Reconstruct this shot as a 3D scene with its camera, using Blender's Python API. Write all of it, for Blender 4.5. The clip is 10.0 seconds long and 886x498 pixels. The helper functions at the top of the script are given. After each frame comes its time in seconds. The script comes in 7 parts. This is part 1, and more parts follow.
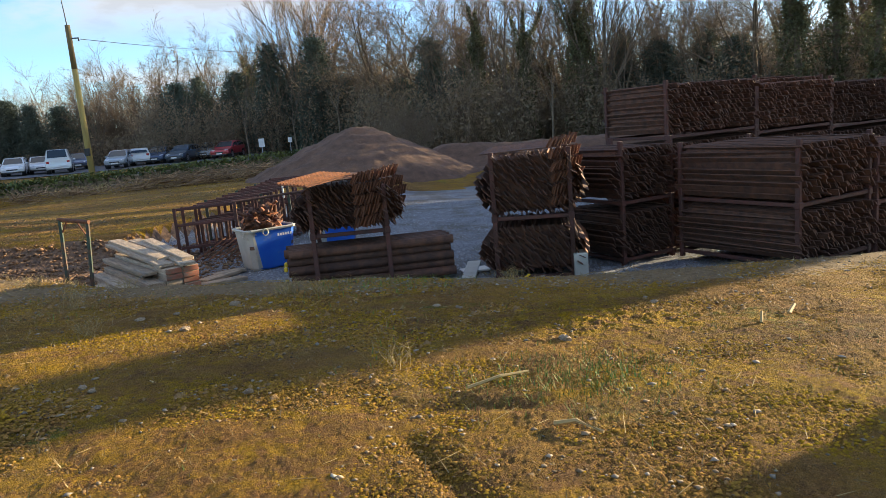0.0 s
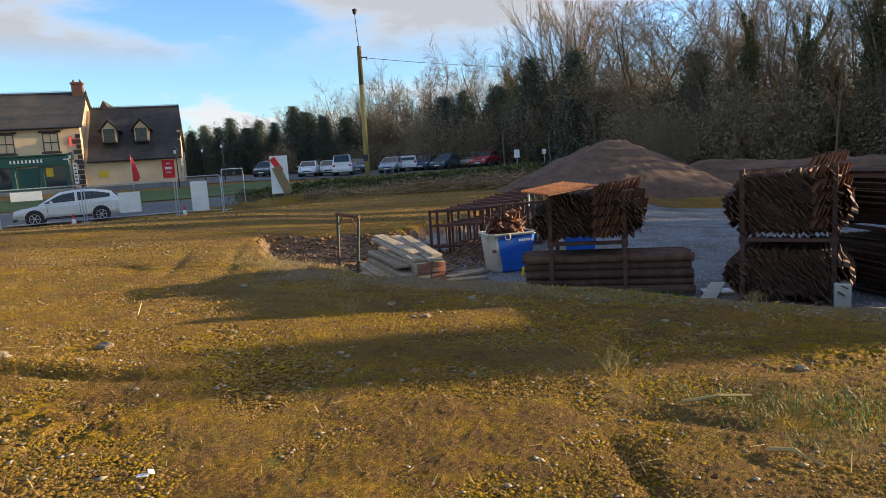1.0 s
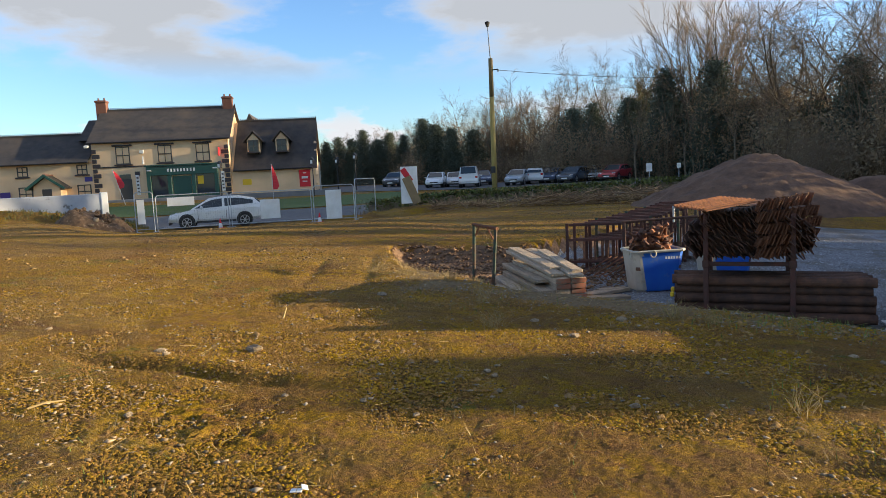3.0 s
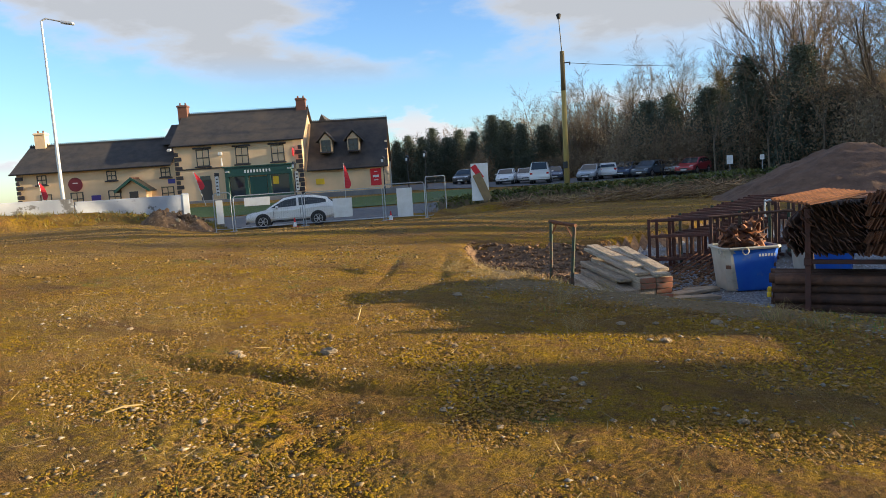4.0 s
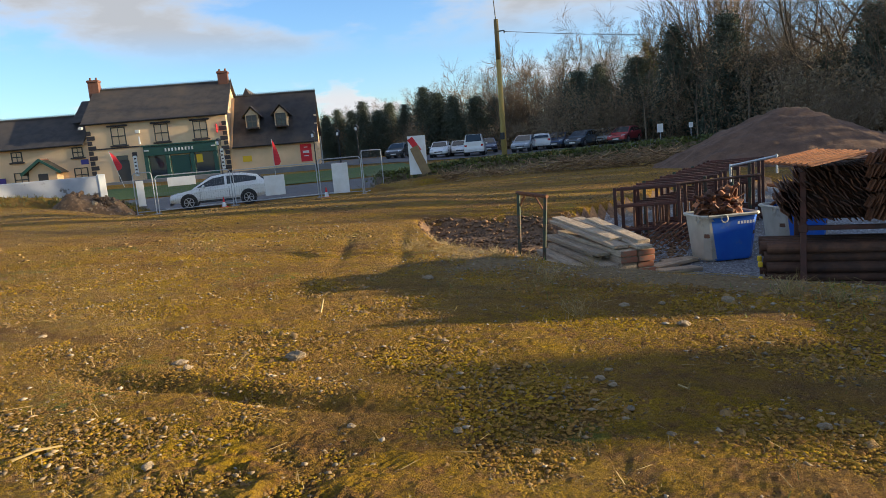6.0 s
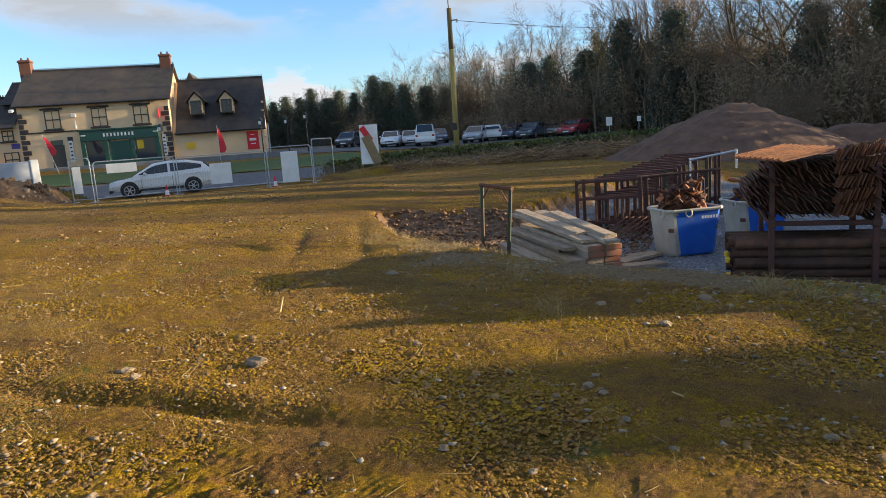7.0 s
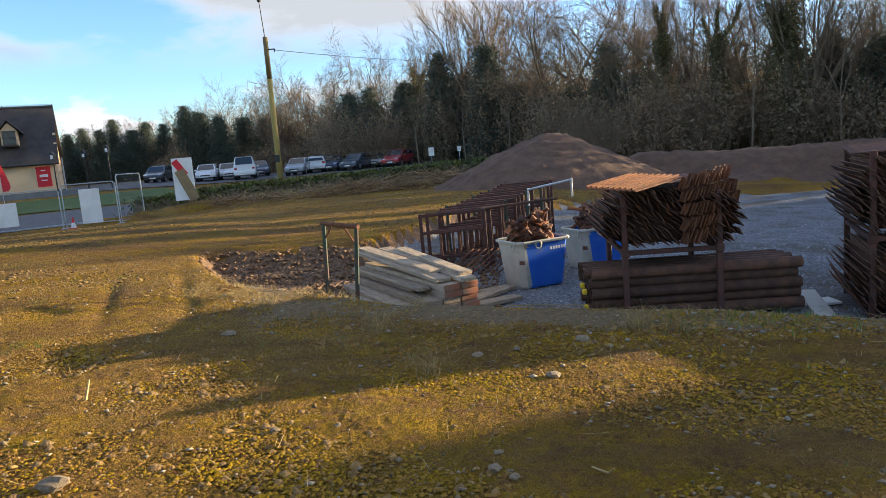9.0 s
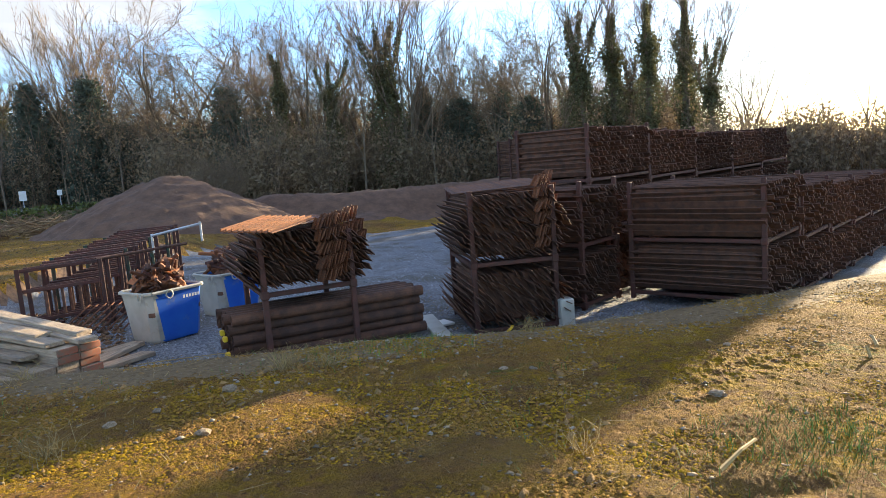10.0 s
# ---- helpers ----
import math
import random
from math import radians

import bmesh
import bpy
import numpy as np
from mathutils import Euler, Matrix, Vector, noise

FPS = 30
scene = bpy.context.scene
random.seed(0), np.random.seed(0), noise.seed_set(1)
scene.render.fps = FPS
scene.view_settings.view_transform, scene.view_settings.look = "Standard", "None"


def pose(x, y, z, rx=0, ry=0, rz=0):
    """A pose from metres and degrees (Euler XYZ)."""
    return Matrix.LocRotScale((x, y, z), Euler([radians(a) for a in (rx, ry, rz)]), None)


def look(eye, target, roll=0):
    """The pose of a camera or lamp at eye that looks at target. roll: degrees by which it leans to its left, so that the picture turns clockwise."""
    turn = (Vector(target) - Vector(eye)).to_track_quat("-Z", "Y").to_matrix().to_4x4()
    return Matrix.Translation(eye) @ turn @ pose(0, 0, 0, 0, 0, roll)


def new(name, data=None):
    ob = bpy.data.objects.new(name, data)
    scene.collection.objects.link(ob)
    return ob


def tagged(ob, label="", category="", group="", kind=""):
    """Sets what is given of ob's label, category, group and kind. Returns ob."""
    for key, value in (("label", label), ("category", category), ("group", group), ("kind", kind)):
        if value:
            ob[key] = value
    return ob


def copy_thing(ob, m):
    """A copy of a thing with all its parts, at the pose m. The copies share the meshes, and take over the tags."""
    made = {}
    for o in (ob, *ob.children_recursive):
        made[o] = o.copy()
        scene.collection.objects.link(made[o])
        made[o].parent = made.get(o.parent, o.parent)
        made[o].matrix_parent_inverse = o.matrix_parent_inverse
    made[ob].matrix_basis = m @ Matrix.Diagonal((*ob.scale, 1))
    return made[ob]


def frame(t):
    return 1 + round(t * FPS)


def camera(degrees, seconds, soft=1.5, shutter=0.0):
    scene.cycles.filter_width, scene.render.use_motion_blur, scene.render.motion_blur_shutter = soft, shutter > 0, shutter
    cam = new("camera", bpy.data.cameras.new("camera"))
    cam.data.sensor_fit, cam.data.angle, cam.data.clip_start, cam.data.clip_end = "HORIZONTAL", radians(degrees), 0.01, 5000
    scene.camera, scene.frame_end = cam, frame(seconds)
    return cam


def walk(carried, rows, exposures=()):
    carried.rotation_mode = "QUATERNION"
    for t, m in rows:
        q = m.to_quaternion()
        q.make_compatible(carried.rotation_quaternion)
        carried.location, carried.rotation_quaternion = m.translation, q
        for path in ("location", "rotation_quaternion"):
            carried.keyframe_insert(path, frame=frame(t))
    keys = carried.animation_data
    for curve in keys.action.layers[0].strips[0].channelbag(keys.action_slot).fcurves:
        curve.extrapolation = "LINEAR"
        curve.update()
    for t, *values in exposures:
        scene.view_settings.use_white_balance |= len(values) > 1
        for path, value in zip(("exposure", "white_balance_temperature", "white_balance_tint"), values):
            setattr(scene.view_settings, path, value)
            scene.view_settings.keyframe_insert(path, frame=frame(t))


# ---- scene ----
cam = camera(66.0, 10.0, soft=0.7)
PATH = [
    (0, (0.075, -0.09, 1.636), (0.364, 1.857, 1.28), -5.0),
    (0.5, (0.144, -0.263, 1.598), (0.016, 1.717, 1.346), -4.1),
    (1, (0.218, -0.384, 1.61), (-0.2, 1.553, 1.343), -3.6),
    (1.5, (0.241, -0.421, 1.599), (-0.36, 1.475, 1.387), -3.7),
    (2, (0.173, -0.351, 1.612), (-0.549, 1.505, 1.422), -2.6),
    (3.3, (-0.181, -0.096, 1.586), (-0.956, 1.732, 1.349), -3.0),
    (3.5, (-0.211, -0.053, 1.585), (-1.021, 1.757, 1.329), -3.1),
    (4, (-0.312, 0.087, 1.582), (-1.251, 1.841, 1.374), -3.8),
    (4.5, (-0.449, 0.214, 1.597), (-1.366, 1.982, 1.417), -3.8),
    (5, (-0.615, 0.343, 1.595), (-1.476, 2.136, 1.383), -3.2),
    (5.2, (-0.718, 0.415, 1.599), (-1.497, 2.243, 1.371), -3.2),
    (6.3, (-1.218, 0.835, 1.531), (-1.979, 2.658, 1.221), -5.2),
    (6.5, (-1.281, 0.882, 1.549), (-2.023, 2.712, 1.232), -4.6),
    (7, (-1.389, 0.994, 1.55), (-2.007, 2.867, 1.214), -4.1),
    (7.5, (-1.591, 1.157, 1.575), (-1.9, 3.102, 1.222), -3.3),
    (8, (-1.713, 1.289, 1.586), (-1.846, 3.259, 1.267), -3.6),
    (8.5, (-1.805, 1.417, 1.585), (-1.874, 3.383, 1.226), -4.2),
    (9, (-1.795, 1.683, 1.594), (-1.913, 3.658, 1.306), -4.8),
    (9.5, (-1.809, 1.793, 1.596), (-1.746, 3.777, 1.35), -3.9),
    (9.9, (-1.868, 1.772, 1.596), (-1.133, 3.619, 1.37), -5.2),
    (10, (-1.877, 1.766, 1.589), (-0.961, 3.526, 1.338), -4.4),
]
walk(cam, [(t, look(eye, target, roll)) for t, eye, target, roll in PATH], exposures=((0.0, 1.35), (1.0, 1.03), (4.5, 0.96), (6.5, 0.92), (8.0, 1.2), (9.0, 1.28), (9.5, 1.3), (10.0, 1.7)))

# ---- light ----
SUN_AZ, SUN_EL = 67.5, 9.7        # degrees clockwise from +y, and above the horizon
sun_way = Vector((math.sin(radians(SUN_AZ)) * math.cos(radians(SUN_EL)), math.cos(radians(SUN_AZ)) * math.cos(radians(SUN_EL)), math.sin(radians(SUN_EL))))
sun_data = bpy.data.lights.new("sun", "SUN")
sun_data.energy, sun_data.angle, sun_data.color = 7.1, radians(0.55), (1.0, 0.80, 0.51)
sun = new("sun", sun_data)
sun.matrix_world = look(sun_way * 200, (0, 0, 0))


def build_world():
    world = bpy.data.worlds.new("sky")
    scene.world = world
    world.use_nodes = True
    nt = world.node_tree
    nt.nodes.clear()
    out = nt.nodes.new("ShaderNodeOutputWorld")
    bg = nt.nodes.new("ShaderNodeBackground")
    bg.inputs["Strength"].default_value = 0.106
    sky = nt.nodes.new("ShaderNodeTexSky")
    sky.sky_type, sky.sun_disc = "NISHITA", False
    sky.sun_elevation, sky.sun_rotation = radians(SUN_EL), radians(SUN_AZ)
    sky.air_density, sky.dust_density, sky.ozone_density = 1.0, 0.35, 2.2
    link = nt.links.new
    co = nt.nodes.new("ShaderNodeTexCoord")
    sep = nt.nodes.new("ShaderNodeSeparateXYZ")
    link(co.outputs["Generated"], sep.inputs["Vector"])

    def cloud(scale, stretch, shift, lo, hi, el0, el1, el2, el3):
        """A layer of cloud between two heights: noise cut by a band of elevation."""
        mp = nt.nodes.new("ShaderNodeMapping")
        mp.inputs["Scale"].default_value, mp.inputs["Location"].default_value = (1.0, 1.0, stretch), shift
        no = nt.nodes.new("ShaderNodeTexNoise")
        no.inputs["Scale"].default_value, no.inputs["Detail"].default_value, no.inputs["Roughness"].default_value = scale, 9.0, 0.56
        link(co.outputs["Generated"], mp.inputs["Vector"])
        link(mp.outputs["Vector"], no.inputs["Vector"])
        outs = []
        for value, a, b in ((no.outputs["Fac"], lo, hi), (sep.outputs["Z"], el0, el1), (sep.outputs["Z"], el3, el2)):
            r = nt.nodes.new("ShaderNodeMapRange")
            r.interpolation_type = "SMOOTHSTEP"
            r.inputs["From Min"].default_value, r.inputs["From Max"].default_value = a, b
            link(value, r.inputs["Value"])
            outs.append(r.outputs["Result"])
        m1, m2 = nt.nodes.new("ShaderNodeMath"), nt.nodes.new("ShaderNodeMath")
        m1.operation = m2.operation = "MULTIPLY"
        link(outs[0], m1.inputs[0])
        link(outs[1], m1.inputs[1])
        link(m1.outputs[0], m2.inputs[0])
        link(outs[2], m2.inputs[1])
        return m2.outputs[0], no.outputs["Fac"]

    tint = nt.nodes.new("ShaderNodeMix")
    tint.data_type, tint.blend_type = "RGBA", "MULTIPLY"
    tint.inputs["Factor"].default_value, tint.inputs["B"].default_value = 1.0, (1.02, 1.24, 1.6, 1)
    link(sky.outputs["Color"], tint.inputs["A"])
    colour = tint.outputs["Result"]
    for tone, dark, layer in (((4.15, 4.15, 4.25), (2.65, 2.8, 3.05), (2.7, 3.0, (0.31, 0.62, 0.1), 0.44, 0.60, 0.12, 0.19, 0.9, 1.2)),
                              ((5.6, 5.4, 5.2), (4.0, 4.1, 4.3), (5.5, 2.6, (1.7, 0.4, 0.3), 0.54, 0.60, 0.03, 0.05, 0.075, 0.12))):
        fac, grain = cloud(*layer)
        shade = nt.nodes.new("ShaderNodeMapRange")
        shade.inputs["From Min"].default_value, shade.inputs["From Max"].default_value = 0.46, 0.60
        link(grain, shade.inputs["Value"])
        body = nt.nodes.new("ShaderNodeMix")
        body.data_type = "RGBA"
        body.inputs["A"].default_value, body.inputs["B"].default_value = (*tone, 1), (*dark, 1)
        link(shade.outputs["Result"], body.inputs["Factor"])
        mix = nt.nodes.new("ShaderNodeMix")
        mix.data_type = "RGBA"
        link(fac, mix.inputs["Factor"])
        link(colour, mix.inputs["A"])
        link(body.outputs["Result"], mix.inputs["B"])
        colour = mix.outputs["Result"]
    link(colour, bg.inputs["Color"])
    link(bg.outputs["Background"], out.inputs["Surface"])


build_world()


# ---- materials ----
def material(name, base, rough=0.8, metal=0.0, second=None, scale=6.0, spread=(0.35, 0.65), bump=0.0, bump_scale=60.0, vary=0.0, island=False,
             third=None, third_scale=1.2, third_spread=(0.5, 0.7), stretch=(1, 1, 1), glass=0.0, coat=0.0, glow=0.0, spec=0.5, leaf=0.0):
    m = bpy.data.materials.new(name)
    m.use_nodes = True
    nt = m.node_tree
    link = nt.links.new
    b = nt.nodes["Principled BSDF"]
    b.inputs["Roughness"].default_value, b.inputs["Metallic"].default_value = rough, metal
    b.inputs["Specular IOR Level"].default_value = spec
    b.inputs["Coat Weight"].default_value = coat
    b.inputs["Transmission Weight"].default_value = glass
    if glow:
        b.inputs["Emission Color"].default_value = (*base, 1)
        b.inputs["Emission Strength"].default_value = glow
    co = nt.nodes.new("ShaderNodeTexCoord")
    mp = nt.nodes.new("ShaderNodeMapping")
    mp.inputs["Scale"].default_value = stretch
    link(co.outputs["Object"], mp.inputs["Vector"])

    def noise_ramp(sc, lo, hi, detail=6.0):
        n = nt.nodes.new("ShaderNodeTexNoise")
        n.inputs["Scale"].default_value, n.inputs["Detail"].default_value, n.inputs["Roughness"].default_value = sc, detail, 0.6
        link(mp.outputs["Vector"], n.inputs["Vector"])
        r = nt.nodes.new("ShaderNodeMapRange")
        r.inputs["From Min"].default_value, r.inputs["From Max"].default_value = lo, hi
        link(n.outputs["Fac"], r.inputs["Value"])
        return r.outputs["Result"], n.outputs["Fac"]

    def mixed(fac, a, c, mode="MIX"):
        x = nt.nodes.new("ShaderNodeMix")
        x.data_type, x.blend_type = "RGBA", mode
        if isinstance(fac, float):
            x.inputs["Factor"].default_value = fac
        else:
            link(fac, x.inputs["Factor"])
        for slot, v in (("A", a), ("B", c)):
            if isinstance(v, tuple):
                x.inputs[slot].default_value = (*v, 1)
            else:
                link(v, x.inputs[slot])
        return x.outputs["Result"]

    col = base
    if second:
        f, _ = noise_ramp(scale, *spread)
        col = mixed(f, base, second)
    if third:
        f, _ = noise_ramp(third_scale, *third_spread)
        col = mixed(f, col, third)
    if vary:
        if island:
            g = nt.nodes.new("ShaderNodeNewGeometry")
            rnd = g.outputs["Random Per Island"]
        else:
            g = nt.nodes.new("ShaderNodeObjectInfo")
            rnd = g.outputs["Random"]
        hsv = nt.nodes.new("ShaderNodeHueSaturation")
        r = nt.nodes.new("ShaderNodeMapRange")
        r.inputs["To Min"].default_value, r.inputs["To Max"].default_value = 1 - vary, 1 + vary
        link(rnd, r.inputs["Value"])
        link(r.outputs["Result"], hsv.inputs["Value"])
        if isinstance(col, tuple):
            hsv.inputs["Color"].default_value = (*col, 1)
        else:
            link(col, hsv.inputs["Color"])
        col = hsv.outputs["Color"]
    if isinstance(col, tuple):
        b.inputs["Base Color"].default_value = (*col, 1)
    else:
        link(col, b.inputs["Base Color"])
    if leaf:
        # thin leaves let part of the light through
        out = nt.nodes["Material Output"]
        thin, both = nt.nodes.new("ShaderNodeBsdfTranslucent"), nt.nodes.new("ShaderNodeMixShader")
        both.inputs["Fac"].default_value = leaf
        if isinstance(col, tuple):
            thin.inputs["Color"].default_value = (*col, 1)
        else:
            link(col, thin.inputs["Color"])
        link(b.outputs["BSDF"], both.inputs[1])
        link(thin.outputs["BSDF"], both.inputs[2])
        link(both.outputs["Shader"], out.inputs["Surface"])
    if bump:
        _, f = noise_ramp(bump_scale, 0, 1, 8.0)
        bp = nt.nodes.new("ShaderNodeBump")
        bp.inputs["Strength"].default_value, bp.inputs["Distance"].default_value = min(1.0, bump), 0.02
        link(f, bp.inputs["Height"])
        link(bp.outputs["Normal"], b.inputs["Normal"])
    return m


def ground_material():
    """Trampled soil with yellow-green moss, small stones and paler dried patches."""
    m = bpy.data.materials.new("mossy_soil")
    m.use_nodes = True
    nt = m.node_tree
    link = nt.links.new
    b = nt.nodes["Principled BSDF"]
    b.inputs["Roughness"].default_value = 0.95
    b.inputs["Specular IOR Level"].default_value = 0.15
    co = nt.nodes.new("ShaderNodeTexCoord")

    def noise_tex(sc, detail=6.0, rough=0.6):
        n = nt.nodes.new("ShaderNodeTexNoise")
        n.inputs["Scale"].default_value, n.inputs["Detail"].default_value, n.inputs["Roughness"].default_value = sc, detail, rough
        link(co.outputs["Object"], n.inputs["Vector"])
        return n.outputs["Fac"]

    def rng(v, lo, hi):
        r = nt.nodes.new("ShaderNodeMapRange")
        r.inputs["From Min"].default_value, r.inputs["From Max"].default_value = lo, hi
        link(v, r.inputs["Value"])
        return r.outputs["Result"]

    def mul(a, c):
        x = nt.nodes.new("ShaderNodeMath")
        x.operation = "MULTIPLY"
        link(a, x.inputs[0])
        link(c, x.inputs[1])
        return x.outputs[0]

    def mixed(fac, a, c):
        x = nt.nodes.new("ShaderNodeMix")
        x.data_type = "RGBA"
        link(fac, x.inputs["Factor"])
        for slot, v in (("A", a), ("B", c)):
            if isinstance(v, tuple):
                x.inputs[slot].default_value = (*v, 1)
            else:
                link(v, x.inputs[slot])
        return x.outputs["Result"]

    def cells(scale):
        """Crumbs: distance from each crumb's middle, and a random value for each crumb."""
        v = nt.nodes.new("ShaderNodeTexVoronoi")
        v.inputs["Scale"].default_value = scale
        warp = nt.nodes.new("ShaderNodeMix")
        warp.data_type, warp.blend_type = "RGBA", "LINEAR_LIGHT"
        warp.inputs["Factor"].default_value = 0.035
        n = nt.nodes.new("ShaderNodeTexNoise")
        n.inputs["Scale"].default_value, n.inputs["Detail"].default_value = scale * 0.8, 3.0
        link(co.outputs["Object"], n.inputs["Vector"])
        link(co.outputs["Object"], warp.inputs["A"])
        link(n.outputs["Color"], warp.inputs["B"])
        link(warp.outputs["Result"], v.inputs["Vector"])
        tone = nt.nodes.new("ShaderNodeSeparateColor")
        link(v.outputs["Color"], tone.inputs["Color"])
        return v.outputs["Distance"], tone.outputs["Red"], tone.outputs["Green"]

    grain = noise_tex(38.0, 8.0, 0.7)
    gap, tone_a, tone_b = cells(62.0)
    fine_gap, fine_a, fine_b = cells(150.0)
    soil = mixed(rng(tone_a, 0.0, 1.0), (0.13, 0.066, 0.021), (0.37, 0.19, 0.056))
    moss = mixed(rng(tone_b, 0.0, 1.0), (0.20, 0.122, 0.006), (0.495, 0.295, 0.010))
    patch = mul(rng(noise_tex(0.6, 6.0, 0.66), 0.34, 0.54), rng(noise_tex(8.0, 6.0, 0.7), 0.41, 0.52))
    col = mixed(patch, soil, moss)
    green = mul(rng(noise_tex(0.9, 4.0), 0.58, 0.68), rng(noise_tex(14.0), 0.45, 0.6))
    col = mixed(green, col, (0.13, 0.17, 0.03))
    straw = mul(rng(noise_tex(0.33, 3.0), 0.5, 0.62), rng(fine_a, 0.55, 0.8))
    col = mixed(straw, col, (0.38, 0.27, 0.12))
    col = mixed(mul(rng(fine_b, 0.62, 0.8), rng(noise_tex(2.1, 5.0), 0.4, 0.6)), col, (0.075, 0.045, 0.022))
    mp = nt.nodes.new("ShaderNodeMapping")
    mp.inputs["Scale"].default_value, mp.inputs["Rotation"].default_value = (0.22, 1.3, 1.0), (0, 0, radians(-22))
    link(co.outputs["Object"], mp.inputs["Vector"])
    band = nt.nodes.new("ShaderNodeTexNoise")
    band.inputs["Scale"].default_value, band.inputs["Detail"].default_value, band.inputs["Roughness"].default_value = 0.9, 6.0, 0.65
    link(mp.outputs["Vector"], band.inputs["Vector"])
    col = mixed(mul(rng(band.outputs["Fac"], 0.51, 0.66), rng(grain, 0.2, 0.5)), col, (0.165, 0.09, 0.036))
    mp2 = nt.nodes.new("ShaderNodeMapping")
    mp2.inputs["Scale"].default_value, mp2.inputs["Rotation"].default_value = (0.3, 1.1, 1.0), (0, 0, radians(14))
    link(co.outputs["Object"], mp2.inputs["Vector"])
    dry = nt.nodes.new("ShaderNodeTexNoise")
    dry.inputs["Scale"].default_value, dry.inputs["Detail"].default_value, dry.inputs["Roughness"].default_value = 0.55, 7.0, 0.72
    link(mp2.outputs["Vector"], dry.inputs["Vector"])
    tan = mixed(rng(fine_a, 0.0, 1.0), (0.225, 0.12, 0.028), (0.43, 0.238, 0.06))
    col = mixed(mul(rng(dry.outputs["Fac"], 0.48, 0.64), rng(noise_tex(5.0, 6.0, 0.7), 0.36, 0.56)), col, tan)
    vor = nt.nodes.new("ShaderNodeTexVoronoi")
    vor.inputs["Scale"].default_value = 26.0
    link(co.outputs["Object"], vor.inputs["Vector"])
    stone = mul(rng(vor.outputs["Distance"], 0.16, 0.1), rng(noise_tex(3.2, 3.0), 0.55, 0.63))
    col = mixed(stone, col, (0.30, 0.26, 0.21))
    link(col, b.inputs["Base Color"])
    bp = nt.nodes.new("ShaderNodeBump")
    bp.inputs["Strength"].default_value, bp.inputs["Distance"].default_value = 1.0, 0.016
    deep = nt.nodes.new("ShaderNodeMath")
    deep.operation = "MULTIPLY_ADD"
    deep.inputs[1].default_value, deep.inputs[2].default_value = -1.0, 1.0
    link(gap, deep.inputs[0])
    both = nt.nodes.new("ShaderNodeMath")
    both.operation = "MULTIPLY_ADD"
    both.inputs[1].default_value = -0.35
    link(fine_gap, both.inputs[0])
    link(deep.outputs[0], both.inputs[2])
    link(both.outputs[0], bp.inputs["Height"])
    bp2 = nt.nodes.new("ShaderNodeBump")
    bp2.inputs["Strength"].default_value, bp2.inputs["Distance"].default_value = 0.8, 0.05
    link(noise_tex(9.0, 9.0, 0.78), bp2.inputs["Height"])
    link(bp.outputs["Normal"], bp2.inputs["Normal"])
    link(bp2.outputs["Normal"], b.inputs["Normal"])
    return m


SOIL = ground_material()
BARE_SOIL = material("dug_soil", (0.085, 0.05, 0.03), 0.95, second=(0.20, 0.115, 0.06), scale=11.0, bump=1.0, bump_scale=24.0, third=(0.20, 0.125, 0.065), third_scale=20.0, third_spread=(0.62, 0.76))
GRAVEL = material("grey_gravel", (0.075, 0.08, 0.088), 0.9, second=(0.27, 0.28, 0.30), scale=26.0, spread=(0.4, 0.62), bump=1.0, bump_scale=22.0, third=(0.10, 0.09, 0.075), third_scale=1.1, third_spread=(0.46, 0.62))
ASPHALT = material("asphalt", (0.085, 0.085, 0.09), 0.85, second=(0.13, 0.13, 0.13), scale=3.0, bump=0.3, bump_scale=120.0)
LINE = material("road_paint", (0.7, 0.7, 0.68), 0.7, second=(0.5, 0.5, 0.48), scale=9.0)
LAWN = material("lawn", (0.04, 0.085, 0.015), 0.9, second=(0.085, 0.13, 0.025), scale=5.0, bump=0.8, bump_scale=30.0)
MOUND = material("brown_subsoil", (0.088, 0.048, 0.030), 0.95, second=(0.155, 0.086, 0.052), scale=2.2, bump=1.0, bump_scale=9.0, third=(0.17, 0.115, 0.07), third_scale=18.0, third_spread=(0.6, 0.72))
STONE = material("fieldstone", (0.22, 0.16, 0.095), 0.9, second=(0.33, 0.255, 0.17), scale=5.0, bump=0.6, bump_scale=30.0, vary=0.25)
PEBBLE = material("pebble", (0.10, 0.07, 0.038), 0.9, second=(0.16, 0.12, 0.075), scale=2.0, vary=0.45, island=True)
GRAVEL_STONE = material("gravel_stone", (0.12, 0.13, 0.145), 0.85, second=(0.30, 0.31, 0.33), scale=3.0, vary=0.5, island=True)
TRODDEN = material("trodden_soil", (0.13, 0.09, 0.047), 0.95, second=(0.215, 0.15, 0.08), scale=16.0, bump=1.0, bump_scale=26.0, third=(0.27, 0.225, 0.165), third_scale=38.0, third_spread=(0.63, 0.69), spec=0.15)
PALE_CHIP = material("pale_chip", (0.20, 0.165, 0.12), 0.9, second=(0.32, 0.275, 0.215), scale=4.0, vary=0.3, island=True, spec=0.2)
PIT_CLOD = material("pit_clod", (0.13, 0.073, 0.038), 0.95, second=(0.21, 0.122, 0.062), scale=9.0, vary=0.35, island=True)
CHIP = material("stone_chip", (0.18, 0.13, 0.075), 0.9, spec=0.15, second=(0.29, 0.22, 0.145), scale=4.0, vary=0.35, island=True)
CLOD = material("clod", (0.18, 0.102, 0.038), 0.95, second=(0.32, 0.19, 0.06), scale=9.0, bump=0.7, bump_scale=40.0, vary=0.3, island=True)
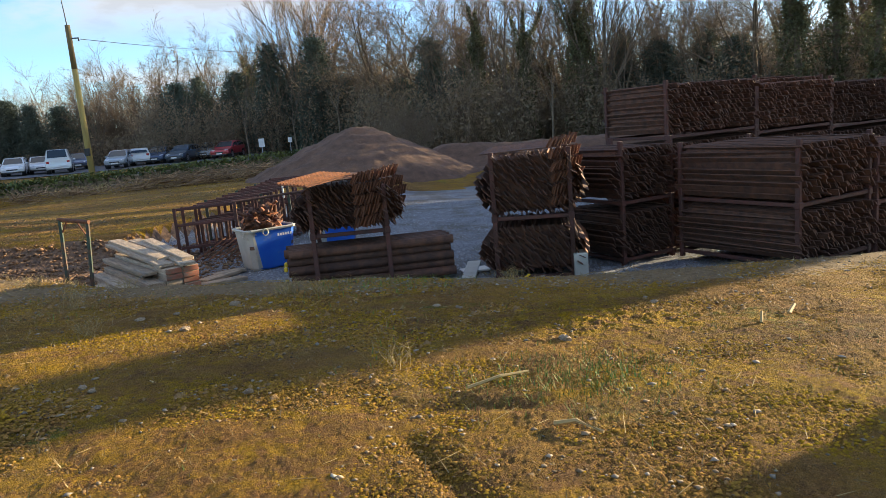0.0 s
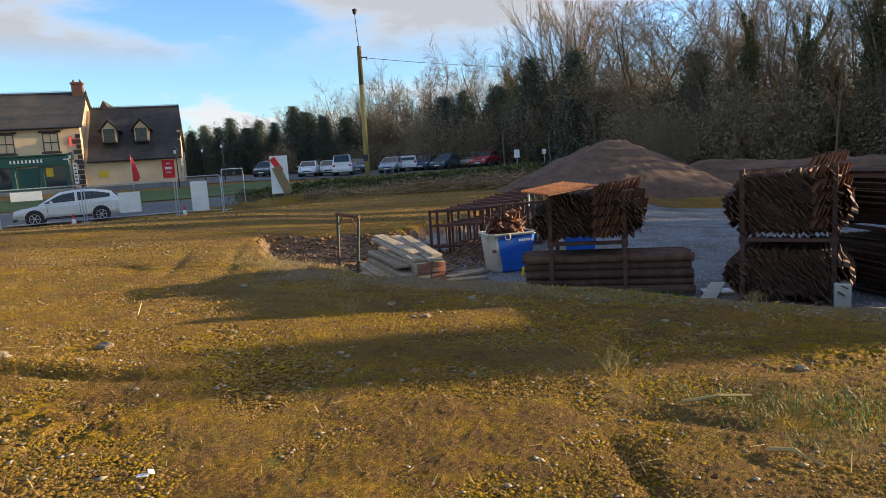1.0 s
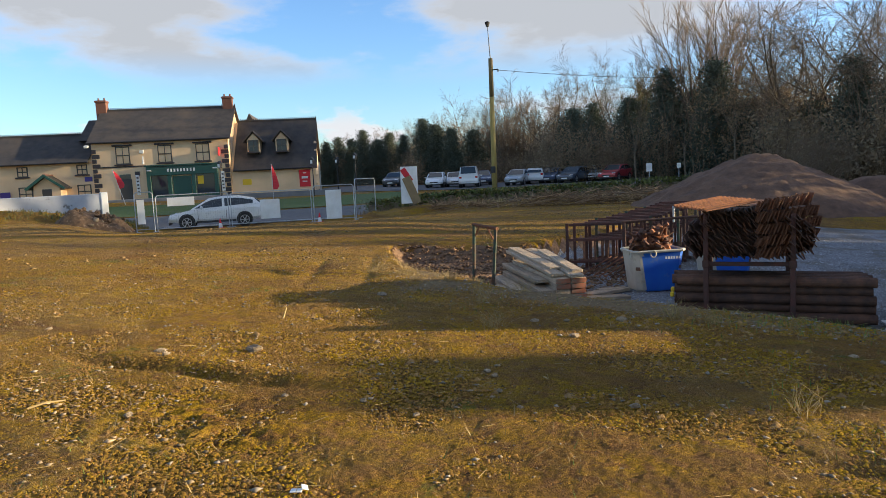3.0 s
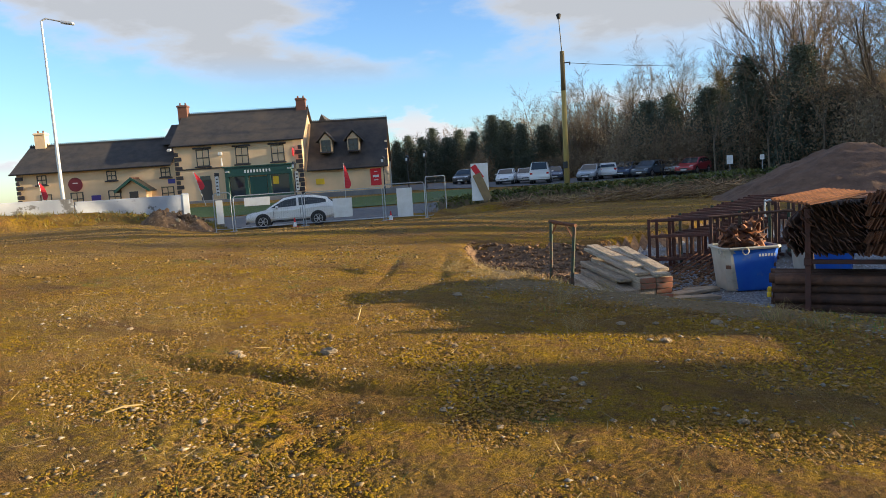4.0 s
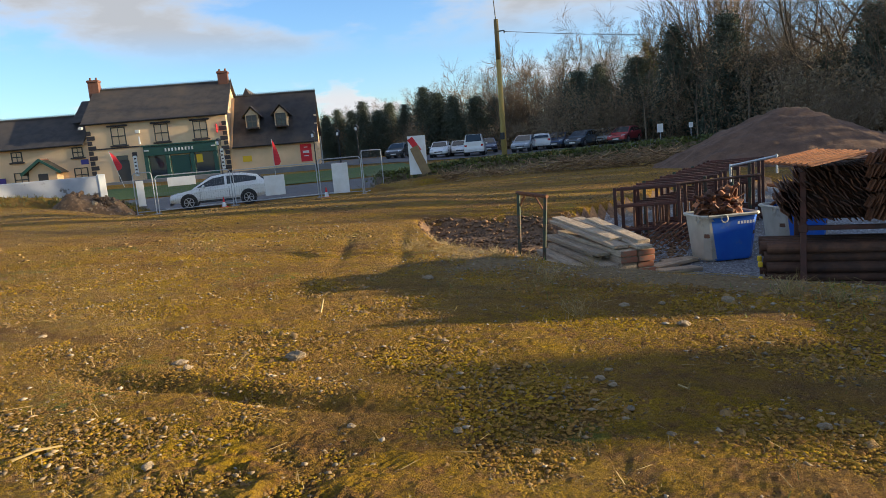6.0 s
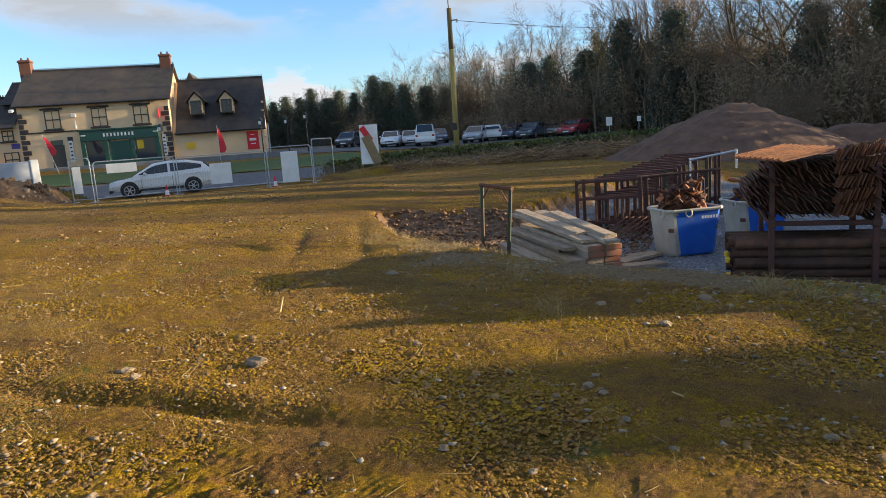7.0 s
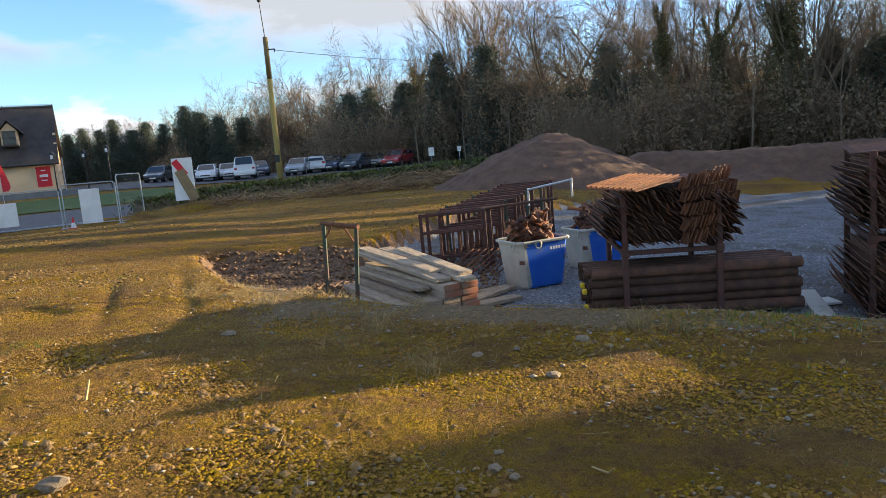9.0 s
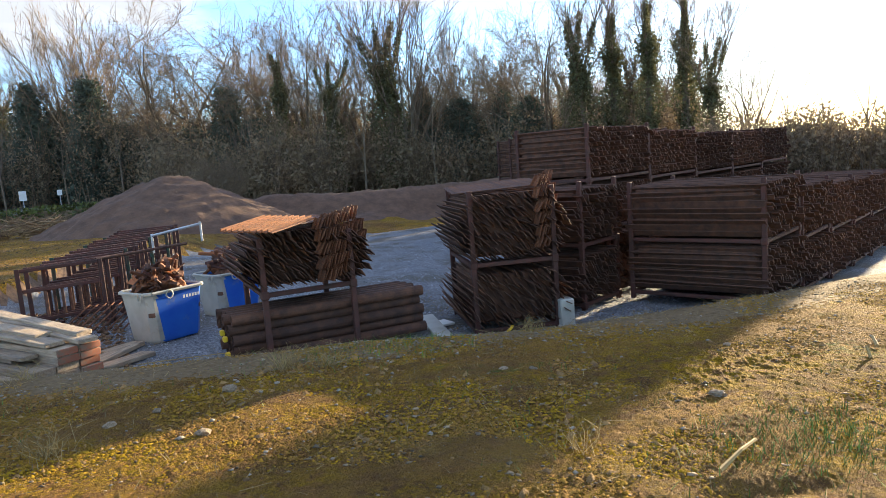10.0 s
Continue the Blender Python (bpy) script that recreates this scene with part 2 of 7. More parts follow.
DEAD_TURF = material("dead_turf", (0.29, 0.21, 0.095), 0.85, vary=0.4, island=True)
STRAW = material("dry_grass", (0.34, 0.24, 0.095), 0.8, vary=0.35, island=True)
GRASS = material("green_grass", (0.12, 0.19, 0.03), 0.7, vary=0.35, island=True)
RUST = material("rusty_steel", (0.10, 0.040, 0.020), 0.8, metal=0.15, second=(0.22, 0.085, 0.035), scale=14.0, bump=0.5, bump_scale=90.0, vary=0.3)
RUST_DARK = material("dark_rusty_steel", (0.07, 0.036, 0.025), 0.8, metal=0.1, second=(0.15, 0.068, 0.038), scale=9.0, bump=0.4, bump_scale=90.0, vary=0.3)
RUST_RED = material("red_oxide_steel", (0.10, 0.035, 0.025), 0.75, metal=0.1, second=(0.06, 0.03, 0.022), scale=8.0, bump=0.3, bump_scale=70.0, vary=0.2)
GREEN_STEEL = material("green_painted_steel", (0.03, 0.055, 0.035), 0.75, second=(0.11, 0.05, 0.028), scale=7.0, spread=(0.45, 0.65), vary=0.2)
ORANGE_RUST = material("orange_rust", (0.36, 0.125, 0.038), 0.7, second=(0.20, 0.07, 0.026), scale=9.0, bump=0.3, bump_scale=60.0, vary=0.2)
PLANK = material("weathered_timber", (0.27, 0.195, 0.125), 0.85, second=(0.46, 0.36, 0.25), scale=5.0, stretch=(1.0, 9.0, 9.0), bump=0.4, bump_scale=30.0, vary=0.18, third=(0.20, 0.165, 0.13), third_scale=2.0)
PLANK_END = material("red_painted_end", (0.44, 0.13, 0.06), 0.8, second=(0.26, 0.17, 0.11), scale=16.0, vary=0.3)
PLASTIC_BLUE = material("blue_plastic", (0.012, 0.10, 0.52), 0.45, second=(0.02, 0.14, 0.56), scale=3.0, third=(0.18, 0.22, 0.30), third_scale=4.0, third_spread=(0.62, 0.8))
PLASTIC_GREY = material("faded_plastic", (0.46, 0.44, 0.38), 0.5, second=(0.36, 0.34, 0.28), scale=3.0, third=(0.22, 0.19, 0.14), third_scale=5.0, third_spread=(0.6, 0.8))
YELLOW = material("yellow_paint", (0.75, 0.48, 0.02), 0.6)
GALV = material("galvanised_steel", (0.52, 0.54, 0.56), 0.45, metal=0.6, second=(0.4, 0.41, 0.42), scale=8.0)
WIRE = material("dull_wire", (0.20, 0.21, 0.22), 0.7, metal=0.3)
WHITE = material("white_board", (0.80, 0.80, 0.78), 0.6, second=(0.68, 0.67, 0.63), scale=2.0)
RED = material("red_cloth", (0.62, 0.02, 0.03), 0.7)
RENDER_CREAM = material("cream_render", (0.78, 0.56, 0.345), 0.9, second=(0.70, 0.50, 0.30), scale=0.8, bump=0.2, bump_scale=40.0)
QUOIN = material("dark_painted_quoin", (0.035, 0.028, 0.03), 0.6)
SLATE = material("slate_roof", (0.026, 0.024, 0.025), 0.75, second=(0.050, 0.044, 0.041), scale=1.6, bump=0.5, bump_scale=14.0, third=(0.066, 0.053, 0.042), third_scale=0.5)
BRICK = material("red_brick", (0.11, 0.048, 0.036), 0.9, second=(0.17, 0.08, 0.055), scale=12.0)
GREEN_PAINT = material("dark_green_paint", (0.015, 0.075, 0.055), 0.4)
SASH = material("dark_sash_paint", (0.05, 0.045, 0.04), 0.5)
CURTAIN = material("net_curtain", (0.30, 0.30, 0.29), 0.9, second=(0.2, 0.2, 0.2), scale=6.0)
GLASS = material("window_glass", (0.035, 0.045, 0.055), 0.06, spec=0.5)
WALL_WHITE = material("flaking_whitewash", (0.46, 0.48, 0.52), 0.85, second=(0.36, 0.38, 0.42), scale=1.0, third=(0.16, 0.155, 0.15), third_scale=0.9, third_spread=(0.585, 0.62))
GREY_WALL = material("grey_render_wall", (0.16, 0.16, 0.165), 0.9, second=(0.22, 0.22, 0.22), scale=1.5)
# The yellow of this wood holds the sunlight seen low on the pole.
POLE_WOOD = material("sunlit_pole_wood", (0.30, 0.22, 0.07), 0.85, second=(0.40, 0.30, 0.09), scale=4.0, stretch=(4, 4, 0.4))
POLE_DARK = material("dark_pole_top", (0.20, 0.145, 0.055), 0.85, second=(0.12, 0.09, 0.045), scale=4.0, stretch=(4, 4, 0.4))
BARK = material("bark", (0.115, 0.088, 0.06), 0.9, second=(0.20, 0.155, 0.105), scale=3.0)
TWIG = material("bare_twigs", (0.125, 0.087, 0.055), 0.9, second=(0.20, 0.145, 0.092), scale=0.5)
IVY = material("ivy_leaves", (0.10, 0.105, 0.055), 0.75, vary=0.3, island=True, second=(0.15, 0.145, 0.07), scale=0.4, spec=0.2, leaf=0.25)
CONIFER = material("conifer_foliage", (0.10, 0.12, 0.09), 0.9, leaf=0.15, vary=0.12, island=True, spec=0.15)
BRUSH = material("winter_brush", (0.30, 0.225, 0.145), 0.95, leaf=0.3, vary=0.1, island=True, second=(0.21, 0.175, 0.115), scale=0.15, spec=0.15)
TYRE = material("tyre_rubber", (0.02, 0.02, 0.02), 0.8)
ALLOY = material("alloy_rim", (0.5, 0.5, 0.52), 0.3, metal=0.8)
LAMP_GLASS = material("lamp_lens", (0.6, 0.6, 0.62), 0.15)
TAIL = material("tail_lens", (0.4, 0.01, 0.01), 0.25)
BLACK = material("black_trim", (0.02, 0.02, 0.022), 0.5)
paints = {}


def car_paint(rgb):
    if rgb not in paints:
        paints[rgb] = material("car_paint", rgb, 0.3, metal=0.1, coat=0.7, second=tuple(0.93 * c for c in rgb), scale=2.0)
    return paints[rgb]


# ---- mesh building ----
class Mesh:
    """Vertices and faces gathered piece by piece."""

    def __init__(self):
        self.v, self.f, self.mi = [], [], []

    def add(self, verts, faces, mi=0):
        n = len(self.v)
        self.v.extend(tuple(v) for v in verts)
        self.f.extend(tuple(n + i for i in f) for f in faces)
        self.mi.extend([mi] * len(faces))
        return self

    def box(self, sx, sy, sz, m=None, c=0.0, mi=0):
        """A box about the origin, its edges cut by c."""
        hx, hy, hz = sx / 2, sy / 2, sz / 2
        if c <= 0:
            vs = [Vector((x, y, z)) for x in (-hx, hx) for y in (-hy, hy) for z in (-hz, hz)]
            fs = [(0, 1, 3, 2), (4, 6, 7, 5), (0, 4, 5, 1), (2, 3, 7, 6), (0, 2, 6, 4), (1, 5, 7, 3)]
        else:
            b = bmesh.new()
            bmesh.ops.create_cube(b, size=1.0)
            for v in b.verts:
                v.co = (v.co.x * sx, v.co.y * sy, v.co.z * sz)
            bmesh.ops.bevel(b, geom=list(b.edges), offset=c, segments=1, affect="EDGES")
            b.verts.index_update()
            vs = [v.co.copy() for v in b.verts]
            fs = [tuple(v.index for v in f.verts) for f in b.faces]
            b.free()
        if m is not None:
            vs = [m @ v for v in vs]
        return self.add(vs, fs, mi)

    def tube(self, p, q, r, r2=None, n=8, mi=0, cap=True):
        p, q = Vector(p), Vector(q)
        r2 = r if r2 is None else r2
        d = (q - p).normalized()
        a = d.orthogonal().normalized()
        b = d.cross(a)
        vs = []
        for o, rr in ((p, r), (q, r2)):
            for k in range(n):
                w = 2 * math.pi * k / n
                vs.append(o + (a * math.cos(w) + b * math.sin(w)) * rr)
        fs = [(k, (k + 1) % n, n + (k + 1) % n, n + k) for k in range(n)]
        if cap:
            fs += [tuple(range(n - 1, -1, -1)), tuple(range(n, 2 * n))]
        return self.add(vs, fs, mi)

    def prism(self, outline, y0, y1, m=None, mi=0):
        """An (x, z) outline drawn out from y0 to y1."""
        n = len(outline)
        vs = [Vector((x, y0, z)) for x, z in outline] + [Vector((x, y1, z)) for x, z in outline]
        fs = [(k, n + k, n + (k + 1) % n, (k + 1) % n) for k in range(n)] + [tuple(range(n)), tuple(range(2 * n - 1, n - 1, -1))]
        if m is not None:
            vs = [m @ v for v in vs]
        return self.add(vs, fs, mi)

    def data(self, name, *mats, smooth=False):
        me = bpy.data.meshes.new(name)
        me.from_pydata(self.v, [], self.f)
        for mt in mats:
            me.materials.append(mt)
        if len(mats) > 1:
            me.polygons.foreach_set("material_index", self.mi)
        b = bmesh.new()
        b.from_mesh(me)
        bmesh.ops.recalc_face_normals(b, faces=b.faces)
        b.to_mesh(me)
        b.free()
        if smooth:
            me.polygons.foreach_set("use_smooth", [True] * len(me.polygons))
        return me


def raw_mesh(name, verts, faces, *mats):
    """A large mesh from arrays, normals left as they are."""
    me = bpy.data.meshes.new(name)
    verts, faces = np.asarray(verts, dtype=np.float32), np.asarray(faces, dtype=np.int32)
    k = faces.shape[1]
    me.vertices.add(len(verts))
    me.vertices.foreach_set("co", verts.ravel())
    me.loops.add(faces.size)
    me.loops.foreach_set("vertex_index", faces.ravel())
    me.polygons.add(len(faces))
    me.polygons.foreach_set("loop_start", np.arange(0, faces.size, k, dtype=np.int32))
    me.polygons.foreach_set("loop_total", np.full(len(faces), k, dtype=np.int32))
    for mt in mats:
        me.materials.append(mt)
    me.update(calc_edges=True)
    return me


def thing(name, m, label, category, group="", kind=""):
    ob = new(name)
    ob.empty_display_size = 0.2
    ob.matrix_world = m
    return tagged(ob, label, category, group, kind)


def part(name, mesh, mat, parent, label="", m=None, smooth=False):
    """Links a Mesh as one object under a thing or part, in its parent's space."""
    me = mesh.data(name, *(mat if isinstance(mat, tuple) else (mat,)), smooth=smooth) if isinstance(mesh, Mesh) else mesh
    ob = new(name, me)
    ob.parent = parent
    if m is not None:
        ob.matrix_local = m
    return tagged(ob, label)


def solid(name, mesh, mat, label, category, m=None, group="", kind="", smooth=False):
    """A thing that is one mesh."""
    me = mesh.data(name, *(mat if isinstance(mat, tuple) else (mat,)), smooth=smooth) if isinstance(mesh, Mesh) else mesh
    ob = new(name, me)
    if m is not None:
        ob.matrix_world = m
    return tagged(ob, label, category, group, kind)


# ---- the lie of the land ----
def smooth01(t):
    t = np.clip(t, 0.0, 1.0)
    return t * t * (3 - 2 * t)


def wave(x, y, seed, scale):
    """Cheap smooth noise from a few crossed sines."""
    r = np.random.RandomState(seed)
    z = np.zeros_like(np.asarray(x, dtype=float))
    for k in range(7):
        a, ph, f = r.uniform(0, 2 * np.pi), r.uniform(0, 2 * np.pi), scale * r.uniform(0.6, 1.7)
        z = z + np.sin((x * np.cos(a) + y * np.sin(a)) * f + ph + 0.8 * np.sin((y * np.cos(a) - x * np.sin(a)) * f * 0.7 + ph * 2))
    return z / 7


def grains(x, y, seed, f):
    """Value noise between -1 and 1 with cells 1/f metres wide."""
    x, y = np.asarray(x, dtype=float), np.asarray(y, dtype=float)
    table = np.random.RandomState(seed).uniform(-1, 1, (256, 256))
    u, v = x * f + 900.3, y * f + 900.7
    i, j = np.floor(u).astype(int), np.floor(v).astype(int)
    a, b = smooth01(u - i), smooth01(v - j)
    t = lambda p, q: table[p % 256, q % 256]
    return (t(i, j) * (1 - a) + t(i + 1, j) * a) * (1 - b) + (t(i, j + 1) * (1 - a) + t(i + 1, j + 1) * a) * b


def crumbs(x, y, seed, f):
    """1 in the middle of each crumb of about 1/f metres, 0 in the gaps between them."""
    table = np.random.RandomState(seed).uniform(0, 1, (3, 128, 128))
    u, v = np.asarray(x, dtype=float) * f + 700.0, np.asarray(y, dtype=float) * f + 700.0
    i, j = np.floor(u).astype(int), np.floor(v).astype(int)
    best, lift = np.full(u.shape, 9.0), np.zeros(u.shape)
    for di in (-1, 0, 1):
        for dj in (-1, 0, 1):
            p, q = (i + di) % 128, (j + dj) % 128
            d = np.hypot(i + di + table[0, p, q] - u, j + dj + table[1, p, q] - v)
            lift = np.where(d < best, table[2, p, q], lift)
            best = np.minimum(best, d)
    return np.clip(1 - best * 1.5, 0, 1) * (0.3 + 0.9 * lift)


def yard_depth(x, y):
    """0 on the site's upper ground, 1 in the lower gravel yard and the hollow beside it."""
    front = np.interp(x, [-7.5, -6.3, -5.0, -3.6, -2.6, 0.2, 1.0, 1.9, 2.9, 5, 12], [15.0, 12.0, 9.8, 9.0, 8.25, 7.75, 7.55, 7.2, 6.98, 6.95, 6.95])
    wide = np.interp(x, [-4, -2.2], [0.75, 1.5])
    back = np.interp(x, [-7, -4, -2.5, 3, 12], [13.2, 13.8, 19.0, 27.0, 30.0])
    wob = 0.12 * wave(x, y, 5, 2.4)
    return smooth01((y - front + wob) / wide) * smooth01((back - y + wob) / np.interp(x, [-3.5, -2], [0.9, 2.0])) * smooth01((40 - np.hypot(x, y)) / 8)


def land(x, y):
    x, y = np.asarray(x, dtype=float), np.asarray(y, dtype=float)
    r, az = np.hypot(x, y), np.degrees(np.arctan2(-x, y))
    near = -0.0436 * np.clip(x, -17, 14) - 0.0064 * np.clip(y, -20, 30)
    left = np.interp(r, [18, 30, 34, 38, 46, 52, 61, 90, 400], [0.47, -0.12, -0.36, -0.46, -0.25, 0.05, 0.8, 1.2, 3])
    far_left = np.interp(r, [18, 30, 36, 46, 52, 61, 90, 400], [0.6, 0.5, 0.45, -0.1, 0.1, 0.8, 1.2, 3])
    mid = np.interp(r, [18, 30, 40, 46, 60, 90, 400], [0.15, -0.05, -0.14, 0.1, 0.45, 0.8, 2])
    right = np.interp(r, [18, 30, 60, 400], [-0.40, -0.45, -0.3, 1])
    far = left + (far_left - left) * smooth01((az - 46) / 8)
    far = mid + (far - mid) * smooth01((az - 20) / 9)
    far = right + (far - right) * smooth01((az + 12) / 16)
    far = right + (far - right) * smooth01((140 - np.abs(az)) / 40)
    w = smooth01((r - 14) / 12)
    z = near * (1 - w) + far * w - 0.34 * yard_depth(x, y)
    rough = smooth01((26 - r) / 14)
    z = z + rough * (0.022 * wave(x, y, 1, 1.1) + 0.012 * wave(x, y, 2, 3.3))
    furrow = 3.95 + 0.05 * np.sin(1.7 * x) + 0.03 * np.sin(4.1 * x)
    z = z - 0.045 * np.exp(-((y - furrow) / 0.08) ** 2) * smooth01((x + 5.6) / 1.2) * smooth01((-2.4 - x) / 0.7)
    z = z + 0.035 * np.exp(-((y - furrow - 0.22) / 0.14) ** 2) * smooth01((x + 5.6) / 1.2) * smooth01((-2.4 - x) / 0.7)
    cut = 3.6 + 0.25 * np.sin(2.2 * x + 0.4)
    z = z - 0.035 * np.exp(-((y - cut) / 0.1) ** 2) * smooth01((x - 0.1) / 0.4) * smooth01((1.3 - x) / 0.4)
    z = z - 0.035 * np.exp(-((x - 0.42 + 0.3 * (y - 3.1)) / 0.08) ** 2) * smooth01((3.6 - y) / 0.3) * smooth01((y - 2.2) / 0.4)
    # Shallow grooves stand in for two thin post shadows lying on the soil.
    for off, far_y in ((0.0, 12.0), (-0.92, 11.4)):
        shade_strip = -4.35 - 0.47 * (y - 7.3) + off
        z = z - 0.03 * np.exp(-((x - shade_strip) / 0.12) ** 2) * smooth01((y - 7.0) / 2.2) * smooth01((far_y - y) / 2.0)
    for a, b in ((-3.2, 0.55), (-1.2, 0.5)):
        line = 12.6 + b * (x + 6) + a
        z = z - 0.05 * np.exp(-((y - line) / 0.2) ** 2) * smooth01((x + 16) / 2) * smooth01((-6.8 - x) / 1.0)
    far_rough = smooth01((r - 9) / 5) * smooth01((34 - r) / 6) * (1 - yard_depth(x, y))
    z = z + far_rough * (0.022 * wave(0.35 * x + 0.14 * y, y - 0.4 * x, 3, 1.5) + 0.02 * wave(0.5 * x, y, 4, 3.4))
    return z


def spot(x, y, dz=0.0):
    return Vector((x, y, float(land(x, y)) + dz))


def stand(x, y, turn=0.0, dz=0.0):
    return pose(x, y, float(land(x, y)) + dz, 0, 0, turn)


def graded(lo, hi, fine, limit):
    """Coordinates spaced finely between lo and hi, and wider and wider out to the limit."""
    mid = list(np.arange(lo, hi, fine))
    out, step = [], fine
    while (out[-1] if out else 0) < limit:
        step *= 1.06
        out.append((out[-1] if out else 0) + step)
    return np.array([lo - o for o in reversed(out)] + mid + [hi + o for o in out])


def trodden(x, y):
    """1 on the bare stony ground along the yard's front, fading to 0 towards the moss."""
    front = np.interp(x, [-5, -2.5, 0, 3, 7], [8.6, 7.6, 7.0, 6.6, 6.5])
    return smooth01((y - front + 0.6 * wave(x, y, 36, 1.1)) / 1.6 + 0.5) * smooth01((x + 5.2) / 1.5) * (y < 10)


def build_ground():
    xs, ys = graded(-6.6, 4.6, 0.026, 900), graded(2.0, 9.2, 0.026, 900)
    X, Y = np.meshgrid(xs, ys)
    Z = land(X, Y)
    r = np.hypot(X, Y)
    fine = smooth01((16 - r) / 9) * smooth01((Y - 0.6) / 1.2)
    rs = np.random.RandomState(3)
    Z = Z + fine * (0.014 * grains(X, Y, 11, 1.7) + 0.008 * grains(X, Y, 12, 4.3) + 0.003 * grains(X, Y, 14, 9.1) + 0.4 * np.clip(grains(X, Y, 17, 2.6), 0, 1) * (0.014 * grains(X, Y, 18, 7.0)) + rs.normal(0, 0.002, X.shape)
                + (0.002 + 0.004 * np.clip(grains(X, Y, 19, 1.3), -0.5, 1)) * crumbs(X, Y, 27, 13.0) + 0.003 * crumbs(X, Y, 28, 24.0) + 0.002 * grains(X, Y, 29, 17.0))
    pit = yard_depth(X, Y) * smooth01((-1.6 - X) / 0.8)
    Z = Z + pit * (0.035 * wave(X, Y, 15, 7.0) + 0.02 * wave(X, Y, 16, 17.0) + rs.normal(0, 0.012, X.shape))
    churn = np.exp(-(((X + 3.3) / 0.9) ** 2 + ((Y - 3.0) / 0.55) ** 2)) + 0.7 * np.exp(-(((X - 2.3) / 1.3) ** 2 + ((Y - 5.4) / 0.6) ** 2))
    Z = Z + churn * (0.022 * grains(X, Y, 13, 6.0) + 0.018 * grains(X, Y, 33, 12.0) + rs.normal(0, 0.006, X.shape))
    ny, nx = X.shape
    idx = np.arange(nx * ny).reshape(ny, nx)
    quads = np.stack([idx[:-1, :-1], idx[:-1, 1:], idx[1:, 1:], idx[1:, :-1]], -1).reshape(-1, 4)
    me = raw_mesh("ground", np.stack([X, Y, Z], -1).reshape(-1, 3), quads, SOIL, GRAVEL, BARE_SOIL, TRODDEN)
    cx, cy = X.reshape(-1)[quads].mean(1), Y.reshape(-1)[quads].mean(1)
    stony = np.where(cy > 11.5, yard_depth(cx, cy) > 0.88, yard_depth(cx, cy) + 0.25 * wave(cx, cy, 21, 4.0) > 0.62) & (cx + 0.35 * cy > 0.75 + 0.3 * wave(cx, cy, 22, 2.0)) & (cy < 25 + 1.5 * wave(cx, cy, 23, 0.8))
    dug = (yard_depth(cx, cy) + 0.15 * wave(cx, cy, 24, 3.0) > 0.22) & (cx < 0.2) & ~stony
    bare = trodden(cx, cy) + rs.normal(0, 0.12, cx.shape) + 0.35 * wave(cx, cy, 35, 5.0) > 0.5
    me.polygons.foreach_set("material_index", np.where(stony, 1, np.where(dug, 2, np.where(bare, 3, 0))).astype(np.int32))
    me.polygons.foreach_set("use_smooth", np.hypot(cx, cy) > 13.0)
    tagged(new("ground", me), "mossy brown building-site soil with a lower grey gravel yard", "ground", kind="structure")


build_ground()


def ribbon(name, pts, lo, hi, lift, mat, label, category, steps=80, across=8):
    """A strip laid on the land along a line of points, from lo to hi metres beside it."""
    pts = [Vector((*p, 0)) for p in pts]
    lens = [0.0]
    for a, b in zip(pts, pts[1:]):
        lens.append(lens[-1] + (b - a).length)
    V, Q = [], []
    for i in range(steps + 1):
        s = lens[-1] * i / steps
        k = max(j for j in range(len(pts) - 1) if lens[j] <= s + 1e-9)
        d = (pts[k + 1] - pts[k]).normalized()
        p = pts[k] + d * (s - lens[k])
        nrm = Vector((-d.y, d.x, 0))
        for j in range(across + 1):
            q = p + nrm * (lo + (hi - lo) * j / across)
            V.append((q.x, q.y, float(land(q.x, q.y)) + lift))
    for i in range(steps):
        for j in range(across):
            a = i * (across + 1) + j
            Q.append((a, a + across + 1, a + across + 2, a + 1))
    return tagged(new(name, raw_mesh(name, V, Q, mat)), label, category, kind="structure")


ROAD_MID, ROAD_DIR = Vector((-28.0, 32.2)), Vector((0.80, 0.60)).normalized()
road_line = [tuple(ROAD_MID + ROAD_DIR * s) for s in (-70, -30, 0, 12, 30)] + [(2.0, 66.0), (40.0, 86.0)]
ribbon("road", road_line, -4.6, 5.2, 0.03, ASPHALT, "worn grey asphalt road past the site", "road")
ribbon("road_line", road_line[:4], -3.9, -3.75, 0.036, LINE, "faded white edge line on the road", "road marking", across=1)
ribbon("car_park", [(-36, 56), (-20, 62), (2, 64), (24, 62)], -7, 8, 0.05, ASPHALT, "grey asphalt car park beside the wood", "car park")
ribbon("grass_verge", [tuple(ROAD_MID + ROAD_DIR * s + Vector((-0.6, 0.8)) * 8.6) for s in (-45, 0, 14)], -2.6, 5.0, 0.05, LAWN, "mown green grass verge in front of the pub", "lawn")

# ---- the pub across the road ----
PUB = pose(-49.5, 42.9, 0.8, 0, 0, 29.5)


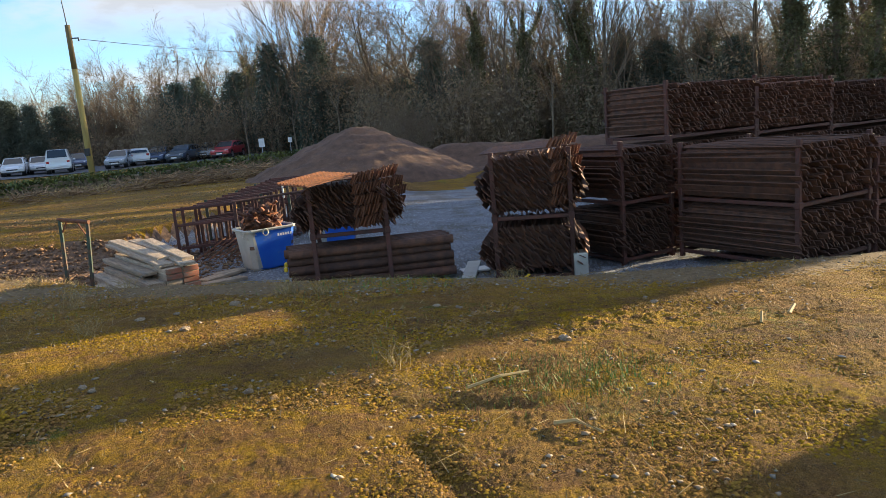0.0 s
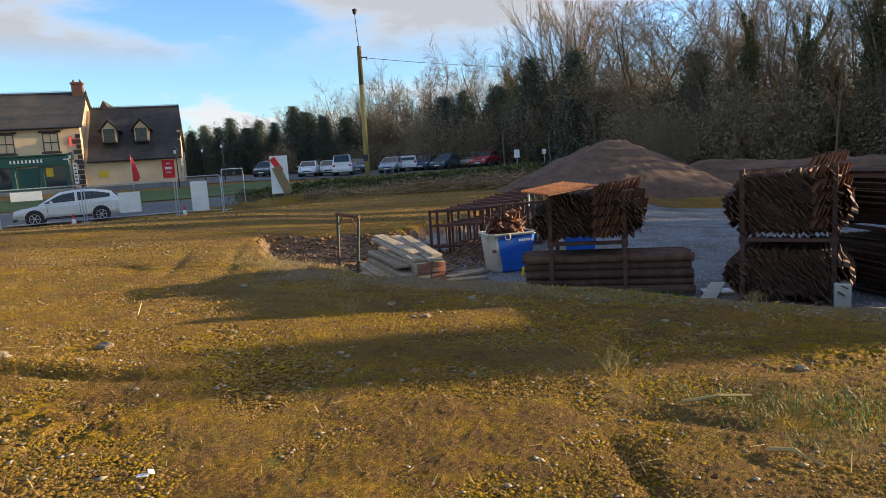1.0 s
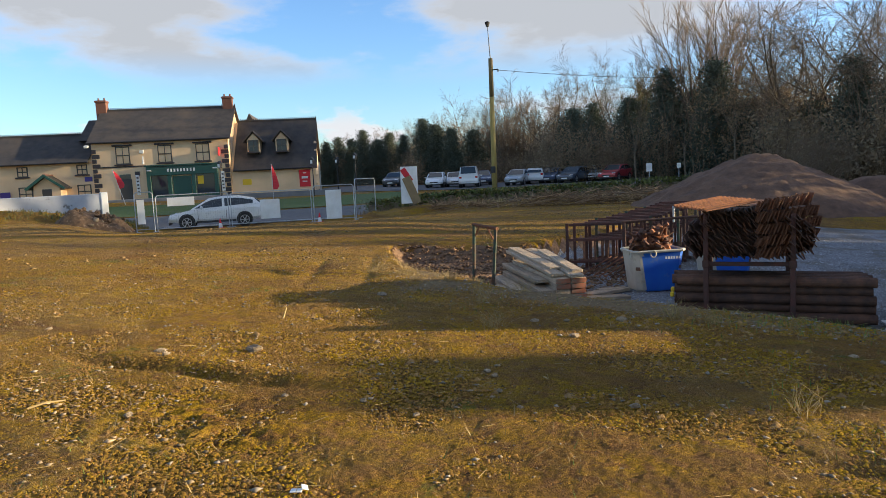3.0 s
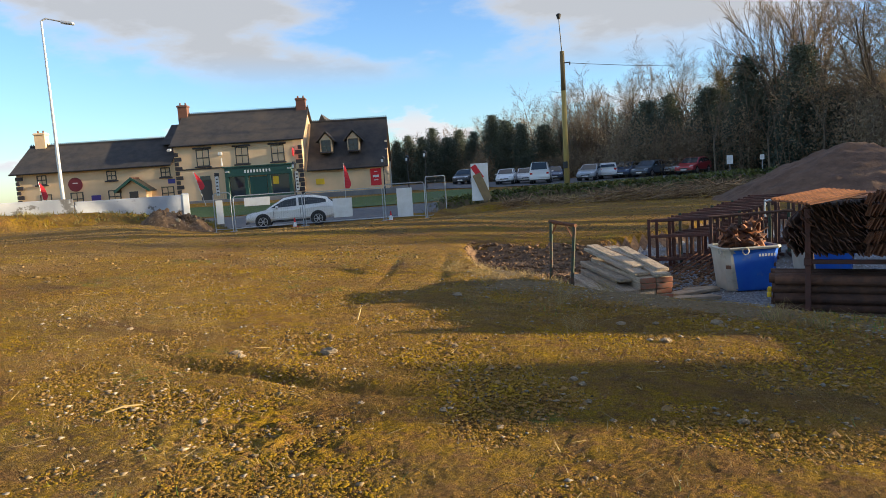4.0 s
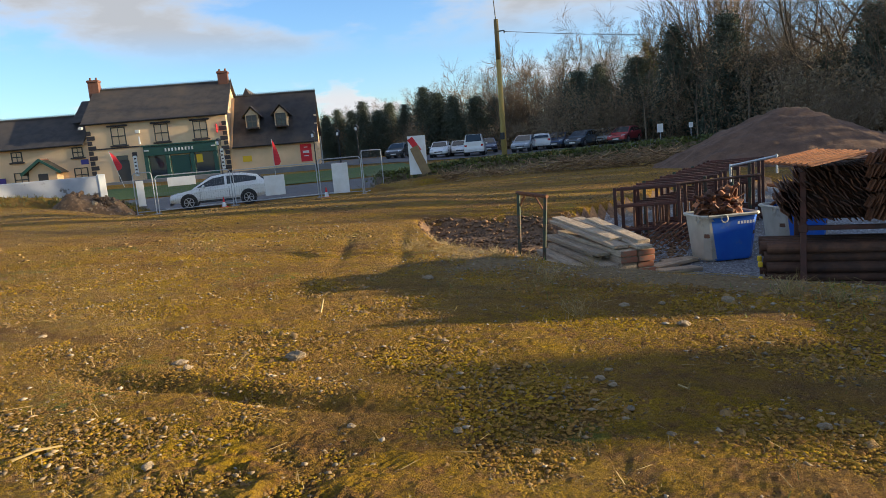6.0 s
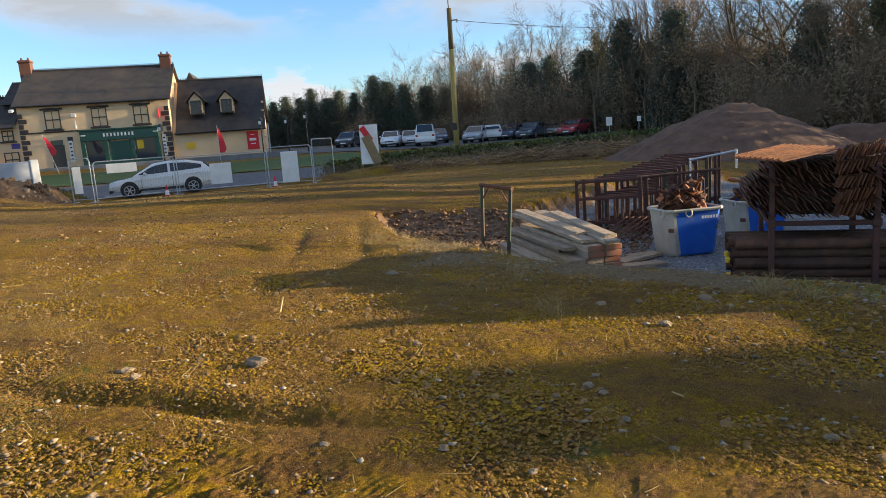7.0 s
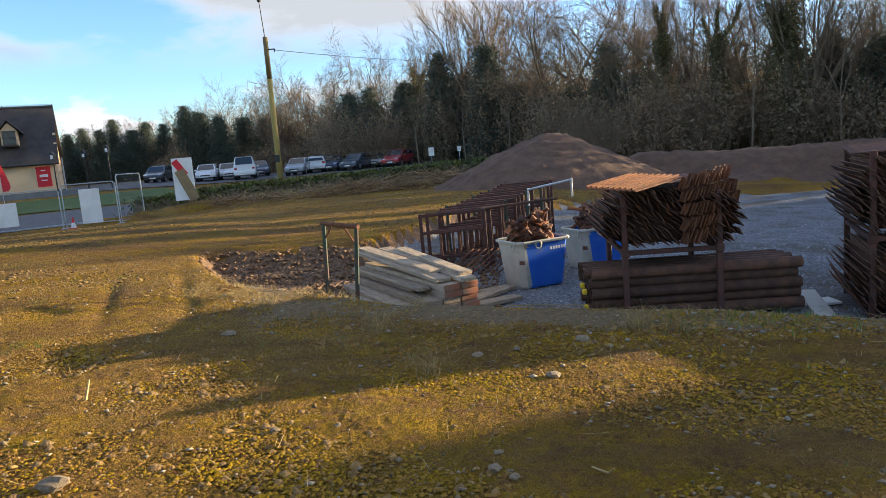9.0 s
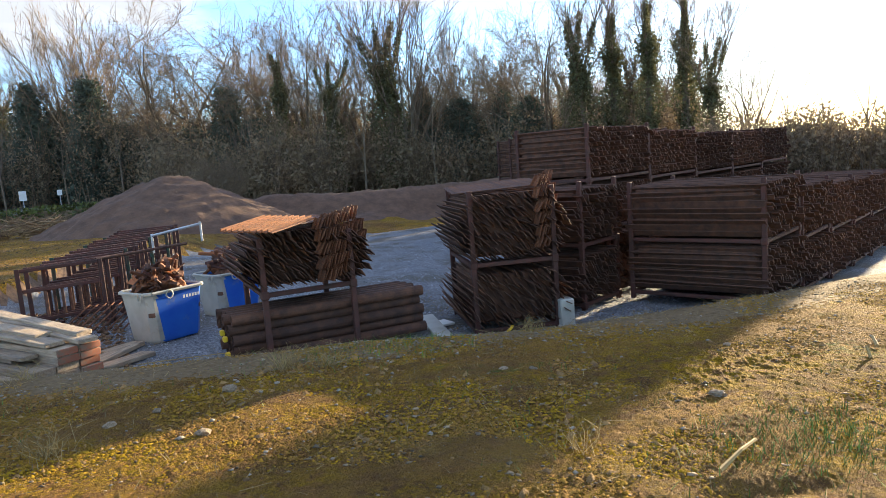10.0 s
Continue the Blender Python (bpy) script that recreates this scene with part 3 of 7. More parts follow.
def lattice(xs, zs, depth):
    """A frame of bars with open lights between them, as one joined shape."""
    b = bmesh.new()
    grid = {(i, k): b.verts.new((x, -depth / 2, z)) for i, x in enumerate(xs) for k, z in enumerate(zs)}
    for i in range(len(xs) - 1):
        for k in range(len(zs) - 1):
            if i % 2 == 0 or k % 2 == 0:
                b.faces.new((grid[i, k], grid[i + 1, k], grid[i + 1, k + 1], grid[i, k + 1]))
    made = bmesh.ops.extrude_face_region(b, geom=list(b.faces), use_keep_orig=True)
    bmesh.ops.translate(b, verts=[g for g in made["geom"] if isinstance(g, bmesh.types.BMVert)], vec=(0, depth, 0))
    b.verts.index_update()
    m = Mesh().add([v.co.copy() for v in b.verts], [tuple(v.index for v in f.verts) for f in b.faces])
    b.free()
    return m


def window(parent, x, z, w, h, y=0.0, hood=False, blind=0.0, m=None):
    """A sash window whose sill centre is at (x, z) on a facade at depth y."""
    base = pose(x, y, z)
    base = m @ base if m is not None else base
    f = lattice([-w / 2, -w / 2 + 0.08, -0.025, 0.025, w / 2 - 0.08, w / 2], [0, 0.08, h / 2 - 0.04, h / 2 + 0.04, h - 0.08, h], 0.11)
    win = part("window", f, SASH, parent, m=base)
    part("pane", Mesh().box(w - 0.1, 0.03, h - 0.1, pose(0, 0.03, h / 2)), GLASS, win)
    if blind:
        part("net_curtain", Mesh().box(w - 0.18, 0.012, h * blind, pose(0, 0.008, 0.06 + h * blind / 2)), CURTAIN, win, "grey net curtain")
    part("sill", Mesh().box(w + 0.3, 0.25, 0.12, pose(0, -0.08, -0.05), 0.02), QUOIN, win)
    if hood:
        part("hood_mould", Mesh().box(w + 0.45, 0.28, 0.14, pose(0, -0.08, h + 0.1), 0.03), QUOIN, win)
    return win


def roof_block(parent, x0, x1, depth, eaves, ridge, over=0.35, label="dark slate pitched roof"):
    """Two slate slopes with courses of slates stepped in relief, and a row of ridge crests."""
    def slope(side):
        y0, y1, z0 = -over, depth / 2, eaves - 0.1
        if side:
            y0, y1 = depth + over, depth / 2
        return Mesh().add([(x0, y0, z0 + 0.06), (x1, y0, z0 + 0.06), (x1, y1, ridge), (x0, y1, ridge), (x0, y0, z0 - 0.06), (x1, y0, z0 - 0.06), (x1, y1, ridge - 0.12), (x0, y1, ridge - 0.12)],
                          [(0, 1, 2, 3), (4, 5, 1, 0), (5, 6, 2, 1), (7, 4, 0, 3), (7, 6, 5, 4), (3, 2, 6, 7)])
    roof = part("roof", slope(0), SLATE, parent, label)
    part("rear_slope", slope(1), SLATE, roof)
    c = Mesh()
    c.box(x1 - x0, 0.22, 0.12, pose((x0 + x1) / 2, depth / 2, ridge + 0.02))
    k = x0 + 0.1
    while k < x1:
        c.box(0.08, 0.05, 0.14, pose(k, depth / 2, ridge + 0.14))
        k += 0.19
    part("ridge_cresting", c, SLATE, roof)
    g = Mesh().tube((x0, -over - 0.06, eaves - 0.08), (x1, -over - 0.06, eaves - 0.08), 0.07, n=8)
    part("gutter", g, BLACK, roof)
    return roof


def wall_block(parent, x0, x1, depth, eaves, ridge, y0=0.0, label="cream rendered wall"):
    """Walls with gables, drawn as one closed shell."""
    h = depth / 2
    m = Mesh()
    m.add([(x0, y0, -1.5), (x1, y0, -1.5), (x1, depth, -1.5), (x0, depth, -1.5), (x0, y0, eaves), (x1, y0, eaves), (x1, depth, eaves), (x0, depth, eaves), (x0, h, ridge - 0.12), (x1, h, ridge - 0.12)],
          [(0, 1, 5, 4), (1, 2, 6, 9, 5), (2, 3, 7, 6), (3, 0, 4, 8, 7), (4, 5, 9, 8), (6, 7, 8, 9)])
    return part("wall", m, RENDER_CREAM, parent, label)


def chimney(parent, x, depth, base, top, mat, w=0.95):
    m = Mesh().box(w, 0.7, top - base, pose(x, depth, (top + base) / 2))
    m.box(w + 0.14, 0.84, 0.16, pose(x, depth, top - 0.12), 0.02)
    ch = part("chimney", m, mat, parent)
    for dx in (-0.25, 0.25):
        part("chimney_pot", Mesh().tube((x + dx, depth, top), (x + dx, depth, top + 0.22), 0.09, 0.075, 8), BRICK, ch)


def quoins(parent, x, z1, side):
    """Dark corner blocks, long and short by turns."""
    k, z = 0, -0.4
    while z < z1 - 0.3:
        w = 0.62 if k % 2 == 0 else 0.36
        part("quoin", Mesh().box(w, 0.12, 0.34, pose(x + side * w / 2, -0.03, z + 0.19), 0.015), QUOIN, parent)
        z += 0.41
        k += 1


def build_pub():
    pub = thing("pub", PUB, "two-storey cream rendered country pub with slate roofs and dark quoins", "pub")
    wall_block(pub, 0, 11.26, 8.0, 5.1, 8.15)
    roof_block(pub, -0.25, 11.5, 8.0, 5.1, 8.15)
    wall_block(pub, -14.0, -0.02, 7.0, 3.55, 6.1, y0=0.15, label="cream rendered wall of the lower wing")
    roof_block(pub, -14.3, -0.28, 7.0, 3.55, 6.1)
    wall_block(pub, 11.28, 18.5, 9.0, 2.25, 6.8, y0=0.25, label="cream rendered wall of the gabled annexe")
    roof_block(pub, 11.55, 18.75, 9.0, 2.25, 6.8, over=0.2)
    for x in (-0.12, 10.85):
        chimney(pub, x, 4.0, 7.2, 9.05, BRICK, 0.85)
    chimney(pub, -13.2, 3.5, 5.0, 7.3, RENDER_CREAM)
    rear = Mesh()
    rear.prism([(0, 5.0), (3.0, 5.0), (1.5, 7.9)], 8.2, 14.0, pose(10.6, 0, 0))
    part("rear_gable", rear, SLATE, pub)
    side = Mesh().add([(-1.7, 1.8, 5.4), (-1.7, 8.2, 5.4), (-1.7, 5.0, 7.45), (0.4, 1.8, 5.4), (0.4, 8.2, 5.4), (0.4, 5.0, 7.45)], [(0, 2, 1), (3, 4, 5), (0, 3, 5, 2), (1, 2, 5, 4), (0, 1, 4, 3)])
    part("side_roof", side, SLATE, pub)
    quoins(pub, 0.0, 4.8, 1)
    quoins(pub, 11.26, 4.8, -1)
    quoins(pub, -14.0, 3.2, 1)
    for x in (2.5, 5.95, 9.1):
        window(pub, x, 3.15, 1.15, 1.5, hood=True, blind=0.42)
    for x in (-11.8, -5.7, -0.95):
        window(pub, x, 2.45, 0.85, 0.85, y=0.15)
    for x, w in ((-11.6, 1.0), (-8.9, 1.1), (-5.6, 1.1), (-0.9, 1.1)):
        window(pub, x, 0.45, w, 1.15, y=0.15)
    part("string_course", Mesh().box(4.2, 0.1, 0.1, pose(2.2, -0.03, 2.95)), QUOIN, pub)
    # door of the main house
    door = part("door", Mesh().box(1.0, 0.1, 2.1, pose(2.55, -0.01, 0.85), 0.01), SASH, pub)
    part("fanlight", Mesh().box(0.9, 0.04, 0.4, pose(2.55, -0.07, 2.1)), GLASS, door)
    # green shopfront with its sign
    front = Mesh()
    front.box(5.9, 0.35, 0.78, pose(7.3, -0.15, 2.45), 0.02)
    front.box(6.15, 0.5, 0.12, pose(7.3, -0.2, 2.9), 0.02)
    for x in (4.5, 6.2, 8.2, 10.1):
        front.box(0.34, 0.3, 2.5, pose(x, -0.12, 0.85), 0.02)
    front.box(5.8, 0.25, 0.7, pose(7.3, -0.1, 0.0), 0.02)
    shop = part("shopfront", front, GREEN_PAINT, pub, "dark green timber shopfront with a name board")
    for x, w in ((5.35, 1.3), (9.15, 1.5)):
        part("shop_window", Mesh().box(w, 0.05, 1.7, pose(x, -0.06, 1.2)), GLASS, shop)
    part("shop_door", Mesh().box(1.5, 0.06, 2.1, pose(7.2, -0.07, 0.9)), GREEN_PAINT, shop)
    for k in range(9):
        part("letter_bar", Mesh().box(0.13, 0.03, 0.26, pose(6.15 + k * 0.27, -0.345, 2.47)).box(0.04, 0.04, 0.15, pose(6.15 + k * 0.27, -0.35, 2.47)), WHITE, shop)
    part("poster", Mesh().box(0.5, 0.02, 0.7, pose(8.75, -0.10, 1.55)), YELLOW, shop)
    for x in (3.55, 10.62):
        bn = part("wall_banner", Mesh().box(0.3, 0.04, 1.7, pose(x, -0.09, 1.35)), WHITE, pub, "narrow white wall banner with dark bars")
        for k in range(5):
            part("banner_mark", Mesh().box(0.16, 0.02, 0.12, pose(x, -0.115, 0.75 + 0.3 * k)), QUOIN, bn)
    for x in (4.62, 10.05):
        part("sign_lamp", Mesh().box(0.34, 0.2, 0.1, pose(x, -0.42, 2.5), 0.03), WHITE, shop)
    part("alarm_box", Mesh().box(0.36, 0.14, 0.3, pose(4.05, -0.07, 4.15), 0.03), WHITE, pub)
    part("wall_lamp", Mesh().tube((4.15, -0.2, 3.1), (4.15, -0.2, 3.75), 0.1, 0.05, 8), WHITE, pub)
    part("house_plate", Mesh().box(0.4, 0.04, 0.4, pose(3.55, -0.03, 2.3)), QUOIN, pub)
    part("blue_plate", Mesh().box(0.6, 0.04, 0.4, pose(-0.5, 0.12, 2.05)), material("blue_plate", (0.06, 0.05, 0.25), 0.5), pub)
    # porch of the wing
    p = Mesh()
    p.prism([(-1.05, -1.2), (1.05, -1.2), (1.05, 1.6), (0, 2.35), (-1.05, 1.6)], -1.1, 0.15, pose(-3.4, 0, 0))
    porch = part("porch", p, RENDER_CREAM, pub, "gabled cream porch with green bargeboards")
    rf = Mesh()
    for s in (-1, 1):
        rf.add([(-3.4, -1.45, 2.5), (-3.4, 0.15, 2.5), (-3.4 + s * 1.5, 0.15, 1.42), (-3.4 + s * 1.5, -1.45, 1.42), (-3.4, -1.45, 2.4), (-3.4, 0.15, 2.4), (-3.4 + s * 1.5, 0.15, 1.32), (-3.4 + s * 1.5, -1.45, 1.32)],
               [(0, 1, 2, 3), (7, 6, 5, 4), (3, 2, 6, 7), (0, 3, 7, 4)])
    part("porch_roof", rf, SLATE, porch, "grey slate porch roof")
    part("porch_ridge", Mesh().box(0.2, 1.7, 0.12, pose(-3.4, -0.65, 2.52), 0.02), BRICK, porch, "orange clay ridge")
    bb = Mesh()
    for s in (-1, 1):
        bb.box(1.9, 0.08, 0.2, pose(-3.4 + s * 0.75, -1.5, 1.92, 0, s * 36, 0))
    part("bargeboard", bb, GREEN_PAINT, porch)
    part("porch_door", Mesh().box(0.75, 0.05, 1.5, pose(-3.4, -1.12, 0.6)), SASH, porch)
    # dormers of the annexe
    for x in (13.3, 15.75):
        d = Mesh()
        d.prism([(-0.54, 3.65), (0.54, 3.65), (0.54, 4.82), (0, 5.4), (-0.54, 4.82)], 0.75, 4.0, pose(x, 0, 0))
        dorm = part("dormer", d, RENDER_CREAM, pub, "cream dormer with a slate gablet")
        dr = Mesh()
        for s in (-1, 1):
            dr.add([(x, 0.5, 5.62), (x, 4.2, 5.62), (x + s * 0.85, 4.2, 4.72), (x + s * 0.85, 0.5, 4.72), (x, 0.5, 5.52), (x, 4.2, 5.52), (x + s * 0.85, 4.2, 4.62), (x + s * 0.85, 0.5, 4.62)],
                   [(0, 1, 2, 3), (7, 6, 5, 4), (3, 2, 6, 7), (0, 3, 7, 4)])
        part("dormer_roof", dr, SLATE, dorm)
        window(dorm, x, 3.75, 0.85, 1.05, y=0.72)
    # signs fixed to the walls
    part("banner", Mesh().box(0.95, 0.05, 1.5, pose(17.6, 0.2, 1.25)), RED, pub, "red advertising banner with white bars")
    for zz, w in ((1.72, 0.3), (1.32, 0.55), (0.98, 0.4)):
        part("banner_bar", Mesh().box(w, 0.02, 0.07 if w < 0.5 else 0.2, pose(17.6, 0.165, zz)), WHITE, pub)
    part("wall_plaque", Mesh().box(0.75, 0.04, 0.5, pose(12.6, 0.22, 1.15)), YELLOW, pub, "small yellow wall plaque")
    disc = Mesh().tube((-8.9, 0.1, 2.3), (-8.9, 0.03, 2.3), 0.62, n=24)
    part("round_sign", disc, material("maroon_sign", (0.16, 0.012, 0.02), 0.5), pub, "round maroon wall sign")
    part("sign_bar", Mesh().box(0.42, 0.02, 0.07, pose(-8.9, 0.02, 2.42)), WHITE, pub)
    part("purple_sign", Mesh().box(0.8, 0.06, 1.0, pose(-7.2, 0.02, 0.75)), material("purple_sign", (0.06, 0.03, 0.2), 0.5), pub)
    part("hanging_sign", Mesh().box(0.06, 0.5, 0.75, pose(10.5, -0.35, 3.9), 0.02), RED, pub)
    cam_box = Mesh().box(0.3, 0.45, 0.18, pose(-0.25, -0.35, 4.75, 15), 0.02)
    part("security_camera", cam_box, WHITE, pub)
    part("flue", Mesh().tube((18.9, 1.2, -1), (18.9, 1.2, 2.6), 0.06), GALV, pub)
    for k in range(6):
        part("gable_bracket", Mesh().box(0.2, 0.3, 0.16, pose(18.62, 0.45 + k * 0.25, 2.5 + 0.75 * k - 2.2 + 0.4)), RENDER_CREAM, pub)


build_pub()
solid("garden_wall", Mesh().box(20.5, 0.35, 1.9, PUB @ pose(10.0, -3.6, -0.75), 0.04), GREY_WALL, "low grey rendered garden wall before the pub", "wall", kind="structure")


def loft(stations, mesh):
    """stations: rings of equal length, joined one to the next, the end rings closed."""
    n = len(stations[0])
    vs = [p for ring in stations for p in ring]
    fs = []
    for i in range(len(stations) - 1):
        for k in range(n):
            a, b = i * n + k, i * n + (k + 1) % n
            fs.append((a, b, b + n, a + n))
    fs += [tuple(range(n)), tuple(range((len(stations) - 1) * n, len(stations) * n))]
    return mesh.add(vs, fs)


# ---- street furniture ----
def flag(x, y, turn, h=2.6, drop=1.9, lean=0.0):
    f = thing("feather_flag", stand(x, y, turn) @ pose(0, 0, 0, 0, lean, 0), "red feather flag on a thin pole beside the pub", "flag", "pub flags")
    part("flag_pole", Mesh().tube((0, 0, -0.2), (0, 0, h), 0.02), GALV, f)
    m = Mesh()
    n = 9
    vs, fs = [], []
    for i in range(n):
        t = i / (n - 1)
        z = h - 0.1 - t * drop
        w = 0.05 + 0.5 * min(1.0, t * 1.25) * (1 if t < 0.9 else 0.7)
        for s, o in ((0.02, 0), (w, 0.12 * math.sin(5 * t))):
            vs.append((s, o - 0.006, z))
            vs.append((s, o + 0.006, z))
        if i:
            a, b = 4 * (i - 1), 4 * i
            fs += [(a, a + 2, b + 2, b), (a + 1, b + 1, b + 3, a + 3), (a + 2, a + 3, b + 3, b + 2)]
    part("cloth", m.add(vs, fs), RED, f)


def polar(az, d):
    return -0.45 - d * math.sin(radians(az)), 0.21 + d * math.cos(radians(az))


for az, d, h, drop, lean in ((47.0, 58.0, 2.9, 1.5, -16), (35.9, 55.0, 2.9, 1.9, 0), (58.0, 60.0, 2.6, 1.4, -10)):
    flag(*polar(az, d), 20, h, drop, lean)


def lantern(az, d, h=2.9):
    o = thing("lantern_post", stand(*polar(az, d)), "black cast-iron lantern post near the pub", "lamp post", "pub lanterns")
    part("post", Mesh().tube((0, 0, 0), (0, 0, h - 0.5), 0.06, 0.035), BLACK, o)
    part("lantern", Mesh().prism([(-0.1, h - 0.5), (0.1, h - 0.5), (0.17, h - 0.12), (0, h + 0.08), (-0.17, h - 0.12)], -0.13, 0.13), BLACK, o)
    part("lantern_glass", Mesh().box(0.2, 0.28, 0.26, pose(0, 0, h - 0.3)), LAMP_GLASS, o)


for az, d, h in ((39.9, 57.0, 3.1), (32.6, 57.0, 3.1), (30.6, 62.0, 2.9), (29.1, 60.0, 3.2)):
    lantern(az, d, h)


def street_lamp():
    x, y = polar(56.9, 44.0)
    o = thing("street_lamp", stand(x, y, 35), "tall galvanised street lamp with a short outreach arm", "street lamp")
    h = 11.6
    part("column", Mesh().tube((0, 0, 0), (0.0, 0, h), 0.12, 0.055, 12), GALV, o)
    a = Mesh().tube((0, 0, h), (0.25, 0, h + 0.12), 0.045, n=8).tube((0.25, 0, h + 0.12), (1.15, 0, h - 0.1), 0.04, n=8)
    part("arm", a, GALV, o)
    part("lamp_head", Mesh().box(0.7, 0.28, 0.16, pose(1.35, 0, h - 0.16, 0, 10, 0), 0.05), GALV, o, "grey lamp head")


street_lamp()


def utility_pole():
    x, y = -13.0, 40.2
    o = thing("utility_pole", pose(x, y, float(land(x, y)) - 0.1, 0, 0.4, 0), "wooden utility pole with a lamp bracket and cable", "utility pole")
    # Sunlight is put into the lower shaft's colour; the top stays darker.
    part("shaft", Mesh().tube((0, 0, 0), (0, 0, 6.4), 0.17, 0.14, 14), POLE_WOOD, o, "yellow-brown lower shaft in a sunlit tone", smooth=True)
    part("shaft_top", Mesh().tube((0, 0, 6.4), (0, 0, 8.68), 0.142, 0.13, 14), POLE_DARK, o, "pole top in a darker brown tone", smooth=True)
    part("mast", Mesh().tube((0.0, 0, 8.5), (-0.12, 0, 10.56), 0.035, 0.025, 8), GREY_WALL, o)
    hd = Mesh().tube((-0.12, 0, 10.56), (-0.12, 0, 10.81), 0.09, 0.16, 10).tube((-0.12, 0, 10.81), (-0.12, 0, 10.88), 0.16, 0.05, 10)
    part("lamp_head", hd, BLACK, o)
    part("insulator", Mesh().box(0.5, 0.06, 0.06, pose(0.22, 0, 8.0)).tube((0.45, 0, 8.0), (0.45, 0, 7.85), 0.04), BLACK, o)
    part("switch_box", Mesh().box(0.25, 0.2, 0.4, pose(0, -0.2, 2.0), 0.02), BLACK, o)
    w = Mesh()
    a, b = Vector((0.45, 0, 7.95)), Vector((20.5, 27.5, 9.4))
    pts = [a.lerp(b, i / 16) + Vector((0, 0, -0.55 * 4 * (i / 16) * (1 - i / 16))) for i in range(17)]
    rings = [[p + Vector((0.018 * math.cos(a), 0, 0.018 * math.sin(a))) for a in (0.8, 2.4, 3.9, 5.5)] for p in pts]
    part("cable", loft(rings, w), TYRE, o)


utility_pole()


# ---- site fence ----
def fence_panel(a, b, h, z):
    """A mesh panel from a to b with round-cornered frame, wires and concrete feet."""
    a, b = Vector(a), Vector(b)
    ln = (b - a).length
    turn = math.degrees(math.atan2(b.y - a.y, b.x - a.x))
    o = thing("fence_panel", pose(a.x, a.y, z, 0, 0, turn), "galvanised temporary mesh fence panel in concrete feet", "fence", "temporary site fence")
    f = Mesh()
    for x in (0.06, ln - 0.06):
        f.tube((x, 0, 0.0), (x, 0, h - 0.1), 0.024, n=6)
    f.tube((0.06, 0, h - 0.1), (0.16, 0, h), 0.024, n=6).tube((ln - 0.06, 0, h - 0.1), (ln - 0.16, 0, h), 0.024, n=6)
    f.tube((0.16, 0, h), (ln - 0.16, 0, h), 0.024, n=6).tube((0.06, 0, 0.18), (ln - 0.06, 0, 0.18), 0.02, n=6)
    part("frame", f, GALV, o)
    w = Mesh()
    n = int(ln / 0.11)
    for i in range(1, n):
        x = 0.06 + (ln - 0.12) * i / n
        w.box(0.0032, 0.0032, h - 0.2, pose(x, 0, h / 2 + 0.09))
    for i in range(1, 8):
        w.box(ln - 0.12, 0.0032, 0.0032, pose(ln / 2, 0, 0.18 + (h - 0.18) * i / 8))
    part("mesh", w, WIRE, o, "fine wire mesh")
    for x in (0.06, ln - 0.06):
        part("foot", Mesh().box(0.22, 0.7, 0.13, pose(x, 0, 0.0), 0.03), material("concrete_foot", (0.35, 0.34, 0.32), 0.9, second=(0.25, 0.24, 0.23), scale=9.0), o, "concrete block foot")


posts = [(46.5, 35.0), (45.0, 34.6), (39.38, 35.0), (32.75, 34.4), (29.2, 33.6), (27.5, 37.2)]
tops = [1.62, 1.47, 1.23, 1.36, 1.50, 1.86]
for k in range(5):
    a, b = polar(*posts[k]), polar(*posts[k + 1])
    zb = min(float(land(*a)), float(land(*b))) - 0.02
    fence_panel((*a, 0), (*b, 0), (tops[k] + tops[k + 1]) / 2 - zb, zb)


def notice(az, d, w, h, zc, turn, mat=WHITE, label="blank white notice board tied to the site fence"):
    x, y = polar(az, d)
    solid("notice_board", Mesh().box(w, 0.02, h, None, 0.004), mat, label, "sign", pose(x, y, zc, 0, 0, turn), "fence notices")


notice(31.0, 33.75, 0.76, 1.42, 0.49, 30)
notice(36.2, 34.5, 0.95, 0.95, 0.42, 33, label="ribbed white plastic notice board on the fence")
notice(43.05, 34.5, 1.22, 0.40, 1.02, 38)
notice(46.0, 34.7, 0.32, 1.15, 0.62, 40, label="narrow white banner tied to the end fence panel")


def cone(az, d):
    x, y = polar(az, d)
    o = thing("traffic_cone", stand(x, y) @ Matrix.Scale(0.8, 4), "red and white plastic traffic cone", "traffic cone", "traffic cones")
    part("base", Mesh().box(0.34, 0.34, 0.04, pose(0, 0, 0.03), 0.01), RED, o)
    part("lower_cone", Mesh().tube((0, 0, 0.05), (0, 0, 0.32), 0.13, 0.075, 12), WHITE, o)
    part("upper_cone", Mesh().tube((0, 0, 0.32), (0, 0, 0.6), 0.075, 0.025, 12), RED, o)


cone(32.25, 33.6)
cone(40.2, 34.3)


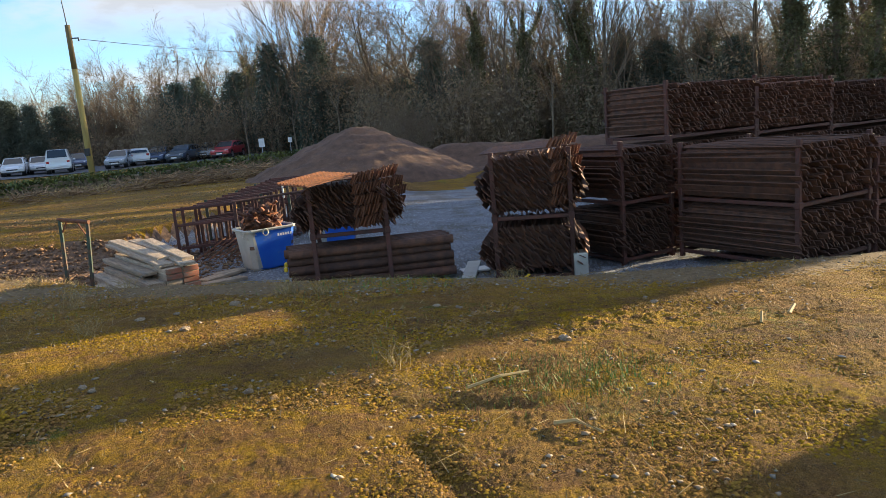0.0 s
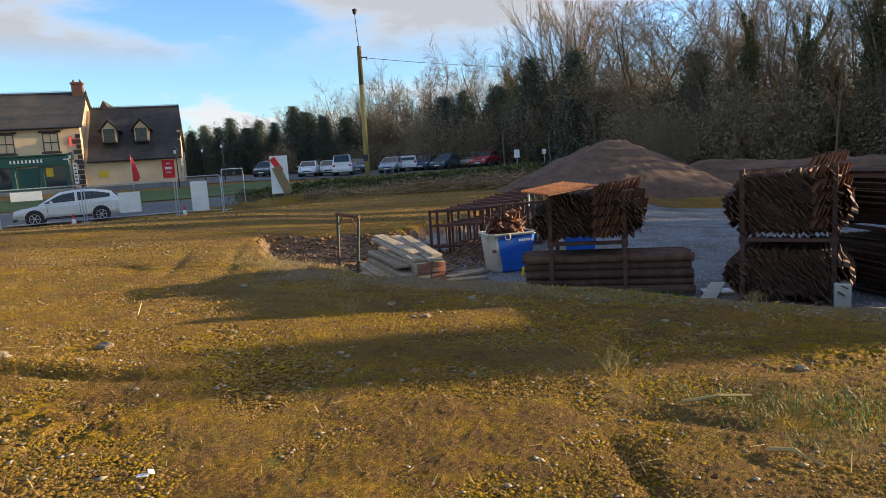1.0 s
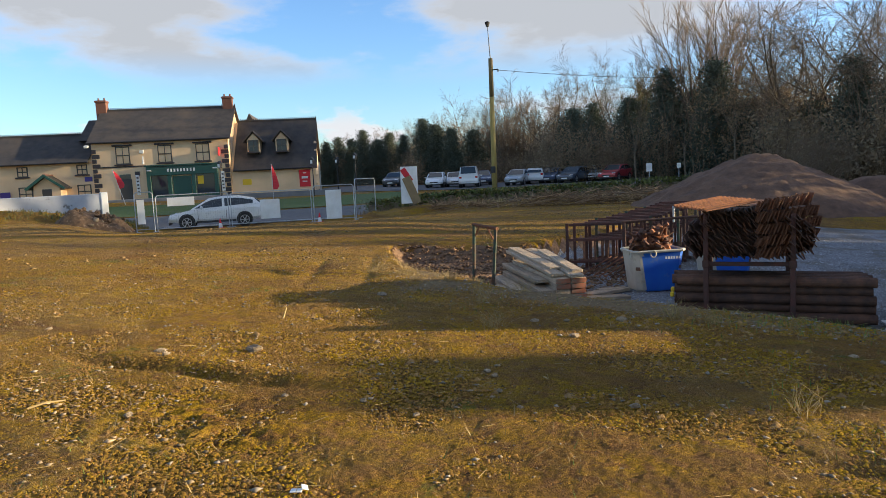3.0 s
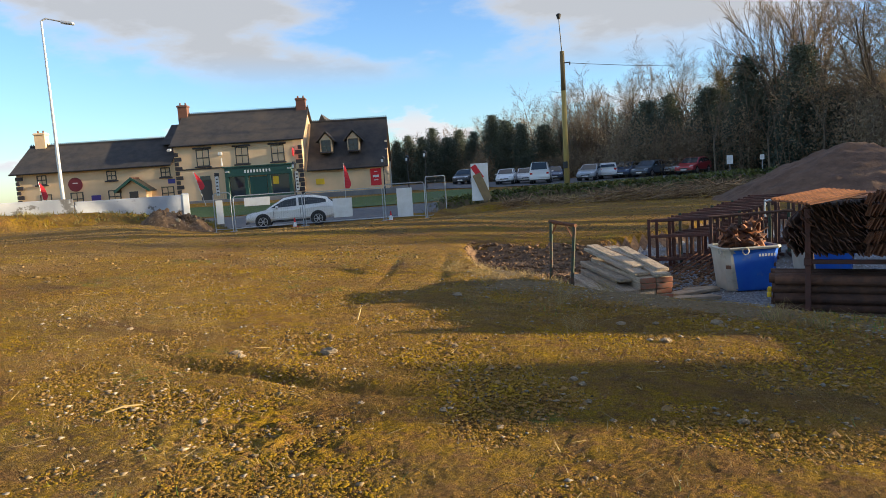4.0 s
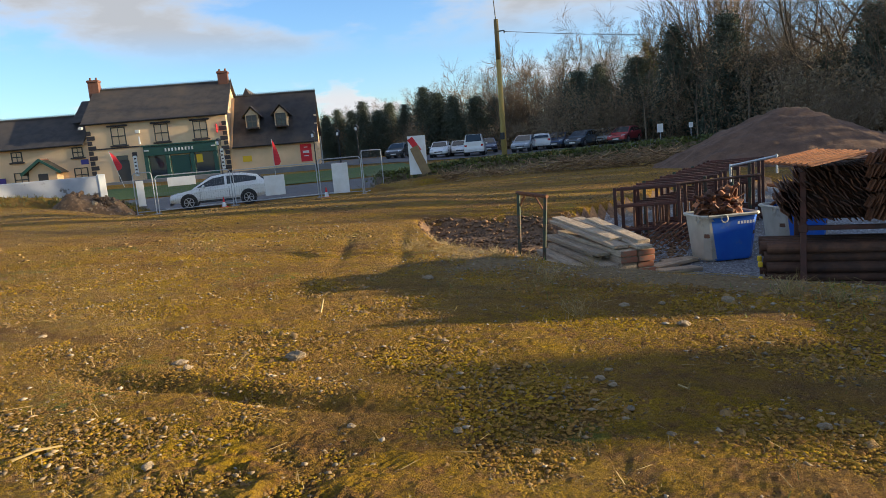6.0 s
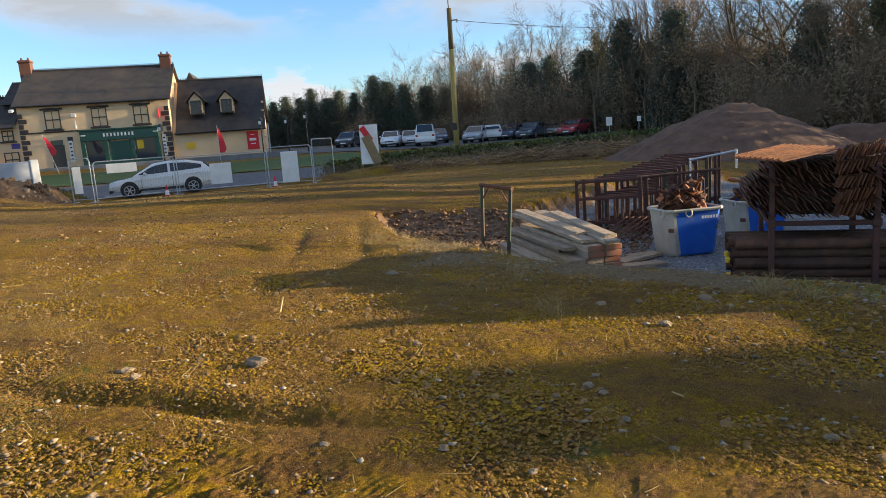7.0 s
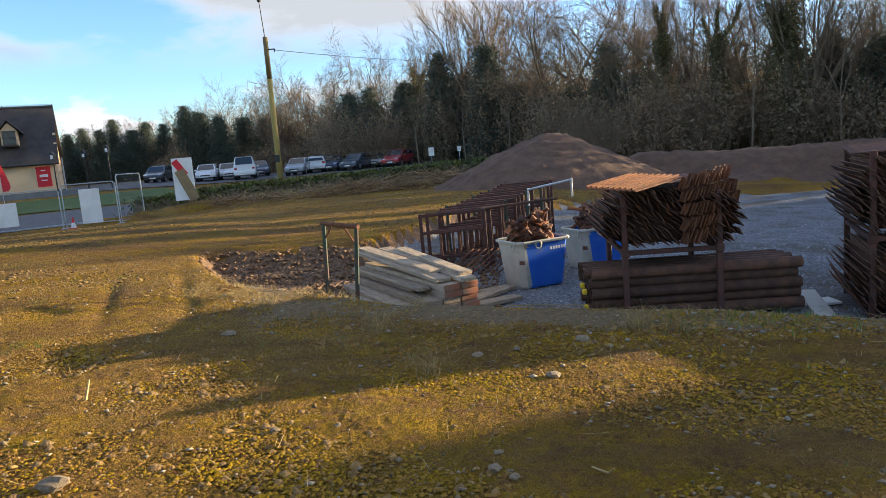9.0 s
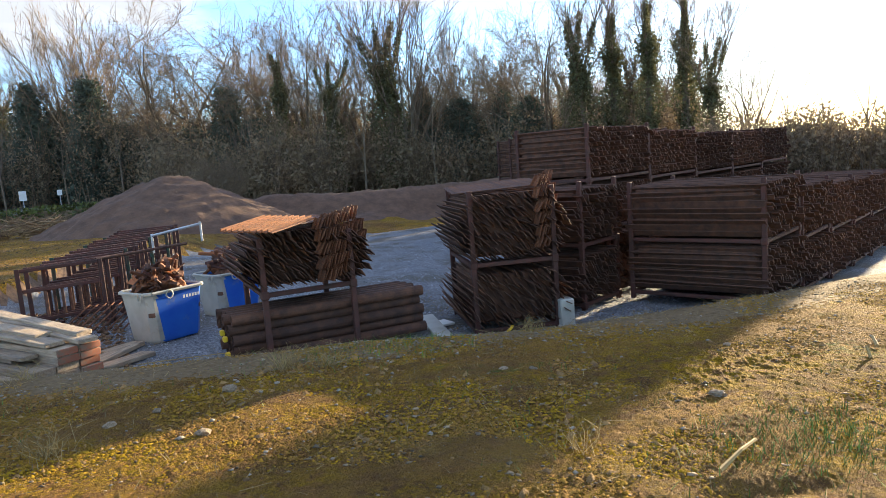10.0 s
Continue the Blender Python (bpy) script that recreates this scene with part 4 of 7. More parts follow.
def hoarding():
    """A leaning advertising board propped on the mound by the entrance."""
    x, y = polar(24.6, 35.8)
    o = thing("hoarding", pose(x, y, 0.25, -4, 0, 20), "leaning white hoarding with a red diagonal and a fallen tan panel", "hoarding")
    part("board", Mesh().box(0.9, 0.04, 1.95, pose(0, 0, 0.98), 0.005), WHITE, o)
    part("red_stripe", Mesh().box(0.3, 0.012, 0.8, pose(-0.12, -0.028, 1.5, 0, -32, 0)), RED, o)
    part("fallen_panel", Mesh().box(0.45, 0.03, 1.5, pose(0.12, -0.06, 0.7, 0, -22, 0)), material("tan_panel", (0.30, 0.21, 0.10), 0.8, second=(0.22, 0.15, 0.08), scale=4.0), o)
    part("side_board", Mesh().box(0.04, 0.7, 1.9, pose(-0.42, 0.36, 0.95)), GREY_WALL, o)
    for dx in (-0.4, 0.4):
        part("post", Mesh().box(0.07, 0.07, 2.0, pose(dx, 0.06, 0.9)), POLE_WOOD, o)


hoarding()


# ---- vehicles ----
HATCH = dict(l=4.3, w=1.75, belt=[(0.0, .55), (.06, .68), (.5, .78), (1.25, .93), (2.0, .95), (3.0, 1.0), (3.9, 1.06), (4.24, 1.0), (4.3, .6)],
             cabin=[(1.02, .92), (1.86, 1.40), (2.5, 1.48), (3.25, 1.46), (3.92, 1.32), (4.26, 1.0)])
VAN = dict(l=4.4, w=1.8, belt=[(0.0, .6), (.08, .8), (.6, .95), (1.2, 1.08), (2.0, 1.12), (3.0, 1.12), (4.2, 1.12), (4.35, 1.1), (4.4, .6)],
           cabin=[(1.0, 1.05), (1.75, 1.72), (2.4, 1.82), (3.4, 1.82), (4.2, 1.8), (4.38, 1.12)])


def car(m, rgb, spec, name="car", label="parked car", scale=1.0, panel_van=False, group="parked cars"):
    o = thing(name, m @ Matrix.Scale(scale, 4), label, "van" if panel_van else "car", group)
    paint = car_paint(rgb)
    w = spec["w"] / 2
    rings = []
    for x, z in spec["belt"]:
        e = 0.90 if x in (0.0, spec["l"]) else (0.96 if x < 0.2 or x > spec["l"] - 0.2 else 1.0)
        zl = 0.30 if 0.2 < x < spec["l"] - 0.15 else 0.36
        rings.append([(x, -w * e * 0.93, zl), (x, -w * e, zl + 0.14), (x, -w * e, z - 0.16), (x, -w * e * 0.94, z), (x, w * e * 0.94, z), (x, w * e, z - 0.16), (x, w * e, zl + 0.14), (x, w * e * 0.93, zl)])
    part("body", loft(rings, Mesh()), paint, o, smooth=False)
    cab = []
    for x, z in spec["cabin"]:
        b = np.interp(x, [p[0] for p in spec["belt"]], [p[1] for p in spec["belt"]]) - 0.02
        z = max(z, b + 0.02)
        k = (z - b) / 0.5
        cab.append([(x, -w * 0.93, b), (x, -w * (0.93 - 0.13 * k), z - 0.04), (x, -w * (0.86 - 0.13 * k), z), (x, w * (0.86 - 0.13 * k), z), (x, w * (0.93 - 0.13 * k), z - 0.04), (x, w * 0.93, b)])
    part("cabin", loft(cab, Mesh()), paint, o)
    # side glass, a little proud of the cabin
    c = spec["cabin"]
    for s in (-1, 1):
        for i0, i1 in ((0, 2), (2, len(c) - 2)):
            if panel_van and i0 == 2:
                continue
            g = Mesh()
            xs = np.linspace(c[i0][0] + (0.22 if i0 == 0 else 0.06), c[i1][0] - 0.05, 6)
            vs, fs = [], []
            for x in xs:
                z = np.interp(x, [p[0] for p in c], [p[1] for p in c])
                b = np.interp(x, [p[0] for p in spec["belt"]], [p[1] for p in spec["belt"]]) + 0.02
                z = max(z - 0.1, b + 0.02)
                kk = (z - b) / 0.5
                for zz, f in ((b, 0.0), (z, kk)):
                    vs += [(x, s * (w * (0.93 - 0.13 * f) + 0.006), zz), (x, s * (w * (0.93 - 0.13 * f) - 0.02), zz)]
            for k in range(5):
                a = 4 * k
                fs += [(a, a + 4, a + 6, a + 2), (a + 2, a + 6, a + 7, a + 3), (a, a + 1, a + 5, a + 4)]
            part("side_window", g.add(vs, fs), GLASS, o)
    (x0, z0), (x1, z1) = c[0], c[1]
    part("windscreen", Mesh().add([(x0 + .06, -w * .84, z0 + .05), (x0 + .06, w * .84, z0 + .05), (x1 - .03, w * .68, z1 + .005), (x1 - .03, -w * .68, z1 + .005)] + [(x0 + .1, -w * .84, z0), (x0 + .1, w * .84, z0), (x1, w * .68, z1 - .04), (x1, -w * .68, z1 - .04)],
                                  [(0, 1, 2, 3), (7, 6, 5, 4), (0, 3, 7, 4), (1, 5, 6, 2)]), GLASS, o)
    (x0, z0), (x1, z1) = c[-2], c[-1]
    part("rear_window", Mesh().add([(x0 + .08, -w * .68, z0 - .02), (x0 + .08, w * .68, z0 - .02), (x1 + .02, w * .76, z1 + .08), (x1 + .02, -w * .76, z1 + .08), (x0, -w * .68, z0 - .1), (x0, w * .68, z0 - .1), (x1 - .06, w * .76, z1), (x1 - .06, -w * .76, z1)],
                                   [(0, 1, 2, 3), (7, 6, 5, 4), (0, 3, 7, 4), (1, 5, 6, 2)]), GLASS, o)
    for x in (0.82, spec["l"] - 0.85):
        for s in (-1, 1):
            part("wheel_arch", Mesh().tube((x, s * (w - 0.3), 0.34), (x, s * (w + 0.004), 0.34), 0.375, n=20), BLACK, o)
            t = part("wheel", Mesh().tube((x, s * (w - 0.2), 0.31), (x, s * (w + 0.012), 0.31), 0.31, n=20), TYRE, o)
            r = Mesh()
            r.tube((x, s * (w), 0.31), (x, s * (w + 0.02), 0.31), 0.065, n=8)
            for k in range(6):
                a = math.pi / 3 * k
                r.tube((x, s * (w + 0.018), 0.31), (x + 0.2 * math.cos(a), s * (w + 0.018), 0.31 + 0.2 * math.sin(a)), 0.025, n=4)
            for k in range(16):
                a, b = 2 * math.pi * k / 16, 2 * math.pi * (k + 1) / 16
                r.tube((x + 0.21 * math.cos(a), s * (w + 0.018), 0.31 + 0.21 * math.sin(a)), (x + 0.21 * math.cos(b), s * (w + 0.018), 0.31 + 0.21 * math.sin(b)), 0.018, n=4)
            part("rim", r, ALLOY, t)
    for s in (-1, 1):
        part("headlight", Mesh().box(0.3, 0.34, 0.15, pose(0.22, s * (w - 0.26), 0.66, 0, -12, s * -22), 0.04), LAMP_GLASS, o)
        part("tail_light", Mesh().box(0.16, 0.26, 0.22, pose(spec["l"] - 0.09, s * (w - 0.2), 0.86, 0, 0, 0), 0.04), TAIL, o)
        part("door_mirror", Mesh().box(0.14, 0.2, 0.13, pose(spec["cabin"][0][0] + 0.5, s * (w + 0.08), 0.98), 0.04), paint, o)
    for s in (-1, 1):
        for x in (spec["cabin"][0][0] + 0.32, spec["cabin"][2][0] + 0.12):
            part("door_seam", Mesh().box(0.014, 0.012, 0.5, pose(x, s * (w + 0.001), 0.64)), BLACK, o)
        part("door_handle", Mesh().box(0.16, 0.03, 0.03, pose(spec["cabin"][2][0] - 0.08, s * (w + 0.012), 0.80), 0.01), paint, o)
        part("sill", Mesh().box(spec["l"] - 2.5, 0.04, 0.1, pose(spec["l"] / 2, s * (w - 0.035), 0.30), 0.015), BLACK, o, "dark sill")
    part("bumper_grille", Mesh().box(0.05, 1.2, 0.11, pose(-0.004, 0, 0.27), 0.02), BLACK, o)
    part("grille", Mesh().box(0.06, 0.8, 0.12, pose(0.02, 0, 0.5), 0.02), BLACK, o)
    part("front_plate", Mesh().box(0.03, 0.52, 0.11, pose(-0.005, 0, 0.4)), WHITE, o)
    return o


cx, cy = polar(40.35, 36.7)
car(pose(cx, cy, float(land(cx, cy)) + 0.03, 0, 0, 37.0) @ pose(-2.3, 0, 0), (0.80, 0.80, 0.78), HATCH, "hatchback", "pale silver three-door hatchback stopped on the road", 1.06, group="road traffic")
lot = [(22.4, 63, (0.75, 0.76, 0.77), 106, HATCH), (20.85, 65, (0.72, 0.72, 0.72), 112, HATCH), (18.5, 67, (0.05, 0.07, 0.13), 110, HATCH),
       (15.5, 61, (0.30, 0.33, 0.36), 92, HATCH), (14.1, 63, (0.70, 0.71, 0.72), 282, HATCH), (12.7, 63, (0.03, 0.06, 0.13), 88, HATCH),
       (10.9, 61.5, (0.05, 0.08, 0.12), 76, HATCH), (9.1, 64, (0.42, 0.44, 0.46), 84, HATCH), (7.6, 61.5, (0.42, 0.03, 0.045), 76, HATCH), (8.5, 67, (0.35, 0.02, 0.03), 80, HATCH), (25.8, 66, (0.06, 0.06, 0.065), 100, HATCH)]
names = {0.75: "white", 0.72: "white", 0.05: "dark blue", 0.30: "grey", 0.70: "white", 0.03: "navy blue", 0.42: "silver", 0.35: "dark red", 0.06: "black"}
for k, (az, d, rgb, turn, spec) in enumerate(lot):
    x, y = polar(az, d)
    tone = "red" if rgb[0] > 0.3 and rgb[1] < 0.1 else names.get(rgb[0], "grey")
    car(pose(x, y, float(land(x, y)) + 0.06, 0, 0, turn) @ pose(-2.1, 0, 0), rgb, spec, "car", tone + " hatchback parked in the car park", 0.94)
x, y = polar(19.55, 62)
car(pose(x, y, float(land(x, y)) + 0.06, 0, 0, 286) @ pose(-2.1, 0, 0), (0.76, 0.77, 0.78), VAN, "van", "white panel van parked rear towards the site", 1.0, True)

for az, d, w, h, zc in ((4.96, 57, 0.45, 0.66, 1.5), (2.7, 57, 0.3, 0.38, 1.55)):
    x, y = polar(az, d)
    s = thing("car_park_sign", stand(x, y, 5), "small white notice on a post by the car park", "sign", "car park notices")
    zz = zc - float(land(x, y))
    part("plate", Mesh().box(w, 0.03, h, pose(0, 0, zz), 0.005), WHITE, s)
    part("post", Mesh().tube((0, 0.03, 0), (0, 0.03, zz + h / 2), 0.03), GALV, s)


# ---- whitewashed wall and bank beside the road ----
def mound_mesh(name, xs, ys, height, mat, place, seed, res=0.2):
    """A heap of soil: a height field that dies away to the land at its rim."""
    nx, ny = int((xs[1] - xs[0]) / res) + 1, int((ys[1] - ys[0]) / res) + 1
    X, Y = np.meshgrid(np.linspace(*xs, nx), np.linspace(*ys, ny))
    H = height(X, Y)
    W = np.array([place @ Vector((a, b, 0)) for a, b in zip(X.ravel(), Y.ravel())])
    g = land(W[:, 0], W[:, 1]).reshape(X.shape)
    rs = np.random.RandomState(seed)
    H = H + np.where(H > 0.05, 1, 0) * (0.06 * wave(X, Y, seed, 2.2) + 0.05 * grains(X, Y, seed + 1, 1.6) + 0.05 * grains(X, Y, seed + 2, 3.4) + rs.normal(0, 0.016, X.shape))
    Z = g - 0.06 + H
    idx = np.arange(nx * ny).reshape(ny, nx)
    Q = np.stack([idx[:-1, :-1], idx[:-1, 1:], idx[1:, 1:], idx[1:, :-1]], -1).reshape(-1, 4)
    keep = (H.reshape(-1)[Q].max(1) > 0.03)
    me = raw_mesh(name, np.stack([W[:, 0], W[:, 1], Z.ravel()], -1), Q[keep], mat)
    me.polygons.foreach_set("use_smooth", np.ones(int(keep.sum()), dtype=bool))
    return me


wa, wb = Vector((*polar(48.35, 39.2), 0)), Vector((*polar(70.0, 40.0), 0))
wall_turn = math.degrees(math.atan2(wa.y - wb.y, wa.x - wb.x))
WALL = pose(wb.x, wb.y, 0, 0, 0, wall_turn)
wl = (wa - wb).length
bank = tagged(new("earth_bank", mound_mesh("earth_bank", (-8, wl + 2.6), (-3.6, 1.5),
              lambda X, Y: np.clip(0.95 + 0.1 * wave(X, Y, 31, 0.6) - 0.42 * smooth01((X - wl + 10) / 9), 0, 2) * smooth01((Y + 3.4) / 2.0) * smooth01((1.4 - Y) / 1.0) * smooth01((wl + 2.4 - X) / 2.2), SOIL, WALL, 33, 0.16)),
              "rough grassy earth bank in front of the whitewashed wall", "bank", kind="structure")
ww = Mesh()
low = wl - 5.4
ww.box(low, 0.3, 1.9, pose(low / 2, 0, 0.80), 0.03)
ww.box(5.38, 0.3, 1.65, pose(low + 2.71, 0.0, 0.76), 0.03)
solid("roadside_wall", ww, WALL_WHITE, "whitewashed roadside wall with flaking paint", "wall", WALL, kind="structure")
solid("wall_pier", Mesh().box(0.34, 0.4, 1.75, None, 0.03), WHITE, "white end pier of the roadside wall", "wall", WALL @ pose(wl - 0.1, -0.02, 0.78), kind="structure")


def rock(r, seed, flat=0.6):
    b = bmesh.new()
    bmesh.ops.create_icosphere(b, subdivisions=2, radius=1.0)
    rr = random.Random(seed)
    off = Vector((rr.uniform(0, 50), rr.uniform(0, 50), rr.uniform(0, 50)))
    for v in b.verts:
        k = 1 + 0.45 * noise.noise(v.co * 1.3 + off) + 0.15 * noise.noise(v.co * 3.1 + off)
        v.co = Vector((v.co.x * k, v.co.y * k * 0.8, v.co.z * k * flat)) * r
    me = bpy.data.meshes.new("stone")
    b.to_mesh(me)
    b.free()
    me.materials.append(STONE)
    return me


rubble_meshes = [rock(1.0, 70 + k, 0.7) for k in range(4)]
RUBBLE = pose(*polar(48.9, 36.0), 0, 0, 0, wall_turn)
RUBBLE_SOIL = material("rubble_soil", (0.085, 0.05, 0.028), 0.95, second=(0.19, 0.115, 0.06), scale=5.0, bump=1.0, bump_scale=14.0, third=(0.27, 0.19, 0.12), third_scale=9.0, third_spread=(0.56, 0.66))
for me in rubble_meshes[:3]:
    me.materials[0] = RUBBLE_SOIL


def rubble_rise(X, Y):
    return 1.0 * np.clip(1 - ((X + 0.15) / 1.75) ** 2 - (Y / 1.35) ** 2, 0, 1) ** 0.75 * (0.85 + 0.3 * grains(X, Y, 77, 1.8))


tagged(new("rubble_mound", mound_mesh("rubble_mound", (-2.0, 2.0), (-1.6, 1.6), rubble_rise, RUBBLE_SOIL, RUBBLE, 79, 0.07)), "tipped mound of reddish earth and broken masonry", "rubble mound")
rng = random.Random(5)
for k in range(60):
    X, Y = rng.uniform(-1.1, 1.9), rng.uniform(-1.3, 0.9)
    p = RUBBLE @ Vector((X, Y, 0))
    r = rng.uniform(0.05, 0.17)
    o = new("rubble_stone", rubble_meshes[k % 4])
    o.matrix_world = Matrix.Translation((p.x, p.y, float(land(p.x, p.y)) - 0.04 + float(rubble_rise(np.array(X), np.array(Y))) + 0.15 * r)) @ Euler((rng.uniform(0, 6), rng.uniform(0, 6), rng.uniform(0, 6))).to_matrix().to_4x4() @ Matrix.Scale(r, 4)
    tagged(o, "broken masonry lump on the mound by the wall", "rubble", "rubble pile")

# ---- soil heap and berm ----
tagged(new("soil_cone", mound_mesh("soil_cone", (-7.5, 7.5), (-5.5, 5.5),
       lambda X, Y: 2.45 * np.clip(1.02 - np.sqrt((X / 5.3) ** 2 + (Y / 4.6) ** 2 + 0.035), 0, 1) * (1 + 0.08 * wave(X, Y, 41, 0.9) + 0.05 * wave(X, Y, 43, 2.6)), MOUND, pose(1.5, 30.6, 0, 0, 0, 0), 42, 0.14)),
       "large conical heap of excavated brown soil", "soil heap")
tagged(new("soil_berm", mound_mesh("soil_berm", (-3, 40), (-3.2, 3.2),
       lambda X, Y: (1.15 + 0.12 * wave(X, Y, 51, 0.5)) * np.exp(-(Y / 1.6) ** 2) * smooth01((X + 2.5) / 4), MOUND, pose(4.5, 32.4, 0, 0, 0, -14), 52, 0.25)),
       "long low bank of dumped brown soil", "bank", kind="structure")


# ---- trees ----
def segments_mesh(name, segs, mat, sides=3):
    """Tapered prisms along (p, q, r0, r1) segments, all at once."""
    P = np.array([s[0] for s in segs], dtype=float)
    Q = np.array([s[1] for s in segs], dtype=float)
    R0, R1 = np.array([s[2] for s in segs]), np.array([s[3] for s in segs])
    D = Q - P
    D /= np.linalg.norm(D, axis=1)[:, None] + 1e-9
    A = np.cross(D, np.where(np.abs(D[:, 2:3]) > 0.9, [[1.0, 0, 0]], [[0, 0, 1.0]]))
    A /= np.linalg.norm(A, axis=1)[:, None] + 1e-9
    B = np.cross(D, A)
    n = len(segs)
    V = np.zeros((n, 2 * sides, 3))
    for k in range(sides):
        w = 2 * np.pi * k / sides
        o = A * np.cos(w) + B * np.sin(w)
        V[:, k] = P + o * R0[:, None]
        V[:, sides + k] = Q + o * R1[:, None]
    F = np.array([(k, (k + 1) % sides, sides + (k + 1) % sides, sides + k) for k in range(sides)])
    faces = (F[None] + (np.arange(n) * 2 * sides)[:, None, None]).reshape(-1, 4)
    return raw_mesh(name, V.reshape(-1, 3), faces, mat)


def leaves_mesh(name, centres, size, mat, rs, flat=0.0):
    """Small bent leaf quads at the given centres, turned every way."""
    C = np.asarray(centres, dtype=float)
    n = len(C)
    a = rs.normal(size=(n, 3))
    a[:, 2] *= 1 - flat
    a /= np.linalg.norm(a, axis=1)[:, None]
    b = np.cross(a, rs.normal(size=(n, 3)))
    b /= np.linalg.norm(b, axis=1)[:, None] + 1e-9
    s = size * rs.uniform(0.5, 1.3, (n, 1))
    V = np.stack([C - a * s, C - b * s * 0.5, C + a * s, C + b * s * 0.5], 1).reshape(-1, 3)
    F = np.arange(4 * n).reshape(n, 4)
    return raw_mesh(name, V, F, mat)


def grow(rs, h, spread=0.5, limbs=5, start=0.25, bend=0.12, crook=0.10, kids=1.22, stout=1.0):
    """Segments of a leafless tree h metres high: (trunk and limbs, twigs)."""
    wood, twigs = [], []
    steps, shrink, floor_r = (6, 5, 4, 1), (1.0, 0.44, 0.46, 0.6), (0.03, 0.016, 0.010, 0.007)

    def branch(p, d, ln, r, level):
        q, n = p, steps[level]
        for i in range(n):
            d = (d + Vector(rs.normal(0, crook, 3)) + Vector((0, 0, bend * (0.7 if level > 1 else 1.0)))).normalized()
            nq = q + d * (ln / n)
            r0, r1 = r * (1 - 0.8 * i / n), r * (1 - 0.8 * (i + 1) / n)
            (wood if level < 2 else twigs).append((tuple(q), tuple(nq), max(r0, floor_r[level]), max(r1, 0.7 * floor_r[level])))
            if level < 3 and (i > 0 or level > 0):
                for _ in range(int(kids * (1.35 if level == 2 else 0.92) + rs.rand())):
                    side = Vector(rs.normal(0, 1, 3))
                    side = (side - side.dot(d) * d).normalized()
                    a = spread * rs.uniform(0.6, 1.25)
                    branch(nq, d * math.cos(a) + side * math.sin(a), ln * shrink[level + 1] * rs.uniform(0.7, 1.25) * (1.15 - 0.45 * i / n), max(r1 * 0.6, floor_r[level + 1]), level + 1)
            q = nq

    r = h * 0.0135 * stout
    top = Vector((rs.normal(0, 0.02) * h, rs.normal(0, 0.02) * h, h * start))
    wood.append(((0, 0, -0.4), tuple(top), r * 1.3, r))
    for k in range(limbs):
        a = 2 * math.pi * (k + rs.uniform(0, 0.7)) / limbs
        tilt = spread * rs.uniform(0.45, 1.15) * (0.3 if k == 0 else 1.0)
        branch(top * rs.uniform(0.75, 1.0), Vector((math.cos(a) * math.sin(tilt), math.sin(a) * math.sin(tilt), math.cos(tilt))), h * (1 - start) * rs.uniform(0.72, 0.98), r * 0.62, 0)
    return wood, twigs


def bare_tree_model(seed, ivy=0.0, ivy_width=0.5, label="leafless deciduous tree with fine twigs at the wood's edge", **shape):
    """A leafless tree one unit of height tall when scaled by 1/12."""
    rs = np.random.RandomState(seed)
    h = 12.0
    wood, twigs = grow(rs, h, **shape)
    k = h / max(q[2] for p, q, r0, r1 in twigs)
    wood, twigs = [[(tuple(k * c for c in p), tuple(k * c for c in q), r0, r1) for p, q, r0, r1 in segs] for segs in (wood, twigs)]
    o = thing("bare_tree", pose(0, -300, -50), label, "tree", "trees of the wood")
    part("trunk", segments_mesh("trunk", wood, BARK, 5), BARK, o)
    part("crown", segments_mesh("crown", twigs, TWIG, 3), TWIG, o)
    if ivy > 0:
        pts = []
        for p, q, r0, r1 in wood:
            p, q = np.array(p), np.array(q)
            if p[2] > h * ivy or r0 < 0.045:
                continue
            wide = ivy_width * (1.0 if r0 > 0.09 else 0.5) * (1.1 - 0.5 * p[2] / (h * ivy))
            n = int(np.linalg.norm(q - p) * (800 if r0 > 0.09 else 240))
            t = rs.rand(n, 1)
            out = rs.normal(0, 1, (n, 3))
            out /= np.linalg.norm(out, axis=1)[:, None]
            c = p + (q - p) * t
            pts.append(c + out * wide * (rs.uniform(0.3, 1.0, (n, 1)) ** 0.6) * (1 + 0.4 * np.sin(c[:, 2:3] * 2.1 + seed)))
        part("ivy", leaves_mesh("ivy", np.concatenate(pts), 0.085, IVY, rs), IVY, o, "dark ivy clothing the trunk")
    return o


def conifer_model(seed, h, w):
    rs = np.random.RandomState(seed)
    o = thing("conifer", pose(0, -300, -50), "dark green conifer with a dense ragged crown", "tree", "conifers")
    part("trunk", segments_mesh("trunk", [((0, 0, -0.3), (0, 0, h * 0.9), 0.16, 0.03)], BARK, 6), BARK, o)
    pts = []
    for k in range(480):
        z = h * (0.03 + 0.95 * rs.rand() ** 0.9)
        t = 1 - z / h
        a, ln = rs.uniform(0, 2 * np.pi), w * (0.10 + 0.95 * t ** 0.75) * rs.uniform(0.65, 1.15)
        n = int(20 + 44 * t)
        u = rs.rand(n) ** 0.7
        c = np.stack([ln * u * np.cos(a), ln * u * np.sin(a), z - 0.22 * ln * u ** 2], 1)
        pts.append(c + rs.normal(0, 1, (n, 3)) * (0.10 + 0.16 * u[:, None]) * (1, 1, 0.8))
    part("crown", leaves_mesh("crown", np.concatenate(pts), 0.085, CONIFER, rs), CONIFER, o)
    return o


